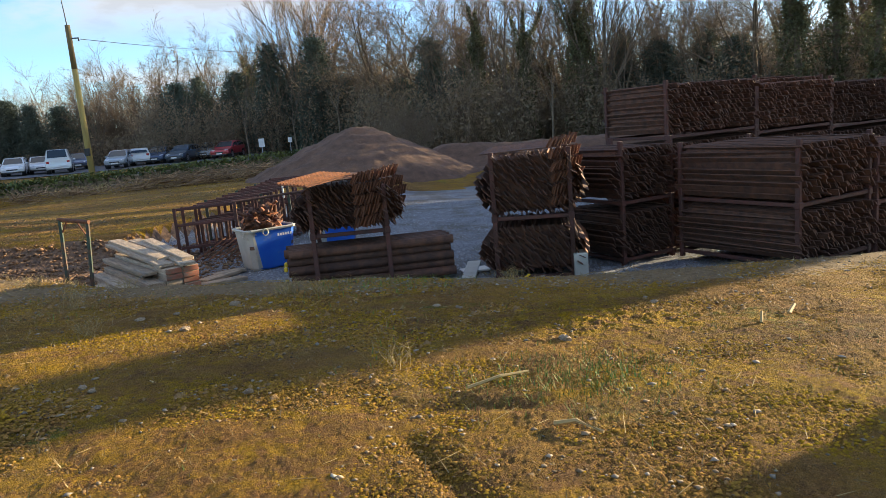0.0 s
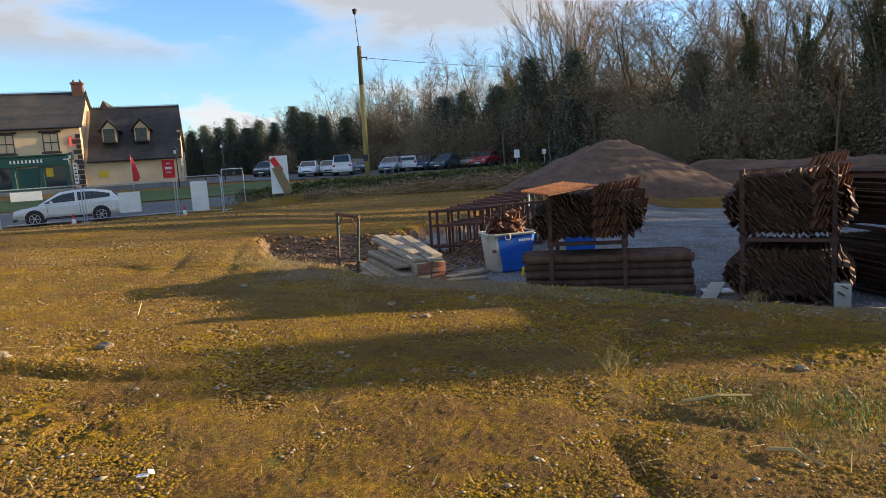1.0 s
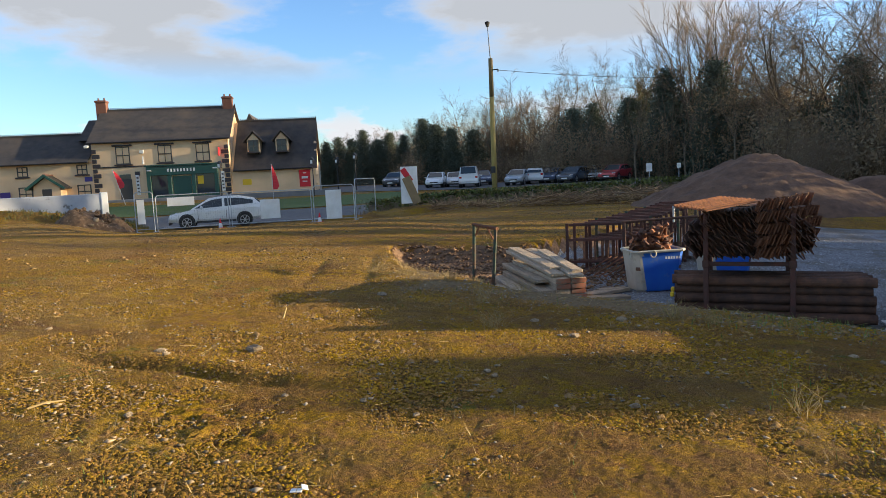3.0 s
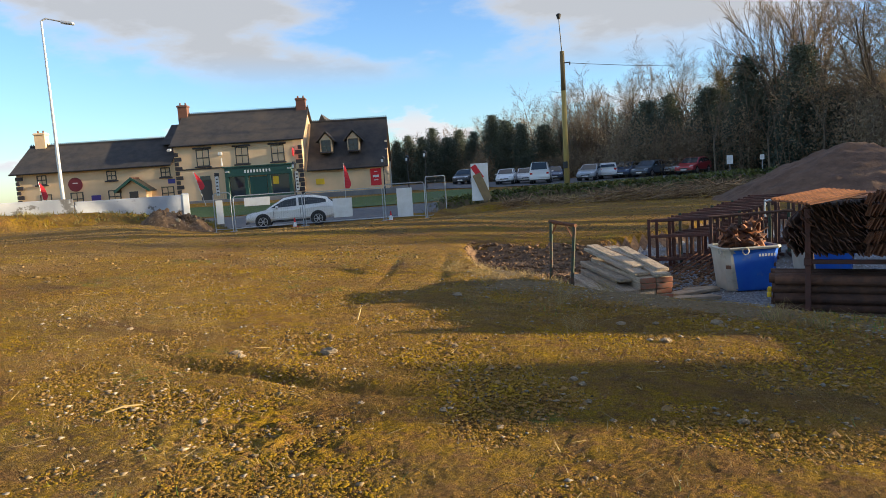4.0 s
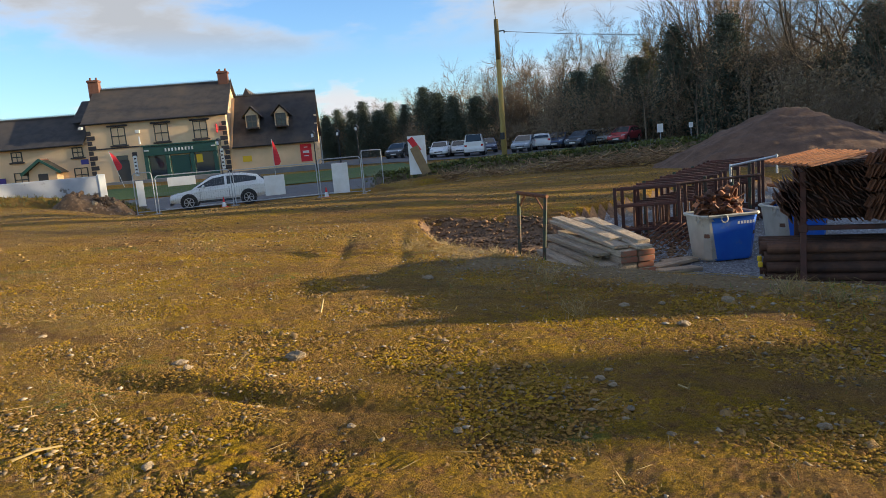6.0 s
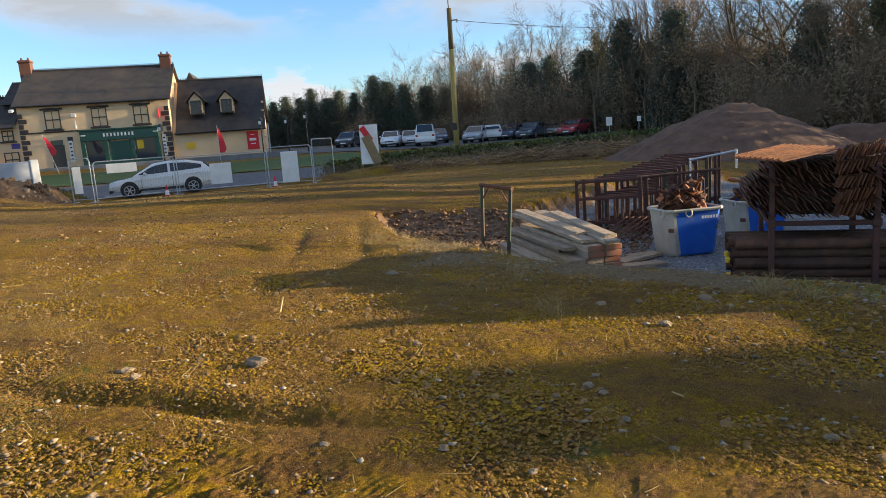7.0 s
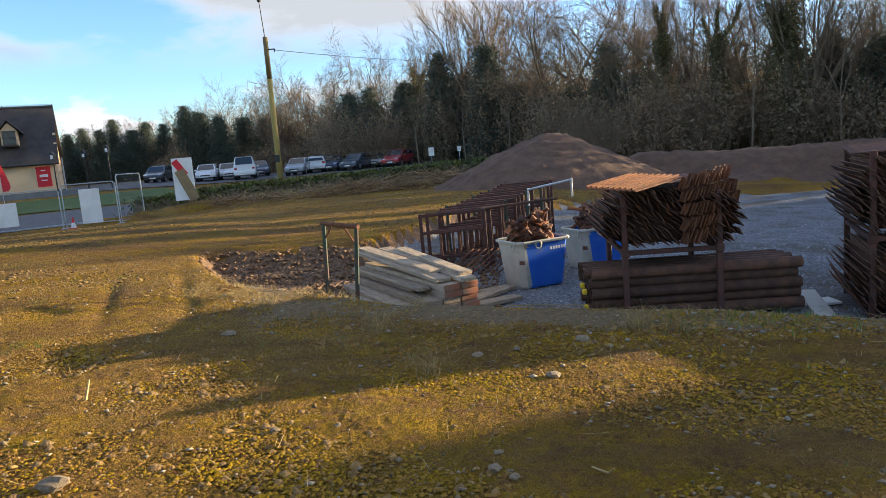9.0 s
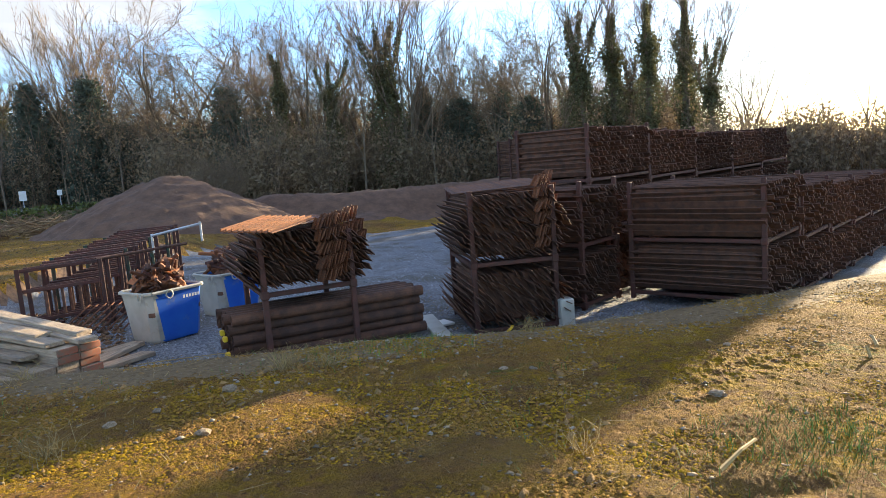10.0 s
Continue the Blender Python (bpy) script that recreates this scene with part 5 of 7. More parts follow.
IVY_LABEL = "ivy-clad leafless tree at the wood's edge"
bare = {"round": [bare_tree_model(101, spread=0.74, limbs=7, start=0.2, bend=0.04, kids=1.6), bare_tree_model(102, spread=0.68, limbs=7, start=0.18, bend=0.04, kids=1.6), bare_tree_model(103, spread=0.8, limbs=7, start=0.22, bend=0.035, kids=1.55)],
        "fan": [bare_tree_model(111, spread=0.40, limbs=9, start=0.13, bend=0.035, crook=0.05, kids=1.25, label="tall leafless tree with upswept fans of pale twigs"), bare_tree_model(112, spread=0.42, limbs=9, start=0.15, bend=0.04, crook=0.06, kids=1.25, label="tall leafless tree with upswept fans of pale twigs")],
        "gnarled": [bare_tree_model(121, spread=0.85, limbs=7, start=0.24, bend=0.045, crook=0.16, kids=1.6, stout=1.25, label="dark leafless tree with crooked spreading limbs")],
        "ivy": [bare_tree_model(131, ivy=0.82, ivy_width=0.62, spread=0.4, limbs=3, start=0.62, label=IVY_LABEL), bare_tree_model(132, ivy=0.7, ivy_width=0.9, spread=0.5, limbs=4, start=0.5, label=IVY_LABEL)],
        "slim": [bare_tree_model(141, spread=0.5, limbs=3, start=0.4, kids=0.7, stout=0.6, label="slim leafless sapling at the wood's edge")]}
firs = [conifer_model(201, 6.5, 1.5), conifer_model(202, 7.5, 2.1), conifer_model(203, 6.0, 2.6)]


def plant(model, az, d, h, full, turn, wide=1.0):
    """Set a tree h metres high where the bearing az and the distance d say."""
    x, y = polar(az, d)
    return copy_thing(model, pose(x, y, float(land(x, y)), 0, 0, turn) @ Matrix.Diagonal((wide * h / full, wide * h / full, h / full, 1)))


def rise(el, d):
    return d * math.tan(radians(el)) + 1.4


tr = random.Random(17)
# single trees that stand out: kind, bearing, distance, elevation of the top
for kind, az, d, el in (("round", 20.1, 95, 6.3), ("round", 16.5, 92, 6.5), ("round", 23.6, 100, 4.2), ("round", 12.3, 76, 8.8), ("round", 7.6, 74, 8.9), ("round", 10.0, 80, 7.0), ("ivy", 5.0, 71, 8.1), ("slim", 3.6, 64, 6.4),
                        ("fan", 1.7, 68, 12.6), ("fan", -0.7, 66, 13.2), ("gnarled", -5.2, 60, 12.6), ("gnarled", -8.0, 58, 11.2), ("round", -3.0, 70, 9.5),
                        ("ivy", -13.3, 50, 11.4), ("ivy", -17.2, 49, 11.0), ("round", -15.3, 53, 14.4), ("gnarled", -11.5, 62, 12.6), ("round", -19.5, 55, 13.0), ("ivy", -21.9, 47, 15.0), ("fan", -23.3, 47, 15.2), ("round", -25.9, 52, 10.8),
                        ("fan", -28.0, 56, 11.6), ("round", -29.7, 52, 11.0), ("gnarled", -34.3, 48, 12.6), ("round", -31.8, 58, 10.0), ("ivy", -37.4, 44, 14.4), ("ivy", -39.4, 45, 13.4), ("ivy", -42.0, 43, 14.2), ("ivy", -44.9, 43, 14.0), ("ivy", -46.8, 42, 10.8),
                        ("round", -43.0, 52, 11.5), ("round", -48.9, 44, 8.2), ("slim", -51.8, 42, 6.2), ("slim", -54.2, 41, 6.0), ("slim", -56.9, 41, 7.0), ("slim", -59.2, 40, 5.6), ("slim", -19.0, 44, 7.0), ("slim", -12.0, 46, 6.5), ("slim", -35.0, 43, 6.5),
                        ("slim", 6.0, 58, 5.2), ("slim", 2.2, 57, 4.8), ("slim", -1.4, 56, 6.4), ("slim", -4.6, 55, 4.6), ("slim", -9.8, 52, 7.0), ("slim", -10.6, 51, 9.0), ("slim", -15.6, 48, 9.6), ("slim", -16.4, 47, 8.4), ("slim", -24.9, 45, 8.0), ("slim", -30.0, 44, 7.2),
                        ("gnarled", -6.5, 38, 2.6), ("gnarled", -7.9, 38.5, 2.2)):
    plant(tr.choice(bare[kind]), az, d, rise(el, d), 11.0, tr.uniform(0, 360))
for az, el in ((-12.4, 8.4), (-14.9, 7.4), (-18.7, 8.2), (-24.4, 8.2), (-26.9, 7.0), (-30.6, 8.0), (-36.0, 8.6), (-40.8, 9.4), (-45.8, 8.0)):
    d = tr.uniform(50, 57)
    plant(bare["ivy"][1], az, d, rise(el, d), 11.0, tr.uniform(0, 360))
# the fainter line beyond the car park and behind the wood
for k in range(11):
    az = 33 - k * 1.35
    d = tr.uniform(112, 128)
    plant(tr.choice(bare["round"]), az + tr.uniform(-0.5, 0.5), d, rise(2.5 + 0.17 * k + tr.uniform(-0.3, 0.4), d), 11.0, tr.uniform(0, 360))
for k in range(17):
    az = 18 - k * 3.7
    d = tr.uniform(76, 92)
    plant(tr.choice(bare["round"] + bare["fan"]), az + tr.uniform(-0.9, 0.9), d, rise(tr.uniform(4.6, 6.0) if az > 4 else tr.uniform(6.6, 8.2), d), 11.0, tr.uniform(0, 360))
# conifers
for az, d, el, v in ((31.4, 80, 2.6, 0), (30.4, 84, 3.0, 1), (29.3, 78, 2.8, 0), (28.4, 82, 3.5, 1), (27.2, 80, 2.7, 2), (26.2, 84, 3.2, 0), (25.0, 80, 3.1, 1), (23.4, 78, 4.4, 1), (22.3, 80, 3.9, 2), (21.0, 76, 3.6, 0), (19.2, 80, 3.4, 2), (17.6, 82, 3.2, 1),
                     (10.9, 70, 4.6, 2), (9.3, 72, 5.0, 1), (6.3, 70, 5.2, 2), (3.7, 66, 7.2, 0), (1.8, 68, 5.4, 2), (0.0, 62, 7.6, 0), (-2.2, 62, 4.6, 2), (-4.2, 60, 4.9, 1), (-6.6, 58, 4.4, 2), (-9.3, 55, 7.4, 0), (-11.2, 54, 5.0, 2), (-24.6, 52, 6.4, 1), (-27.5, 50, 5.6, 2), (-31.0, 50, 6.0, 1), (-33.0, 48, 5.4, 2)):
    plant(firs[v], az, d, rise(el, d), (6.5, 7.5, 6.0)[v], tr.uniform(0, 360), 1.25 if az > 17 else 1.15)
for model in [m for kind in bare.values() for m in kind] + firs:
    for ob in [*model.children_recursive, model]:
        bpy.data.objects.remove(ob)


def undergrowth():
    """Evergreen bushes, saplings and scrub filling the wood's foot."""
    rs = np.random.RandomState(9)
    pts, stems = [], []
    for az0, az1, d0, d1, lo, hi, n in ((33, 17, 80, 92, 2.6, 4.4, 75), (27, 8, 72, 86, 1.6, 3.6, 70), (13, -12, 62, 76, 3.0, 6.0, 100), (-4, -47, 45, 58, 2.4, 5.4, 190), (0, -47, 58, 72, 4.5, 8.0, 90), (-45, -61, 36, 42, 1.8, 3.4, 60)):
        for _ in range(n):
            az, d, h = rs.uniform(az1, az0), rs.uniform(d0, d1), rs.uniform(lo, hi)
            x, y = polar(az, d)
            g, w = float(land(x, y)), h * rs.uniform(0.3, 0.55)
            m = int(150 * h * w / 2 + 70)
            v = rs.normal(0, 1, (m, 3))
            v /= np.linalg.norm(v, axis=1)[:, None]
            k = rs.uniform(0.35, 1.0, (m, 1)) ** 0.5
            lump = 1 + 0.35 * np.sin(4 * v[:, :1] + h * 9) * np.cos(3 * v[:, 1:2] + az)
            pts.append(np.array([x, y, g + h * 0.45]) + v * k * lump * (w, w, h * 0.55))
            for _ in range(12):
                a = rs.uniform(0, 6.28)
                p = np.array([x + rs.normal(0, w * 0.4), y + rs.normal(0, w * 0.4), g])
                q = p + np.array([math.cos(a) * w * rs.uniform(0.2, 1.0), math.sin(a) * w * rs.uniform(0.2, 1.0), h * rs.uniform(0.5, 1.25)])
                stems.append((p, q, 0.03, 0.01))
                for _ in range(3):
                    t = rs.uniform(0.35, 0.95)
                    b = p + (q - p) * t
                    stems.append((b, b + rs.normal(0, 0.22, 3) * h * (1, 1, 0.5) + (0, 0, 0.12 * h), 0.016, 0.007))
    # brown thickets of thin stems beyond the car park and behind the trees
    for az0, az1, d0, d1, lo, hi, n in ((34, 15, 98, 112, 2.6, 5.0, 900), (18, 2, 84, 98, 3.5, 7.5, 1500), (4, -46, 70, 82, 5.0, 9.0, 1500)):
        for _ in range(n):
            az, d, h = rs.uniform(az1, az0), rs.uniform(d0, d1), rs.uniform(lo, hi)
            x, y = polar(az, d)
            p = np.array([x, y, float(land(x, y))])
            q = p + np.array([rs.normal(0, 0.12) * h, rs.normal(0, 0.12) * h, h])
            stems.append((p, q, 0.05, 0.012))
            for _ in range(5):
                b = p + (q - p) * rs.uniform(0.25, 0.95)
                stems.append((b, b + rs.normal(0, 0.14, 3) * h * (1, 1, 0.4) + (0, 0, 0.14 * h), 0.022, 0.01))
    P = np.concatenate(pts)
    P[:, 2] = np.maximum(P[:, 2], land(P[:, 0], P[:, 1]))
    tagged(new("scrub", segments_mesh("scrub", stems, TWIG, 3)), "tangled leafless scrub and saplings filling the wood", "scrub", kind="stuff")
    tagged(new("undergrowth", leaves_mesh("undergrowth", P, 0.115, BRUSH, rs)), "dense dark winter undergrowth along the wood's edge", "undergrowth", kind="stuff")


undergrowth()


# ---- hedge wall along the site's far side ----
hedge_line = [(28.2, 38.5), (25.5, 38.2), (21.5, 39.0), (16.5, 39.6), (10.0, 41.0), (4.0, 43.0), (0.0, 44.0)]


def build_hedge():
    rs = np.random.RandomState(14)
    pts = [Vector((*polar(*p), 0)) for p in hedge_line]
    w = Mesh()
    lp = []
    br = []
    for a, b in zip(pts, pts[1:]):
        n = max(2, int((b - a).length / 0.55))
        t = math.degrees(math.atan2(b.y - a.y, b.x - a.x))
        for i in range(n):
            p = a.lerp(b, (i + 0.5) / n)
            g = float(land(p.x, p.y))
            hh = 0.58 + 0.1 * rs.rand()
            w.box((b - a).length / n * 0.97, 0.42, hh + 0.3, pose(p.x, p.y, g + hh / 2 - 0.15, 0, 0, t), 0.06)
            m = 170
            q = np.stack([p.x + rs.normal(0, 0.35, m), p.y + rs.normal(0, 0.24, m), g + 0.15 + 0.78 * rs.beta(2.2, 1.4, m)], 1)
            lp.append(q)
            for _ in range(32):
                s = np.array([p.x + rs.normal(0, 0.5), p.y - 0.5 - abs(rs.normal(0, 0.55)), 0])
                s[2] = float(land(s[0], s[1]))
                e = s + np.array([rs.normal(0, 0.35), rs.normal(0, 0.35), rs.uniform(0.05, 0.45)])
                br.append((tuple(s), tuple(e), 0.026, 0.008))
    solid("boundary_wall", w, STONE, "low overgrown dry-stone boundary wall", "wall", kind="structure")
    tagged(new("wall_ivy", leaves_mesh("wall_ivy", np.concatenate(lp), 0.11, material("ivy_on_wall", (0.055, 0.085, 0.018), 0.6, vary=0.5, island=True, second=(0.12, 0.125, 0.02), scale=0.8), rs)), "ivy and bramble over the boundary wall", "hedge", kind="stuff")
    tagged(new("brushwood", segments_mesh("brushwood", br, material("cut_brush", (0.20, 0.145, 0.085), 0.9, vary=0.5, island=True), 3)), "cut brushwood lying along the boundary wall", "brushwood", kind="stuff")
    logs = [(14.8, 37.6, 1.9, 0.16, 15), (13.2, 38.2, 1.2, 0.2, 30), (9.8, 38.5, 1.4, 0.15, -20), (7.2, 38.0, 1.5, 0.22, 40), (17.8, 37.8, 0.9, 0.14, -10), (24.5, 35.0, 1.0, 0.12, 30)]
    for az, d, ln, r, turn in logs:
        x, y = polar(az, d)
        solid("log", Mesh().tube((-ln / 2, 0, r * 0.8), (ln / 2, 0, r * 0.9), r, r * 0.85, 10), BARK, "cut log lying by the boundary wall", "log", stand(x, y, turn), "cut logs", smooth=False)


build_hedge()


def entrance_mounds():
    """Low tufted spoil round the hoarding's foot."""
    for az, d, sx, sy, h in ((24.6, 35.6, 3.2, 1.3, 0.42), (29.2, 35.2, 1.6, 0.9, 0.3), (12.0, 36.5, 4.0, 1.3, 0.3)):
        x, y = polar(az, d)
        me = mound_mesh("spoil", (-sx, sx), (-sy, sy), lambda X, Y: h * np.clip(1 - (X / sx) ** 2 - (Y / sy) ** 2, 0, 1) ** 0.7, SOIL, pose(x, y, 0, 0, 0, 20), int(d * 10), 0.12)
        tagged(new("spoil_mound", me), "low tufted spoil mound at the site's edge", "spoil mound", "spoil mounds")


entrance_mounds()


# ---- the frame and the timber by the hollow ----
def leaning_frame():
    """A light welded trestle frame standing in the mud."""
    a, b = Vector((-3.80, 10.06, 0)), Vector((-3.38, 9.74, 0))
    za, zb = float(land(a.x, a.y)) - 0.06, float(land(b.x, b.y)) - 0.06
    o = thing("trestle_frame", Matrix.Identity(4), "thin dark green steel trestle frame with a rusty top rail", "trestle")
    ta, tb = Vector((-3.77, 10.12, 0.80)), Vector((-3.30, 9.78, 0.76))
    for p, q in (((a.x, a.y, za), ta), ((b.x, b.y, zb), tb)):
        part("leg", Mesh().tube(p, q, 0.026, n=8), GREEN_STEEL, o)
    part("top_rail", Mesh().tube(ta + Vector((-0.03, 0.03, 0)), tb + Vector((0.03, -0.03, 0)), 0.028, n=8), RUST, o, "rusty brown top rail")
    d = (tb - ta)
    for s, e in ((ta + Vector((0, 0, -0.2)), ta + d * 0.28), (tb + Vector((0, 0, -0.26)), tb - d * 0.4)):
        part("brace", Mesh().tube(s, e, 0.014, n=6), RUST, o)
    for p, q in ((Vector((a.x, a.y, za + 0.12)), Vector((a.x - 0.35, a.y - 0.55, za + 0.1))), (Vector((b.x, b.y, zb + 0.1)), Vector((b.x - 0.35, b.y - 0.5, zb + 0.05)))):
        part("foot_bar", Mesh().tube(p, q, 0.018, n=6), RUST_RED, o)


leaning_frame()

TIMBER = pose(-2.68, 9.06, 0, 0, 0, 30.0)      # x across the pile's end, y along the planks


def plank(ln, m, red, thick=0.076, wide=0.22):
    o = thing("plank", m, "weathered grey-brown timber plank in the stack" + (" with a red painted end" if red else ""), "plank", "timber stack")
    part("board", Mesh().box(ln, wide, thick, pose(ln / 2, 0, thick / 2), 0.006), PLANK, o)
    if red:
        part("end_paint", Mesh().box(0.02, wide - 0.012, thick - 0.01, pose(-0.006, 0, thick / 2), 0.003), PLANK_END, o)
    return o


def build_timber():
    rs = random.Random(8)
    base = float(land(-2.3, 9.9)) - 0.01
    step = 0.079
    for col, n in enumerate((2, 3, 5, 5)):
        for row in range(n):
            ln = 2.35 + rs.uniform(-0.1, 0.1)
            x = 0.11 + col * 0.226 + rs.uniform(-0.008, 0.008)
            y = rs.uniform(-0.03, 0.04) + (-0.05 if col == 0 else 0.0)
            plank(ln, TIMBER @ pose(x, y, base + row * step, 0, 0, 90 + rs.uniform(-0.8, 0.8)), (col, row) in ((1, 0), (2, 0), (2, 3), (3, 1), (3, 2), (3, 3), (3, 4), (2, 4)))
    top = base + 5 * step
    # thinner boards thrown on top, their ends uneven
    for x, y, z, t, ln, w in ((0.40, 0.55, 3 * step, 91, 1.5, 0.2), (0.36, 0.30, 3 * step + 0.05, 91, 1.7, 0.17), (0.52, 0.10, 5 * step, 92, 2.0, 0.2), (0.74, -0.10, 5 * step, 88, 1.9, 0.2), (0.88, 0.35, 5 * step, 91, 1.5, 0.14),
                              (0.60, 0.45, 5 * step + 0.048, 92.5, 1.75, 0.19), (0.80, 0.06, 5 * step + 0.048, 88, 1.6, 0.16), (0.84, 0.62, 5 * step + 0.048, 93, 1.35, 0.2)):
        plank(ln + 0.45, TIMBER @ pose(x, y, base + z + 0.01, 0, 0, t) @ pose(0, 0, 0, 0, -2.4 if z > 4 * step else 0, 0), False, 0.045, w)
    # loose planks on the gravel beside the stack, and in the hollow
    for x, y, t, ln, w in ((-2.28, 9.24, 46, 1.25, 0.2), (-1.98, 9.98, 55, 0.72, 0.22), (-1.86, 10.35, 40, 0.5, 0.2), (-4.75, 11.05, -52, 1.4, 0.14), (-5.3, 11.3, -38, 1.0, 0.12), (-3.0, 9.55, 122, 0.9, 0.18)):
        r = radians(t)
        zs = [float(land(x + k * ln * math.cos(r), y + k * ln * math.sin(r))) for k in (0.1, 0.9)]
        plank(ln, pose(x, y, zs[0] + 0.015, 0, 0, t) @ pose(0, 0, 0, 0, -math.degrees(math.atan2(zs[1] - zs[0], 0.8 * ln)), 0), False, 0.05, w)


build_timber()


# ---- red trestles ----
def trestle_model():
    """An adjustable builder's trestle: two uprights, rails and inner bars."""
    o = thing("builders_trestle", pose(0, 0, 0), "red-brown rusty builder's trestle in a packed row", "trestle", "row of trestles")
    w, h = 1.02, 0.93
    for x in (0, w):
        part("upright", Mesh().box(0.055, 0.045, h, pose(x, 0, h / 2), 0.006), RUST_RED, o)
    for z in (h - 0.03, h * 0.66, 0.2):
        part("rail", Mesh().box(w - 0.06, 0.04, 0.05, pose(w / 2, 0, z), 0.006), RUST_RED, o)
    for x in (0.3, 0.5, 0.72):
        part("bar", Mesh().box(0.035, 0.03, h * 0.46 - 0.06, pose(x, 0, 0.2 + h * 0.23), 0.004), RUST_DARK, o)
    for x in (0, w):
        part("foot", Mesh().box(0.05, 0.5, 0.05, pose(x, 0.0, 0.03), 0.006), RUST_RED, o)
    return o


def build_trestles():
    rs = random.Random(4)
    m = trestle_model()
    a, b = Vector((-2.72, 12.35)), Vector((-1.35, 15.6))
    n = 15
    for k in range(n):
        p = a.lerp(b, k / (n - 1))
        z = float(land(p.x + 0.4, p.y)) + 0.0
        mm = pose(p.x + rs.uniform(-0.05, 0.05), p.y, z, rs.uniform(-4, 6), 0, 12 + rs.uniform(-6, 6)) @ Matrix.Diagonal((1, 1, 0.98 + 0.024 * k, 1))
        if k == 0:
            m.matrix_world = mm
            o = m
        else:
            o = copy_thing(m, mm)
        if k in (4, 8, 11):
            for c in o.children:
                if c.name.startswith("upright"):
                    c.data = c.data.copy()
                    c.data.materials[0] = GREEN_STEEL
            tagged(o, "rusty builder's trestle with green painted uprights")
    # loose rails thrown across the top, and rods at the foot
    for k, (x0, y0, x1, y1, z, mat) in enumerate(((-1.8, 12.6, -0.5, 13.1, 0.64, RUST_DARK),)):
        solid("steel_rail", Mesh().tube((x0, y0, z - 0.04), (x1, y1, z), 0.024, n=8), mat, "loose red-brown steel tube laid across the trestles", "steel tube", group="loose tubes")
    for k in range(9):
        x = -2.4 + 0.1 * k
        g = float(land(x, 12.0))
        solid("steel_rod", Mesh().tube((x, 11.85, g + 0.02), (x + 0.45, 12.35, g + 0.3), 0.012, n=6), RUST, "thin rusty rod leaning against the trestles", "steel rod", group="leaning rods")
    u = thing("bent_tube", Matrix.Identity(4), "pale galvanised U-shaped guard rail on the trestles", "guard rail")
    part("bar", Mesh().tube((-0.95, 13.6, 0.78), (-0.25, 13.2, 0.92), 0.02, n=8), GALV, u)
    for p in ((-0.95, 13.6, 0.78), (-0.25, 13.2, 0.92)):
        part("end", Mesh().tube((p[0], p[1], p[2] + 0.03), (p[0], p[1], p[2] - 0.28), 0.018, n=8), GALV, u)


build_trestles()


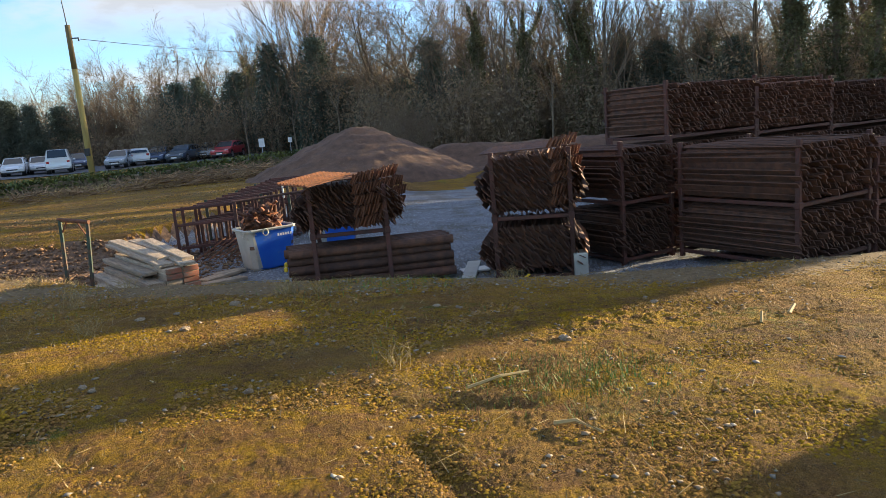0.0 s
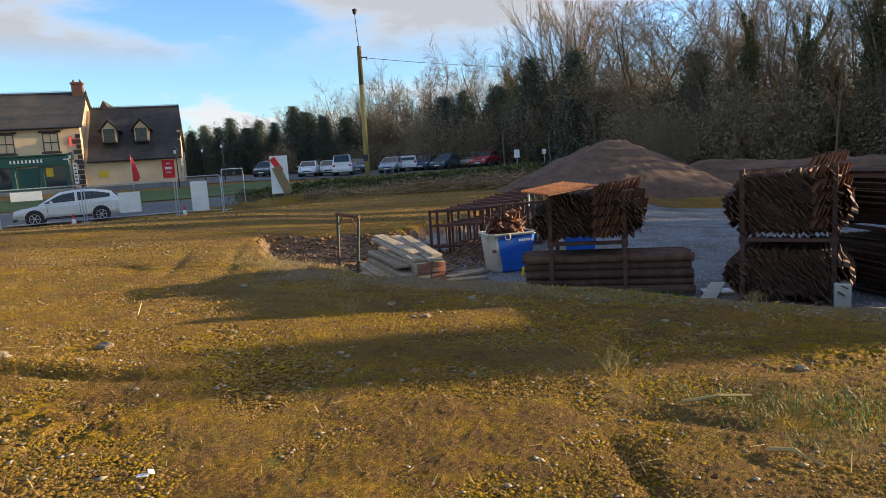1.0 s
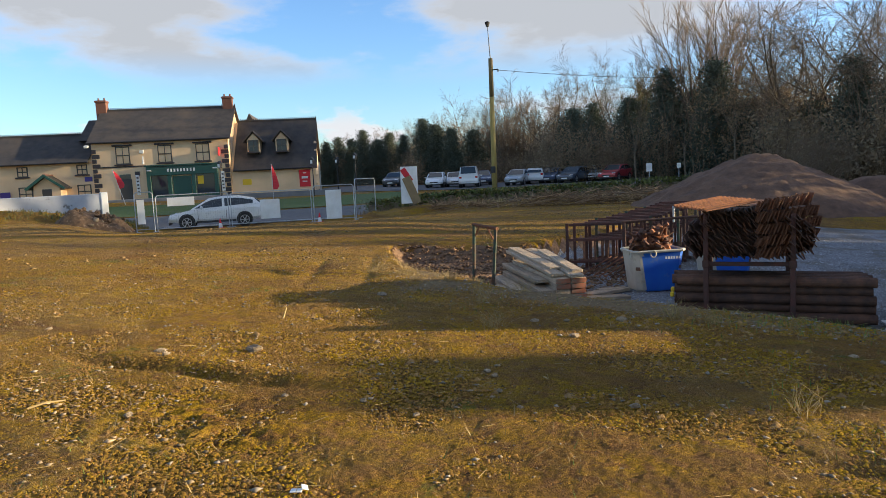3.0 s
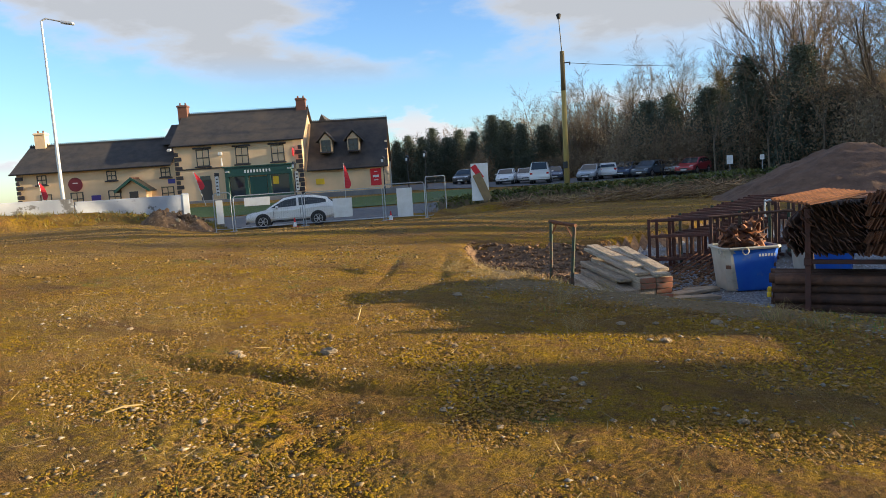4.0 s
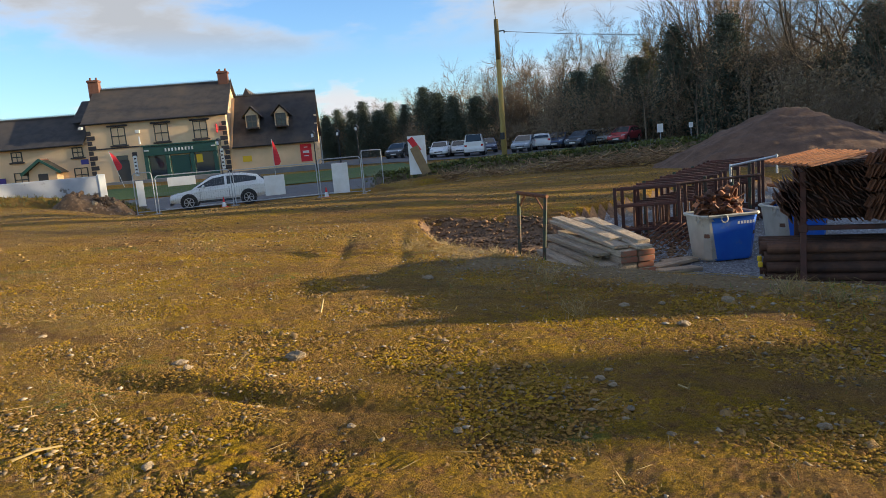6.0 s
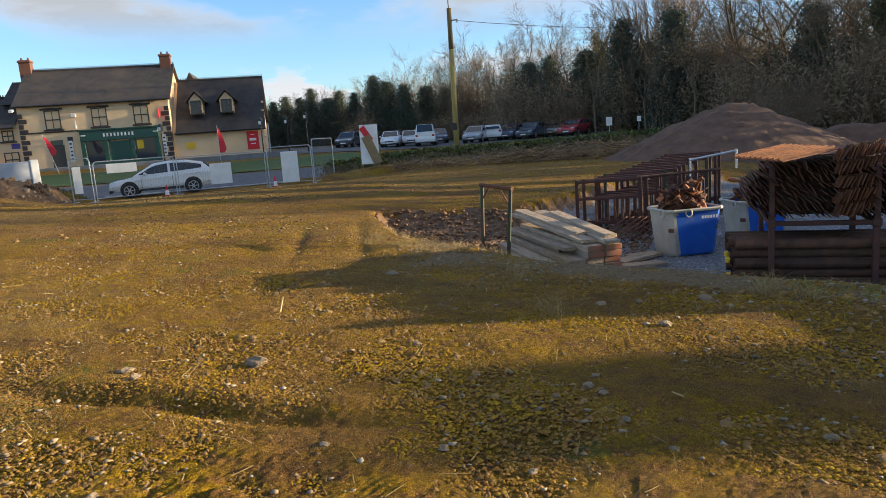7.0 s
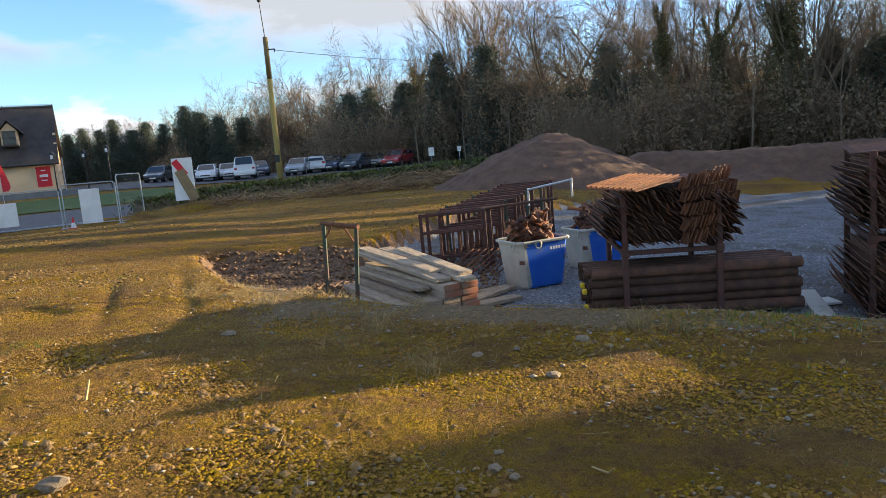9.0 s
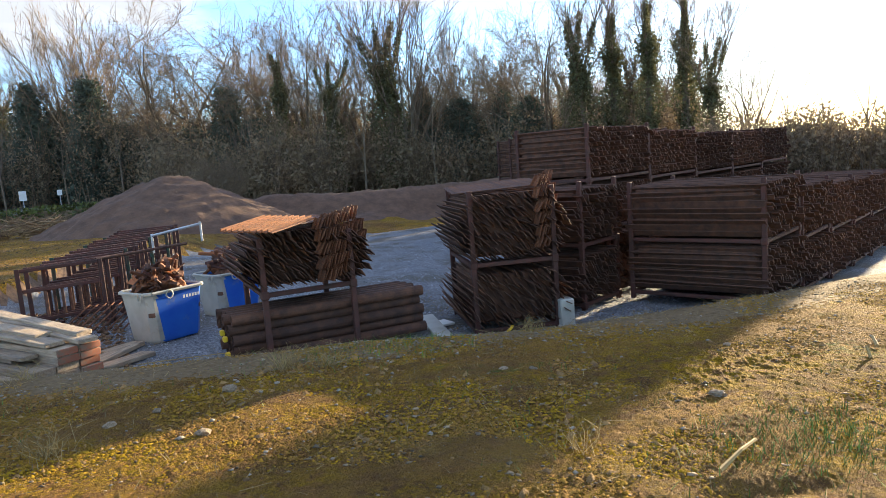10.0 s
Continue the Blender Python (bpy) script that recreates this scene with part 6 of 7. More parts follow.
# ---- plastic tubs of fittings ----
def tub(m, seed, lettered=False):
    """A tapered square mortar tub, part faded, with rope handles and a rolled rim."""
    o = thing("plastic_tub", m, "blue and faded grey plastic mortar tub heaped with rusty fittings", "tub", "mortar tubs")
    lx, ly, h = 0.80, 0.64, 0.62

    def ring(z, k, inset=0.0):
        hx, hy, c = lx / 2 * k - inset, ly / 2 * k - inset, 0.07
        return [Vector(p) for p in ((-hx + c, -hy, z), (hx - c, -hy, z), (hx, -hy + c, z), (hx, hy - c, z), (hx - c, hy, z), (-hx + c, hy, z), (-hx, hy - c, z), (-hx, -hy + c, z))]
    rings = [ring(0.0, 0.81), ring(0.03, 0.84), ring(h * 0.9, 0.97), ring(h, 1.0), ring(h, 1.0, 0.03), ring(0.06, 0.84, 0.03)]
    n = 8
    b, g = Mesh(), Mesh()
    for i in range(len(rings) - 1):
        for k in range(n):
            # the faded half is the end that faces -x
            quad = [rings[i][k], rings[i][(k + 1) % n], rings[i + 1][(k + 1) % n], rings[i + 1][k]]
            tgt = g if k in (5, 6, 7) else b
            if k in (0, 4):
                # long sides: split where the blue begins
                lo, hi = (quad[0], quad[1]) if k == 0 else (quad[1], quad[0])
                l2, h2 = (quad[3], quad[2]) if k == 0 else (quad[2], quad[3])
                m1, m2 = lo.lerp(hi, 0.12), l2.lerp(h2, 0.05)
                g.add([lo, m1, m2, l2], [(0, 1, 2, 3)])
                b.add([m1, hi, h2, m2], [(0, 1, 2, 3)])
            else:
                tgt.add(quad, [(0, 1, 2, 3)])
    b.add(rings[-1], [tuple(range(n))])
    part("blue_shell", b, PLASTIC_BLUE, o, "blue painted plastic shell")
    part("faded_shell", g, PLASTIC_GREY, o, "faded cream-grey plastic shell")
    rim = Mesh()
    rr = ring(h + 0.005, 1.02)
    for k in range(n):
        rim.tube(rr[k], rr[(k + 1) % n], 0.024, n=6)
    part("rim", rim, PLASTIC_GREY, o)
    for x in (-lx / 2 - 0.03, -lx / 2 + 0.28):
        hd = Mesh()
        pts = [Vector((x + (0 if x < -lx / 2 else 0.045 * math.sin(a)), (-ly / 2 - 0.03 if x > -lx / 2 else -ly / 2 + 0.12 + 0.045 * math.sin(a)), h - 0.03 - 0.05 * math.cos(a))) for a in np.linspace(0, 2 * math.pi, 11)]
        for p, q in zip(pts, pts[1:]):
            hd.tube(p, q, 0.010, n=5)
        part("rope_handle", hd, PLASTIC_GREY, o)
    if lettered:
        for k in range(6):
            part("letter_bar", Mesh().box(0.028, 0.004, 0.04, pose(0.1 + 0.042 * k, -ly / 2 * 0.945 - 0.003, h * 0.83, 4, 0, 0)), WHITE, o)
    else:
        for p, q in (((0.405, -0.1, 0.45), (0.38, 0.02, 0.25)), ((0.405, 0.1, 0.46), (0.38, -0.03, 0.26)), ((0.39, 0.15, 0.3), (0.40, 0.2, 0.48))):
            part("paint_mark", Mesh().tube(p, q, 0.016, n=5), YELLOW, o)
    rs = random.Random(seed)
    part("fill", Mesh().box(lx * 0.9, ly * 0.9, 0.3, pose(0, 0, h - 0.18), 0.05), RUST_DARK, o)
    return o, h


def fitting_heap(m, h, seed, n):
    """Rusty couplers, short tubes and plates thrown in a heap."""
    rs = random.Random(seed)
    for k in range(n):
        r = rs.uniform(0, 1) ** 0.6
        a = rs.uniform(0, 6.28)
        x, y = 0.30 * r * math.cos(a), 0.22 * r * math.sin(a)
        z = h + 0.02 + 0.36 * (1 - r ** 1.5) * rs.uniform(0.3, 1.0)
        mm = m @ pose(x, y, z, rs.uniform(-60, 60), rs.uniform(-38, 38), rs.uniform(0, 360)) @ Matrix.Scale(rs.uniform(1.0, 1.45), 4)
        kind = k % 4
        me = Mesh()
        if kind == 0:
            ln = rs.uniform(0.18, 0.42)
            me.tube((-ln / 2, 0, 0), (ln / 2, 0, 0), 0.018, n=7)
            nm, lb = "steel_tube", "short rusty tube in a tub"
        elif kind == 1:
            me.box(0.15, 0.15, 0.012, None, 0.003).tube((0, 0, 0), (0, 0, 0.13), 0.022, n=8)
            nm, lb = "base_plate", "rusty square base plate in a tub"
        elif kind == 2:
            me.box(0.07, 0.06, 0.09, None, 0.012).box(0.05, 0.09, 0.05, pose(0.04, 0, 0.03, 0, 30, 0), 0.01).tube((0, -0.06, 0), (0, 0.06, 0), 0.012, n=6)
            nm, lb = "coupler", "rusty scaffold coupler in a tub"
        else:
            me.box(0.3, 0.05, 0.01, None, 0.002).box(0.05, 0.05, 0.03, pose(0.13, 0, 0.015), 0.004)
            nm, lb = "flat_bracket", "rusty flat bracket in a tub"
        solid(nm, me, rs.choice((RUST, RUST, RUST_RED, ORANGE_RUST, RUST_DARK)), lb, "scaffold fitting", mm, "fittings in the tubs")


TUB_A = pose(-1.12, 11.0, float(land(-1.12, 11.0)) + 0.01, 0, 0, 27)
o, th = tub(TUB_A, 1, True)
fitting_heap(TUB_A, th, 11, 64)
TUB_B = pose(-0.08, 12.25, float(land(-0.08, 12.25)) + 0.01, 0, 0, 24)
o, th = tub(TUB_B, 2)
fitting_heap(TUB_B, th, 12, 56)


# ---- stillages of rusty steel ----
def bar_mesh(ln, w, t, lip=True):
    """A flat steel bar, its ends cut square, some with a turned-up lip."""
    m = Mesh()
    m.box(ln, w, t, None, t * 0.25)
    if lip:
        m.box(ln, t, w * 0.4, pose(0, w / 2 - t / 2, w * 0.2))
    return m


BAR_A = bar_mesh(1.30, 0.085, 0.012, False).data("bar", RUST_DARK)
BAR_B = bar_mesh(1.18, 0.085, 0.012, False).data("bar", RUST)
BAR_C = bar_mesh(1.05, 0.062, 0.012).data("bar", ORANGE_RUST)


def stillage(m, w, d, tiers, posts_to, label, n_cols=20, seed=1, joined=False, over=0.14):
    """A post pallet of w by d metres; each tier (z0, z1) is packed with rusty bars whose ends stick out in front."""
    o = thing("stillage", m, label, "stillage", "scaffold stillages")
    for x in (0, w):
        for y in (0, d):
            p = part("post", Mesh().box(0.06, 0.06, posts_to, pose(x, y, posts_to / 2), 0.006), RUST_RED, o)
    for z in [t[0] - 0.03 for t in tiers]:
        for y in (0, d):
            part("cross_rail", Mesh().box(w - 0.06, 0.05, 0.05, pose(w / 2, y, z), 0.006), RUST_RED, o)
        for x in (0, w):
            part("side_rail", Mesh().box(0.05, d - 0.06, 0.05, pose(x, d / 2, z), 0.006), RUST_RED, o)
        for x in (0, w):
            part("collar", Mesh().box(0.085, 0.085, 0.09, pose(x, 0, z), 0.01), RUST_RED, o)
    rs = random.Random(seed)
    # solid box added inside each tier so no light shows through the bars
    for z0, z1 in tiers:
        part("packed_core", Mesh().box(w - 0.04, d - 0.16, z1 - z0 - 0.1, pose(w / 2, d / 2 + 0.02, (z0 + z1) / 2), 0.03), RUST_DARK, o)
    bulk = Mesh()
    for z0, z1 in tiers:
        rows = max(4, round((z1 - z0) / 0.084))
        for r in range(rows):
            z = z0 + 0.03 + (z1 - z0 - 0.05) * (r + 0.5) / rows
            bow = (over if z0 < 1.5 else 0.02) * math.sin(math.pi * min(1, (r + 1.2) / rows))
            for c in range(n_cols):
                t = (c + 0.5) / n_cols
                x = -bow + (w + 2 * bow) * t + rs.uniform(-0.012, 0.012)
                me = BAR_A if rs.random() < 0.72 else BAR_B
                mm = pose(x, d / 2 + rs.gauss(0, 0.05), z + rs.uniform(-0.012, 0.012), 0, 0, 90 + rs.uniform(-2, 2)) @ pose(0, 0, 0, rs.gauss(48, 11), 0, 0) @ Matrix.Diagonal((d / 1.2, 1, 1, 1))
                if joined:
                    bulk.box(1.25, 0.085, 0.016, mm)
                else:
                    b = new("bar", me)
                    b.parent = o
                    b.matrix_local = mm
    if joined:
        part("packed_steel", bulk, RUST_DARK, o)["kind"] = "stuff"
    return o


def top_layer(o, n, x0, y0, z, turn, mats, spacing=0.075, tilt=0.0, ln=0.9, climb=0.004):
    for k in range(n):
        b = new("bar", mats[k % len(mats)])
        b.parent = o
        b.matrix_local = pose(x0, y0, z, 0, 0, turn) @ pose(0, k * spacing, climb * k, 14, tilt, (k % 3) * 0.8) @ Matrix.Diagonal((ln, 1, 1, 1))


Z1 = float(land(0.1, 9.3))
S1 = stillage(pose(-0.29, 8.98, Z1, 0, 0, -2), 0.98, 1.12, [(0.76, 1.42)], 1.34, "post pallet piled with rusty scaffold brackets above stored tubes", 32, 3, over=0.27)
top_layer(S1, 9, 0.30, -0.30, 1.47, 38, [BAR_C], 0.078, -6.0, 0.68, 0.003)
top_layer(S1, 7, 0.72, 0.15, 1.45, 30, [BAR_A, BAR_B], 0.09, 1.0, 0.8)


def comb(o, x0, x1, y, z0, z1, rows, per_row, seed, out=0.16, lean=24.0):
    """Layers of nested plates set on edge at the pile's corner, their edges fanning out in bowed rows."""
    rs = random.Random(seed)
    for r in range(rows):
        z = z0 + (z1 - z0) * (r + 0.5) / rows
        bulge = out * math.sin(math.pi * (r + 0.7) / (rows + 0.3))
        for k in range(per_row):
            t = (k + 0.5) / per_row
            b = new("bar", BAR_LIT)
            b.parent = o
            b.matrix_local = pose(x0 + (x1 - x0 + bulge) * t + rs.uniform(-0.01, 0.01), y + 0.5 * t * t - 0.06 + rs.uniform(-0.03, 0.03), z + 0.05 * t + rs.uniform(-0.015, 0.015), rs.uniform(-8, 8), -90 + lean + rs.uniform(-9, 9), 8 + 26 * t) @ Matrix.Diagonal((0.13, 1, 1, 1))


# All comb plates take the lighter rust, standing for sunlight on that corner.
BAR_LIT = bar_mesh(1.0, 0.085, 0.012).data("bar", RUST)
comb(S1, 0.60, 1.14, -0.06, 0.80, 1.52, 5, 18, 31)


def tube_stack():
    """Long dark steel tubes lying under and beside the post pallet."""
    rs = random.Random(6)
    r = 0.061
    mesh_a = Mesh()
    n = 14
    outer = [(math.cos(2 * math.pi * k / n), math.sin(2 * math.pi * k / n)) for k in range(n)]
    vs, fs = [], []
    for x, rr in ((0.0, r), (2.22, r), (2.22, r * 0.84), (0.0, r * 0.84)):
        vs += [(x, rr * a, rr * b) for a, b in outer]
    for i in range(4):
        for k in range(n):
            a, b, j = i * n + k, i * n + (k + 1) % n, ((i + 1) % 4) * n
            fs.append((a, b, j + (k + 1) % n, j + k))
    me = mesh_a.add(vs, fs).data("steel_tube", RUST_DARK, smooth=False)
    for row in range(5):
        for col in range(5):
            y = 9.10 + col * 2.06 * r + (r if row % 2 else 0)
            z = float(land(0.5, 9.3)) + r + 0.02 + row * 1.83 * r * 0.98
            t = new("steel_tube", me)
            t.matrix_world = pose(-0.66 + rs.uniform(-0.05, 0.05), y, z, rs.uniform(0, 90), 0, rs.uniform(-0.4, 0.4) - 1.5)
            tagged(t, "dark rusty steel tube in a low stack under the pallet", "steel tube", "tube stack")
    for k, (dz, dy) in enumerate(((0.16, 0.03), (0.32, 0.1), (0.36, 0.25))):
        solid("yellow_clip", Mesh().box(0.05, 0.07, 0.06, None, 0.01), YELLOW, "yellow plastic cap on a tube end", "cap", pose(-0.71, 9.08 + dy, float(land(0.5, 9.3)) + dz), "tube caps")
    solid("pale_board", Mesh().box(0.4, 0.26, 0.03, None, 0.006), WHITE, "pale flat board lying beside the tube stack", "board", stand(1.92, 9.4, 5, 0.03))


tube_stack()

Z2 = float(land(2.6, 9.0))
S2 = stillage(pose(2.1, 8.66, Z2, 0, 0, -18), 1.0, 1.35, [(0.1, 0.78), (0.90, 1.72)], 1.75, "two-tier post pallet packed with dark rusty scaffold brackets", 20, 5, over=0.24)
top_layer(S2, 10, 0.42, 0.2, 1.75, -4, [BAR_A, BAR_B], 0.1, -2.0, 0.9)
comb(S2, 0.78, 1.10, -0.04, 1.0, 1.88, 6, 9, 33, 0.08)
solid("pale_block", Mesh().box(0.18, 0.3, 0.40, None, 0.012), PLASTIC_GREY, "pale block standing against the pallet's post", "block", pose(3.14, 8.36, Z2 + 0.17, 0, 0, -14))
solid("pale_board", Mesh().box(0.2, 1.5, 0.04, None, 0.006), PLASTIC_GREY, "long pale board lying along the pallet's foot", "board", pose(1.82, 9.2, float(land(1.82, 9.2)) + 0.03, 0, 0, -16))
solid("yellow_offcut", Mesh().box(0.3, 0.035, 0.02, None, 0.004), YELLOW, "bright yellow offcut lying under the pallet", "offcut", pose(2.35, 8.4, Z2 + 0.07, 0, -18, 30))

S3 = stillage(pose(4.08, 9.1, float(land(4.4, 9.6)), 0, 0, 20), 0.98, 1.25, [(0.12, 0.8), (0.95, 1.72)], 1.8, "two-tier pallet stack packed with dark rusty scaffold brackets", 24, 7, joined=True, over=0.24)
stillage(pose(5.08, 9.7, float(land(5.4, 9.9)), 0, 0, 20), 0.75, 1.2, [(0.12, 0.98)], 1.0, "single-tier pallet of dark rusty scaffold brackets", 18, 6, joined=True, over=0.05)
# the long row of three-tier stacks, end to end
for k in range(5):
    x, y = 5.62 + 2.2 * k, 10.72 + 0.85 * k
    stillage(pose(x, y, float(land(x + 1.0, y + 0.8)), 0, 0, 21), 2.3, 1.4, [(0.15, 0.86), (0.98, 1.72), (1.84, 2.71)], 2.75, "tall three-tier pallet stack in a row, packed with rusty steel", 40, 8 + k, joined=True, over=0.05)
# a lower row standing before it
for k in range(6):
    x, y = 5.62 + 1.58 * k, 7.42 + 0.59 * k
    stillage(pose(x, y, float(land(x + 0.7, y + 0.5)), 0, 0, 20.5), 1.5, 1.8, [(0.12, 0.78), (0.88, 1.62)], 1.66, "low two-tier pallet of rusty scaffold brackets before the tall row", 28, 40 + k, joined=True, over=0.05)
# Added out of view: its height casts the lower shadow band on the soil.
stillage(pose(25.56, 15.3, float(land(26.5, 15.6)), 0, 0, 21), 2.6, 1.15, [(0.15, 1.24), (1.36, 2.46), (2.58, 3.68), (3.80, 4.90), (5.02, 6.14)], 6.18, "unseen five-tier pallet stack of rusty steel, added to cast a shadow", 40, 10, joined=True, over=0.06)
# Unseen stack to the right, put here to shade the near corner.
stillage(pose(8.5, 3.7, float(land(9.5, 4.5)), 0, 0, 12), 1.8, 1.5, [(0.15, 0.95), (1.1, 1.9)], 1.95, "two-tier pallet stack out of view, put there to shade the near ground", 32, 11, joined=True, over=0.1)
# Extra stacks hidden behind the row, added so their shadows cover the gravel.
for k, (x, y, h) in enumerate(((9.6, 14.2, 2.9), (10.6, 16.6, 3.0), (11.8, 19.2, 3.0), (13.0, 21.8, 3.0))):
    stillage(pose(x, y, float(land(x + 1, y + 1)), 0, 0, 18), 2.2, 2.2, [(0.15, 0.15 + (h - 0.4) / 2), (0.3 + (h - 0.4) / 2, h)], h, "hidden pallet stack of rusty steel, added to keep the gravel shaded", 36, 20 + k, joined=True, over=0.06)


# ---- litter of the ground ----
def scatter_points(rs, n, keep):
    """Random places on the near ground, kept with a chance that keep(x, y) gives."""
    out = []
    while len(out) < n:
        x, y = rs.uniform(-9.5, 7.0, 4000), rs.uniform(1.6, 13.0, 4000)
        ok = rs.rand(4000) < keep(x, y) * np.clip(1.25 - np.hypot(x + 1, y - 2.5) / 12, 0.12, 1)
        out += list(zip(x[ok], y[ok]))
    return np.array(out[:n])


def lump_field(name, P, sizes, mat, label, category, rs, sink=0.35, flat=0.6, half=False):
    """One mesh of many small broken lumps, each an uneven grain; half: only what shows above the soil."""
    if half:
        base = np.array([(1, 0, -0.7), (-0.8, 0.6, -0.7), (0.1, 1, -0.7), (-0.3, -1, -0.7), (0.7, -0.7, -0.7), (0, 0, 1)], dtype=float)
        tri = np.array([(0, 2, 5), (2, 1, 5), (1, 3, 5), (3, 4, 5), (4, 0, 5)])
    else:
        base = np.array([(1, 0, 0), (-1, 0, 0), (0, 1, 0), (0, -1, 0), (0, 0, 1), (0, 0, -1)], dtype=float)
        tri = np.array([(0, 2, 4), (2, 1, 4), (1, 3, 4), (3, 0, 4), (2, 0, 5), (1, 2, 5), (3, 1, 5), (0, 3, 5)])
    n = len(P)
    V = base[None] * rs.uniform(0.55, 1.3, (n, 6, 1))
    V = V + rs.normal(0, 0.16, V.shape)
    a = rs.uniform(0, 2 * np.pi, n)
    c, s = np.cos(a)[:, None], np.sin(a)[:, None]
    V = np.stack([V[:, :, 0] * c - V[:, :, 1] * s, V[:, :, 0] * s + V[:, :, 1] * c, V[:, :, 2] * flat], -1) * sizes[:, None, None]
    g = land(P[:, 0], P[:, 1]) + sizes * flat * (1 - 2 * sink)
    V = V + np.stack([P[:, 0], P[:, 1], g], -1)[:, None]
    F = (tri[None] + (6 * np.arange(n))[:, None, None]).reshape(-1, 3)
    tagged(new(name, raw_mesh(name, V.reshape(-1, 3), F, mat)), label, category, kind="stuff")


def blade_field(name, P, heights, mat, label, category, rs, lean=0.6, width=0.1, g=None):
    """One mesh of single bent blades standing on the ground."""
    n = len(P)
    a = rs.uniform(0, 2 * np.pi, n)
    d = np.stack([np.cos(a), np.sin(a)], -1)
    g = land(P[:, 0], P[:, 1]) if g is None else g
    tip = np.concatenate([P + d * (heights * lean * rs.uniform(0, 1.6, n))[:, None], (g + heights)[:, None]], 1)
    side = np.stack([-d[:, 1], d[:, 0]], -1) * (heights * width)[:, None]
    lo = np.concatenate([P - side, (g - 0.006)[:, None]], 1)
    hi = np.concatenate([P + side, (g - 0.006)[:, None]], 1)
    V = np.stack([lo, hi, tip], 1).reshape(-1, 3)
    F = np.arange(3 * n).reshape(n, 3)
    tagged(new(name, raw_mesh(name, V, F, mat)), label, category, kind="stuff")


def build_litter():
    rs = np.random.RandomState(77)
    up = lambda x, y: 1 - 0.9 * yard_depth(x, y)
    stony = lambda x, y: up(x, y) * np.clip(0.25 + 0.9 * wave(x, y, 81, 1.6), 0.05, 1)
    P = scatter_points(rs, 5000, stony)
    lump_field("pebbles", P, 0.004 + 0.011 * rs.rand(len(P)) ** 2.2 + 0.012 * (rs.rand(len(P)) > 0.985), PEBBLE, "small pale pebbles strewn over the soil", "pebbles", rs)
    P = scatter_points(rs, 2000, lambda x, y: up(x, y) * np.clip(0.12 + 0.6 * wave(x, y, 89, 1.9) + np.exp(-(((x + 3.3) / 1.1) ** 2 + ((y - 2.9) / 0.6) ** 2)), 0.03, 1))
    lump_field("stone_chips", P, 0.010 + 0.020 * rs.rand(len(P)) ** 2, CHIP, "pale flat stone chips and dead leaves on the soil", "stone chips", rs, 0.25, 0.32)
    churn = lambda x, y: up(x, y) * np.clip(0.18 + 0.5 * wave(x, y, 82, 2.4) + np.exp(-(((x + 3.9) / 0.9) ** 2 + ((y - 3.3) / 0.55) ** 2)) + 0.8 * np.exp(-(((x - 2.4) / 1.6) ** 2 + ((y - 4.7) / 0.7) ** 2)), 0.02, 1)
    P = scatter_points(rs, 20000, churn)
    lump_field("soil_clods", P, 0.005 + 0.018 * rs.rand(len(P)) ** 3, CLOD, "crumbled brown soil clods on the churned ground", "clods", rs, 0.5, 0.5, True)
    mossy = lambda x, y: up(x, y) * np.clip(0.5 + 0.9 * wave(x, y, 83, 1.1), 0.12, 1)
    P = scatter_points(rs, 110000, mossy)
    blade_field("moss_blades", P, 0.003 + 0.006 * rs.rand(len(P)), MOSS, "short yellow-green moss and turf blades", "moss", rs, 0.9, 0.35)
    tufty = lambda x, y: up(x, y) * np.clip(0.65 + 0.5 * wave(x, y, 92, 1.7) + 0.5 * wave(x, y, 93, 5.0), 0.3, 1)
    P = scatter_points(rs, 140000, tufty)
    lump_field("moss_tufts", P, 0.005 + 0.013 * rs.rand(len(P)) ** 1.5, MOSS_TUFT, "small flat cushions of yellow-green moss over the soil", "moss", rs, 0.5, 0.34, True)
    P = scatter_points(rs, 50000, lambda x, y: up(x, y) * np.clip(0.5 - 0.6 * wave(x, y, 92, 1.7), 0.2, 1))
    lump_field("soil_crumbs", P, 0.005 + 0.012 * rs.rand(len(P)) ** 1.6, CRUMB, "brown crumbs of soil between the moss", "soil crumbs", rs, 0.5, 0.38, True)
    edge = lambda x, y: np.clip(np.exp(-((yard_depth(x, y) - 0.25) / 0.25) ** 2) + 0.05 + 0.3 * np.clip(wave(x, y, 84, 0.9), 0, 1), 0, 1)
    P = scatter_points(rs, 14000, edge)
    blade_field("dry_grass", P, 0.015 + 0.05 * rs.rand(len(P)) ** 2, DEAD_TURF, "thin dead grass along the yard's edge", "dry grass", rs, 1.2, 0.05)
    front = lambda x, y: np.clip(trodden(x, y), 0, 1) * (1 - 0.8 * yard_depth(x, y)) + 0.12 * up(x, y)
    P = scatter_points(rs, 5200, front)
    lump_field("pale_chips", P, 0.006 + 0.022 * rs.rand(len(P)) ** 3, PALE_CHIP, "pale grey stone chips on the trodden ground", "stone chips", rs, 0.3, 0.5)
    segs = []
    for x, y in scatter_points(rs, 700, front):
        a, ln, z = rs.uniform(0, 6.28), rs.uniform(0.05, 0.22), float(land(x, y))
        segs.append(((x, y, z + 0.008), (x + ln * math.cos(a), y + ln * math.sin(a), z + 0.012 + 0.05 * rs.rand()), 0.0022, 0.0014))
    tagged(new("dead_stalks", segments_mesh("dead_stalks", segs, STRAW, 3)), "matted dead stalks on the trodden ground", "straw", kind="stuff")
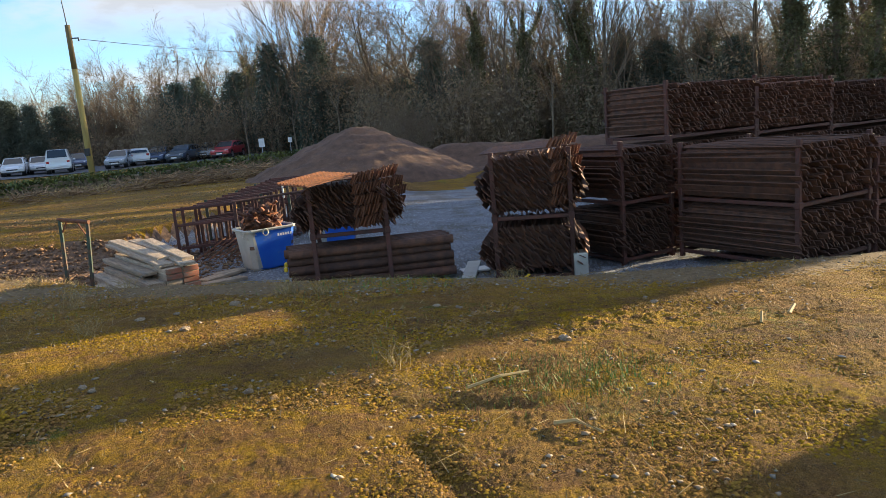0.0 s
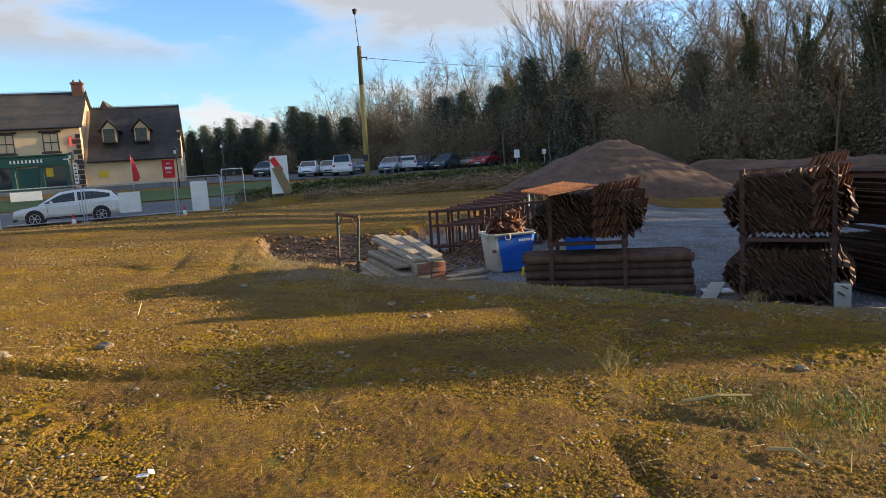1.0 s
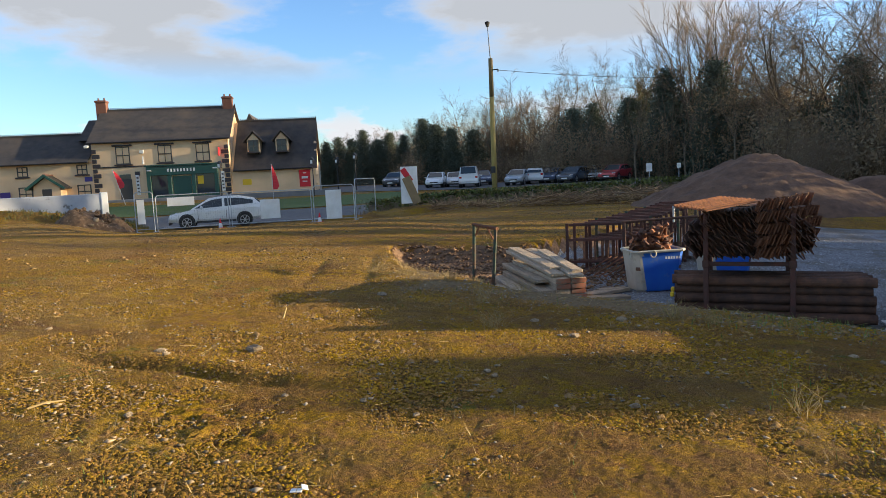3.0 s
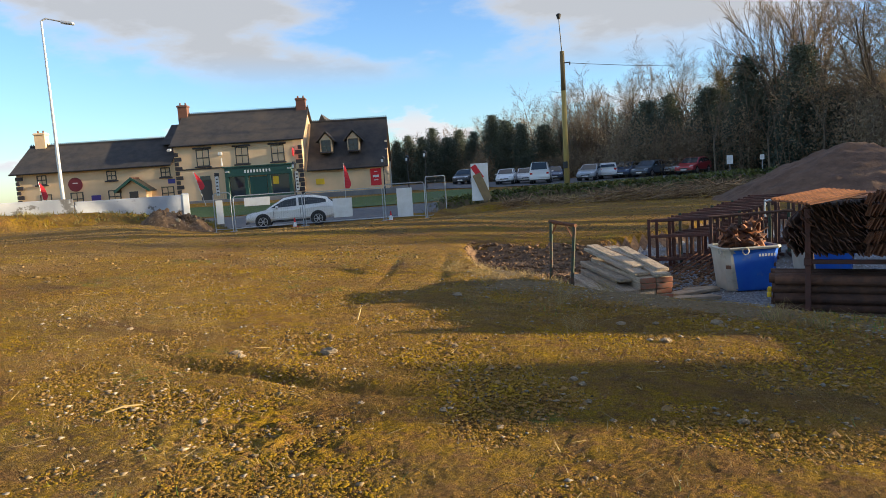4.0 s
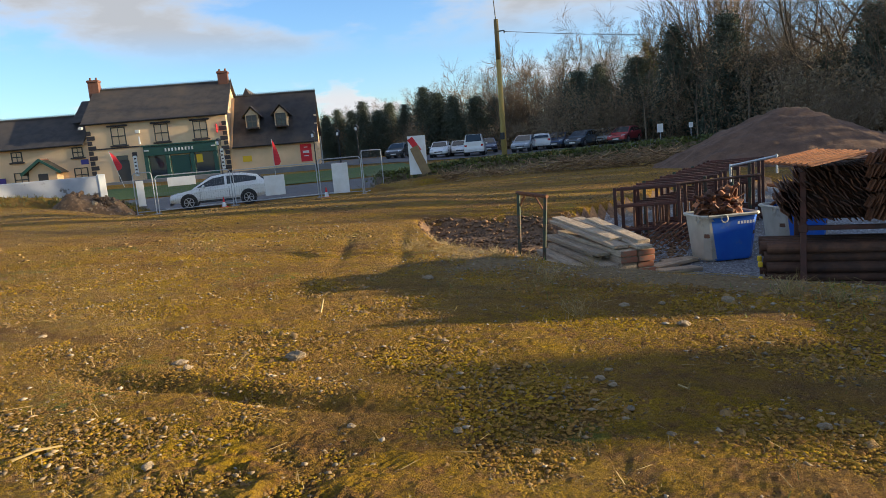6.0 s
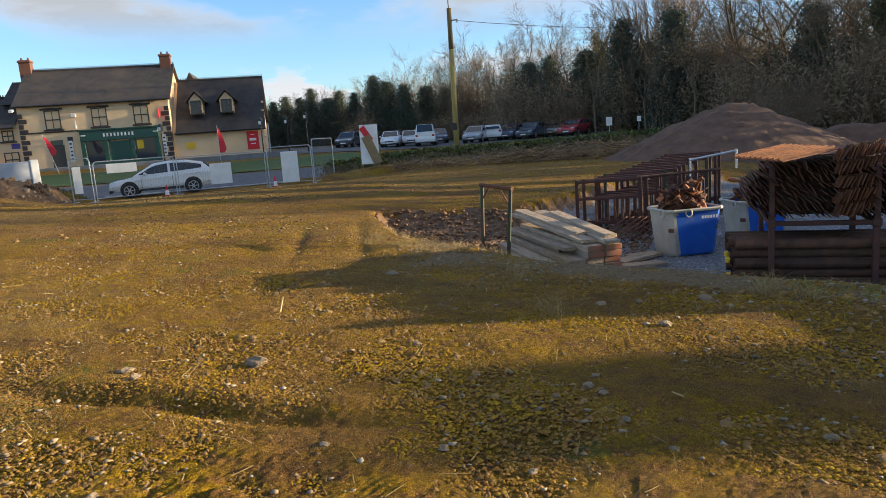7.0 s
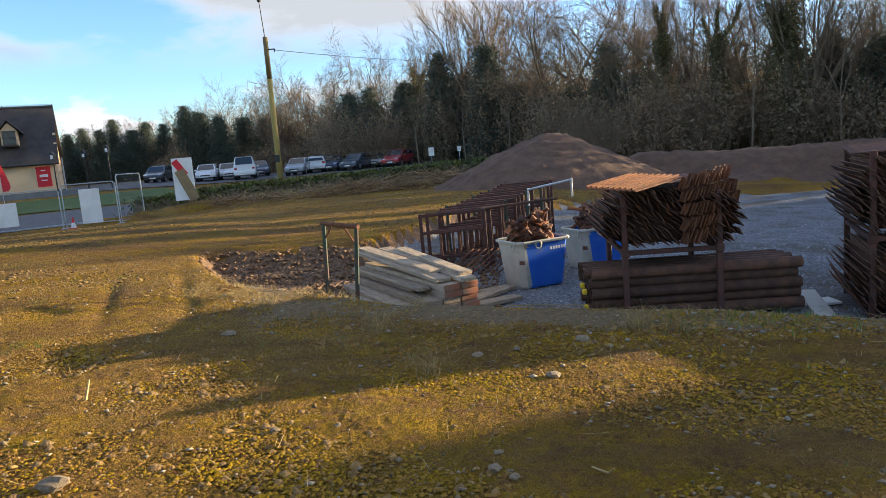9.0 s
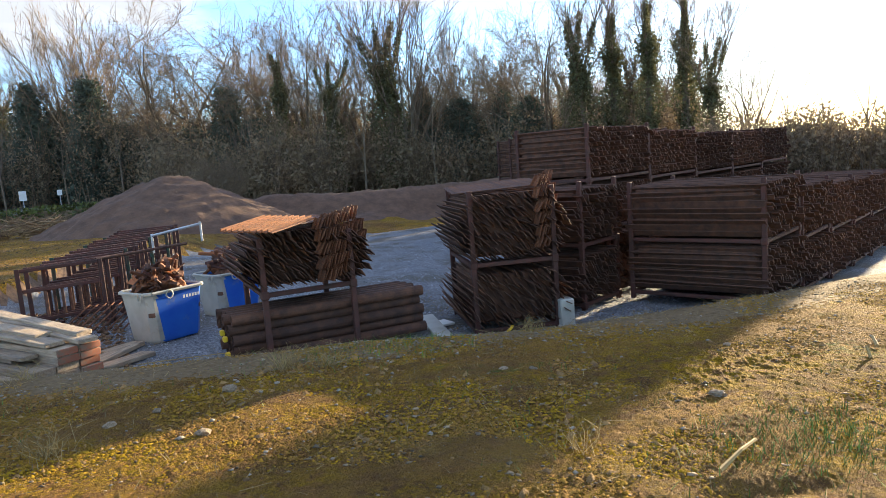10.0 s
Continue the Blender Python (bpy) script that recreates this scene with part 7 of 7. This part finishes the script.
    green = lambda x, y: up(x, y) * np.clip(np.exp(-(((x - 1.5) / 0.5) ** 2 + ((y - 4.0) / 0.35) ** 2)) + 0.3 * np.exp(-(((x - 0.4) / 0.9) ** 2 + ((y - 7.5) / 0.4) ** 2)) + 0.05 * np.clip(wave(x, y, 85, 1.0), 0, 1), 0, 1)
    P = scatter_points(rs, 3200, green)
    blade_field("green_grass", P, 0.02 + 0.05 * rs.rand(len(P)), GRASS, "scattered green grass blades", "grass", rs, 0.8, 0.06)
    x, y = rs.uniform(-2.4, 8.5, 160000), rs.uniform(8.4, 21.0, 160000)
    ok = (yard_depth(x, y) > 0.6) & (x + 0.35 * y > 0.9) & (rs.rand(160000) < np.clip(1.3 - (y - 8.4) / 8, 0.3, 1))
    P = np.stack([x[ok], y[ok]], 1)[:52000]
    lump_field("gravel_stones", P, 0.007 + 0.022 * rs.rand(len(P)) ** 2, GRAVEL_STONE, "loose grey-blue gravel stones in the yard", "gravel", rs, 0.4, 0.6, True)
    x, y = rs.uniform(-6.6, -1.6, 30000), rs.uniform(9.2, 14.2, 30000)
    ok = (yard_depth(x, y) > 0.12) & (rs.rand(30000) < 0.5)
    P = np.stack([x[ok], y[ok]], 1)[:6000]
    lump_field("pit_clods", P, 0.012 + 0.05 * rs.rand(len(P)) ** 3, PIT_CLOD, "broken dark soil lumps in the dug hollow", "clods", rs, 0.3)
    n = 17000
    az, d = rs.uniform(2, 28.5, n), 35.2 + 3.6 * rs.rand(n)
    P = np.stack([-0.45 - d * np.sin(np.radians(az)), 0.21 + d * np.cos(np.radians(az))], 1)
    P = P[rs.rand(n) < np.clip(0.2 + 1.2 * wave(P[:, 0], P[:, 1], 88, 1.1) + np.exp(-((az - 24.5) / 1.6) ** 2), 0.02, 1)]
    blade_field("hedge_straw", P, 0.12 + 0.32 * rs.rand(len(P)) ** 1.5, STRAW, "tall dead grass in front of the boundary wall", "dry grass", rs, 0.7, 0.07)
    # rough grass on the bank before the wall
    B = np.array([tuple(v.co) for v in bank.data.vertices])
    B = B[rs.randint(0, len(B), 14000)] + rs.normal(0, 0.08, (14000, 3)) * (1, 1, 0)
    B = B[(B[:, 2] - land(B[:, 0], B[:, 1]) > 0.1) & (rs.rand(len(B)) < np.clip(0.45 + wave(B[:, 0], B[:, 1], 91, 1.2), 0.05, 1))]
    blade_field("bank_grass", B[:, :2], 0.08 + 0.16 * rs.rand(len(B)) ** 2, BANK_GRASS, "rough tufted grass on the earth bank", "grass", rs, 0.9, 0.14, B[:, 2])
    # tufts further off, out to the hedge
    n = 40000
    az, d = rs.uniform(-8, 64, n), 11 + 24 * rs.rand(n) ** 0.8
    P = np.stack([-0.45 - d * np.sin(np.radians(az)), 0.21 + d * np.cos(np.radians(az))], 1)
    P = P[(rs.rand(n) < np.clip(0.25 + wave(P[:, 0] * 0.4, P[:, 1], 87, 1.2), 0.02, 1)) & (yard_depth(P[:, 0], P[:, 1]) < 0.5)]
    blade_field("rough_grass", P, 0.01 + 0.03 * rs.rand(len(P)) ** 2, FAR_TURF, "rough dead grass over the far part of the site", "dry grass", rs, 1.6, 0.2)
    n = 42000
    az, d = rs.uniform(-6, 64, n), 11.5 + 23 * rs.rand(n) ** 0.8
    P = np.stack([-0.45 - d * np.sin(np.radians(az)), 0.21 + d * np.cos(np.radians(az))], 1)
    P = P[(rs.rand(n) < np.clip(0.15 + 1.3 * wave(P[:, 0] * 0.35 + 0.2 * P[:, 1], P[:, 1], 90, 1.3), 0.03, 1)) & (yard_depth(P[:, 0], P[:, 1]) < 0.3)]
    lump_field("turf_tufts", P, 0.015 + 0.04 * rs.rand(len(P)) ** 2, TUFT, "low tufts and turned clods over the far part of the site", "tufts", rs, 0.45, 0.4)
    # turned clods and chips from the shaded middle ground outwards
    n = 16000
    x, y = rs.uniform(-9.0, 5.5, n), rs.uniform(4.2, 13.0, n)
    P = np.stack([x, y], 1)[(yard_depth(x, y) < 0.25) & (rs.rand(n) < np.clip(0.3 + 1.1 * wave(x, y * 1.6, 96, 1.5), 0.05, 1))]
    lump_field("turned_clods", P, 0.014 + 0.036 * rs.rand(len(P)) ** 3, CLOD, "turned brown clods over the trodden site", "clods", rs, 0.45, 0.45, True)
    # cut brush heaped before the boundary hedge
    segs = []
    for az, d, wide, high, m in ((21.5, 33.6, 1.0, 0.5, 150), (18.6, 34.0, 0.8, 0.35, 90), (15.2, 33.8, 0.9, 0.45, 110), (12.6, 33.2, 1.3, 0.6, 190), (9.8, 33.4, 1.2, 0.55, 160), (7.2, 32.8, 1.6, 0.8, 240), (4.8, 32.4, 1.3, 0.7, 180)):
        cx, cy = polar(az, d)
        for _ in range(m):
            px, py = cx + rs.normal(0, wide * 0.5), cy + rs.normal(0, 0.35)
            u = math.exp(-((px - cx) / wide) ** 2)
            z = float(land(px, py)) + high * u * rs.rand()
            a, ln = rs.uniform(0, 6.28), rs.uniform(0.3, 0.9)
            r0 = 0.008 + 0.03 * rs.rand() ** 4
            segs.append(((px, py, z), (px + ln * math.cos(a), py + ln * math.sin(a), z + rs.uniform(-0.1, 0.35)), r0, r0 * 0.5))
    tagged(new("cut_brush", segments_mesh("cut_brush", segs, CUT_BRUSH, 4)), "heaped cut branches lying before the overgrown wall", "brushwood", kind="stuff")
    x, y = rs.uniform(-6.2, -3.2, 9000), rs.uniform(8.4, 10.6, 9000)
    ok = np.abs(yard_depth(x, y) - 0.16) < 0.15
    P = np.stack([x[ok], y[ok]], 1)[:2600]
    blade_field("rim_straw", P, 0.03 + 0.09 * rs.rand(len(P)) ** 1.5, STRAW, "dry matted straw along the hollow's rim", "dry grass", rs, 1.3, 0.035)
    # straws and twigs lying about
    segs = []
    P = scatter_points(rs, 380, lambda x, y: up(x, y) * np.clip(0.3 + wave(x, y, 86, 1.4), 0.05, 1))
    for x, y in P:
        a, ln = rs.uniform(0, 6.28), rs.uniform(0.03, 0.14)
        q = (x + ln * math.cos(a), y + ln * math.sin(a))
        segs.append(((x, y, float(land(x, y)) + 0.012), (*q, float(land(*q)) + 0.012 + 0.04 * rs.rand()), 0.0025, 0.0015))
    tagged(new("straws", segments_mesh("straws", segs, STRAW, 3)), "dead stalks and straws lying on the ground", "straw", kind="stuff")
    # dry weeds
    for x, y, h, n in ((-2.24, 6.25, 0.2, 46), (-2.75, 7.4, 0.26, 26), (-0.55, 7.3, 0.22, 60), (-0.2, 7.25, 0.16, 40), (0.35, 4.6, 0.22, 22), (-2.5, 8.3, 0.2, 30), (-4.1, 8.6, 0.16, 60), (-3.7, 8.75, 0.16, 60), (-4.5, 9.0, 0.18, 60), (1.9, 7.3, 0.16, 40), (-5.1, 9.3, 0.16, 50)):
        segs = []
        for _ in range(n):
            a, r = rs.uniform(0, 6.28), abs(rs.normal(0, 0.09))
            p = Vector((r * math.cos(a), r * math.sin(a), -0.02))
            m = p + Vector((rs.normal(0, 0.05), rs.normal(0, 0.05), h * rs.uniform(0.3, 0.7)))
            q = m + Vector((rs.normal(0, 0.07), rs.normal(0, 0.07), h * rs.uniform(0.1, 0.5)))
            segs += [(tuple(p), tuple(m), 0.0022, 0.0018), (tuple(m), tuple(q), 0.0018, 0.001)]
        o = new("dry_weed", segments_mesh("dry_weed", segs, STRAW, 3))
        o.matrix_world = stand(x, y)
        tagged(o, "clump of dead straw-coloured weed stalks", "weed", "dry weeds", "stuff")


BANK_GRASS = material("bank_grass", (0.13, 0.135, 0.03), 0.8, vary=0.4, island=True, second=(0.24, 0.18, 0.06), scale=0.7)
CUT_BRUSH = material("cut_brush", (0.20, 0.12, 0.065), 0.9, second=(0.38, 0.25, 0.13), scale=3.0, vary=0.35, island=True)
FAR_TURF = material("far_turf", (0.30, 0.195, 0.08), 0.9, vary=0.35, island=True, spec=0.1)
TUFT = material("turf_tuft", (0.13, 0.08, 0.028), 0.95, second=(0.20, 0.125, 0.04), scale=1.1, vary=0.4, island=True)
MOSS_TUFT = material("moss_cushion", (0.22, 0.131, 0.010), 0.95, vary=0.3, island=True, spec=0.1, second=(0.38, 0.226, 0.011), scale=1.9, third=(0.25, 0.135, 0.033), third_scale=0.9, third_spread=(0.44, 0.6))
CRUMB = material("soil_crumb", (0.18, 0.09, 0.026), 0.95, second=(0.31, 0.162, 0.042), scale=7.0, vary=0.3, island=True, spec=0.1)
MOSS = material("moss_blade", (0.24, 0.17, 0.014), 0.9, vary=0.4, island=True, spec=0.1, second=(0.34, 0.215, 0.03), scale=1.3)
build_litter()

stone_meshes = [rock(1.0, 300 + k, 0.5) for k in range(5)]
stones = ((-3.94, 4.67, 0.10), (-4.68, 4.33, 0.07), (-4.49, 4.2, 0.05), (-1.39, 6.09, 0.07), (-1.07, 6.96, 0.08), (-1.73, 4.7, 0.04), (-1.59, 4.37, 0.04), (-2.39, 3.82, 0.04), (-2.96, 3.72, 0.04), (-6.4, 4.6, 0.05),
          (-3.67, 3.02, 0.05), (-4.09, 7.45, 0.09), (-0.65, 4.4, 0.05), (-1.95, 3.73, 0.035), (1.71, 4.85, 0.08), (2.9, 5.76, 0.05), (0.9, 6.23, 0.06), (1.1, 6.1, 0.06), (-1.82, 4.79, 0.05), (-1.36, 4.1, 0.035), (-1.9, 6.6, 0.07), (-1.6, 6.75, 0.05), (-2.7, 5.35, 0.035), (-3.05, 5.3, 0.04))
for k, (x, y, r) in enumerate(stones):
    o = new("stone", stone_meshes[k % 5])
    o.matrix_world = stand(x, y, 47 * k, r * 0.18) @ Matrix.Scale(r * 0.72, 4)
    tagged(o, "pale weathered stone half sunk in the soil", "stone", "loose stones")


def stick(pts, r, label="bleached stick lying on the soil"):
    m = Mesh()
    rings = []
    pts = [spot(x, y, z) for x, y, z in pts]
    for i, p in enumerate(pts):
        d = (pts[min(i + 1, len(pts) - 1)] - pts[max(i - 1, 0)]).normalized()
        a = d.orthogonal().normalized()
        b = d.cross(a)
        rr = r * (1 - 0.5 * i / len(pts))
        rings.append([p + (a * math.cos(w) + b * math.sin(w)) * rr for w in (0, 1.26, 2.51, 3.77, 5.03)])
    solid("stick", loft(rings, m), STRAW, label, "stick", group="loose sticks")


stick([(-4.49, 5.88, 0.0), (-4.5, 5.93, 0.05), (-4.52, 6.0, 0.1)], 0.011, "pale split stick standing up from the soil")
stick([(-4.36, 2.84, 0.02), (-4.3, 2.93, 0.04), (-4.24, 3.03, 0.03)], 0.008)
stick([(0.77, 4.04, 0.02), (1.0, 4.1, 0.05), (1.22, 4.18, 0.03)], 0.013)
stick([(1.13, 3.37, 0.02), (1.24, 3.31, 0.05), (1.34, 3.17, 0.03)], 0.016)
stick([(-1.36, 4.76, 0.02), (-1.3, 4.66, 0.04), (-1.29, 4.58, 0.1)], 0.006)
stick([(3.36, 4.8, 0.01), (3.4, 4.86, 0.09)], 0.014, "white splinter sticking out of the soil")
stick([(3.72, 4.96, 0.02), (3.86, 5.08, 0.06)], 0.018)
stick([(-1.6, 8.6, 0.03), (-1.2, 8.75, 0.06), (-0.75, 8.95, 0.1)], 0.006)
solid("paper_scrap", Mesh().box(0.06, 0.04, 0.006, None, 0.002).box(0.035, 0.035, 0.006, pose(0.04, 0.01, 0.012, 20, 25, 30), 0.002), WHITE, "crumpled white paper scrap on the soil", "litter", stand(-2.06, 2.53, 20, 0.012))
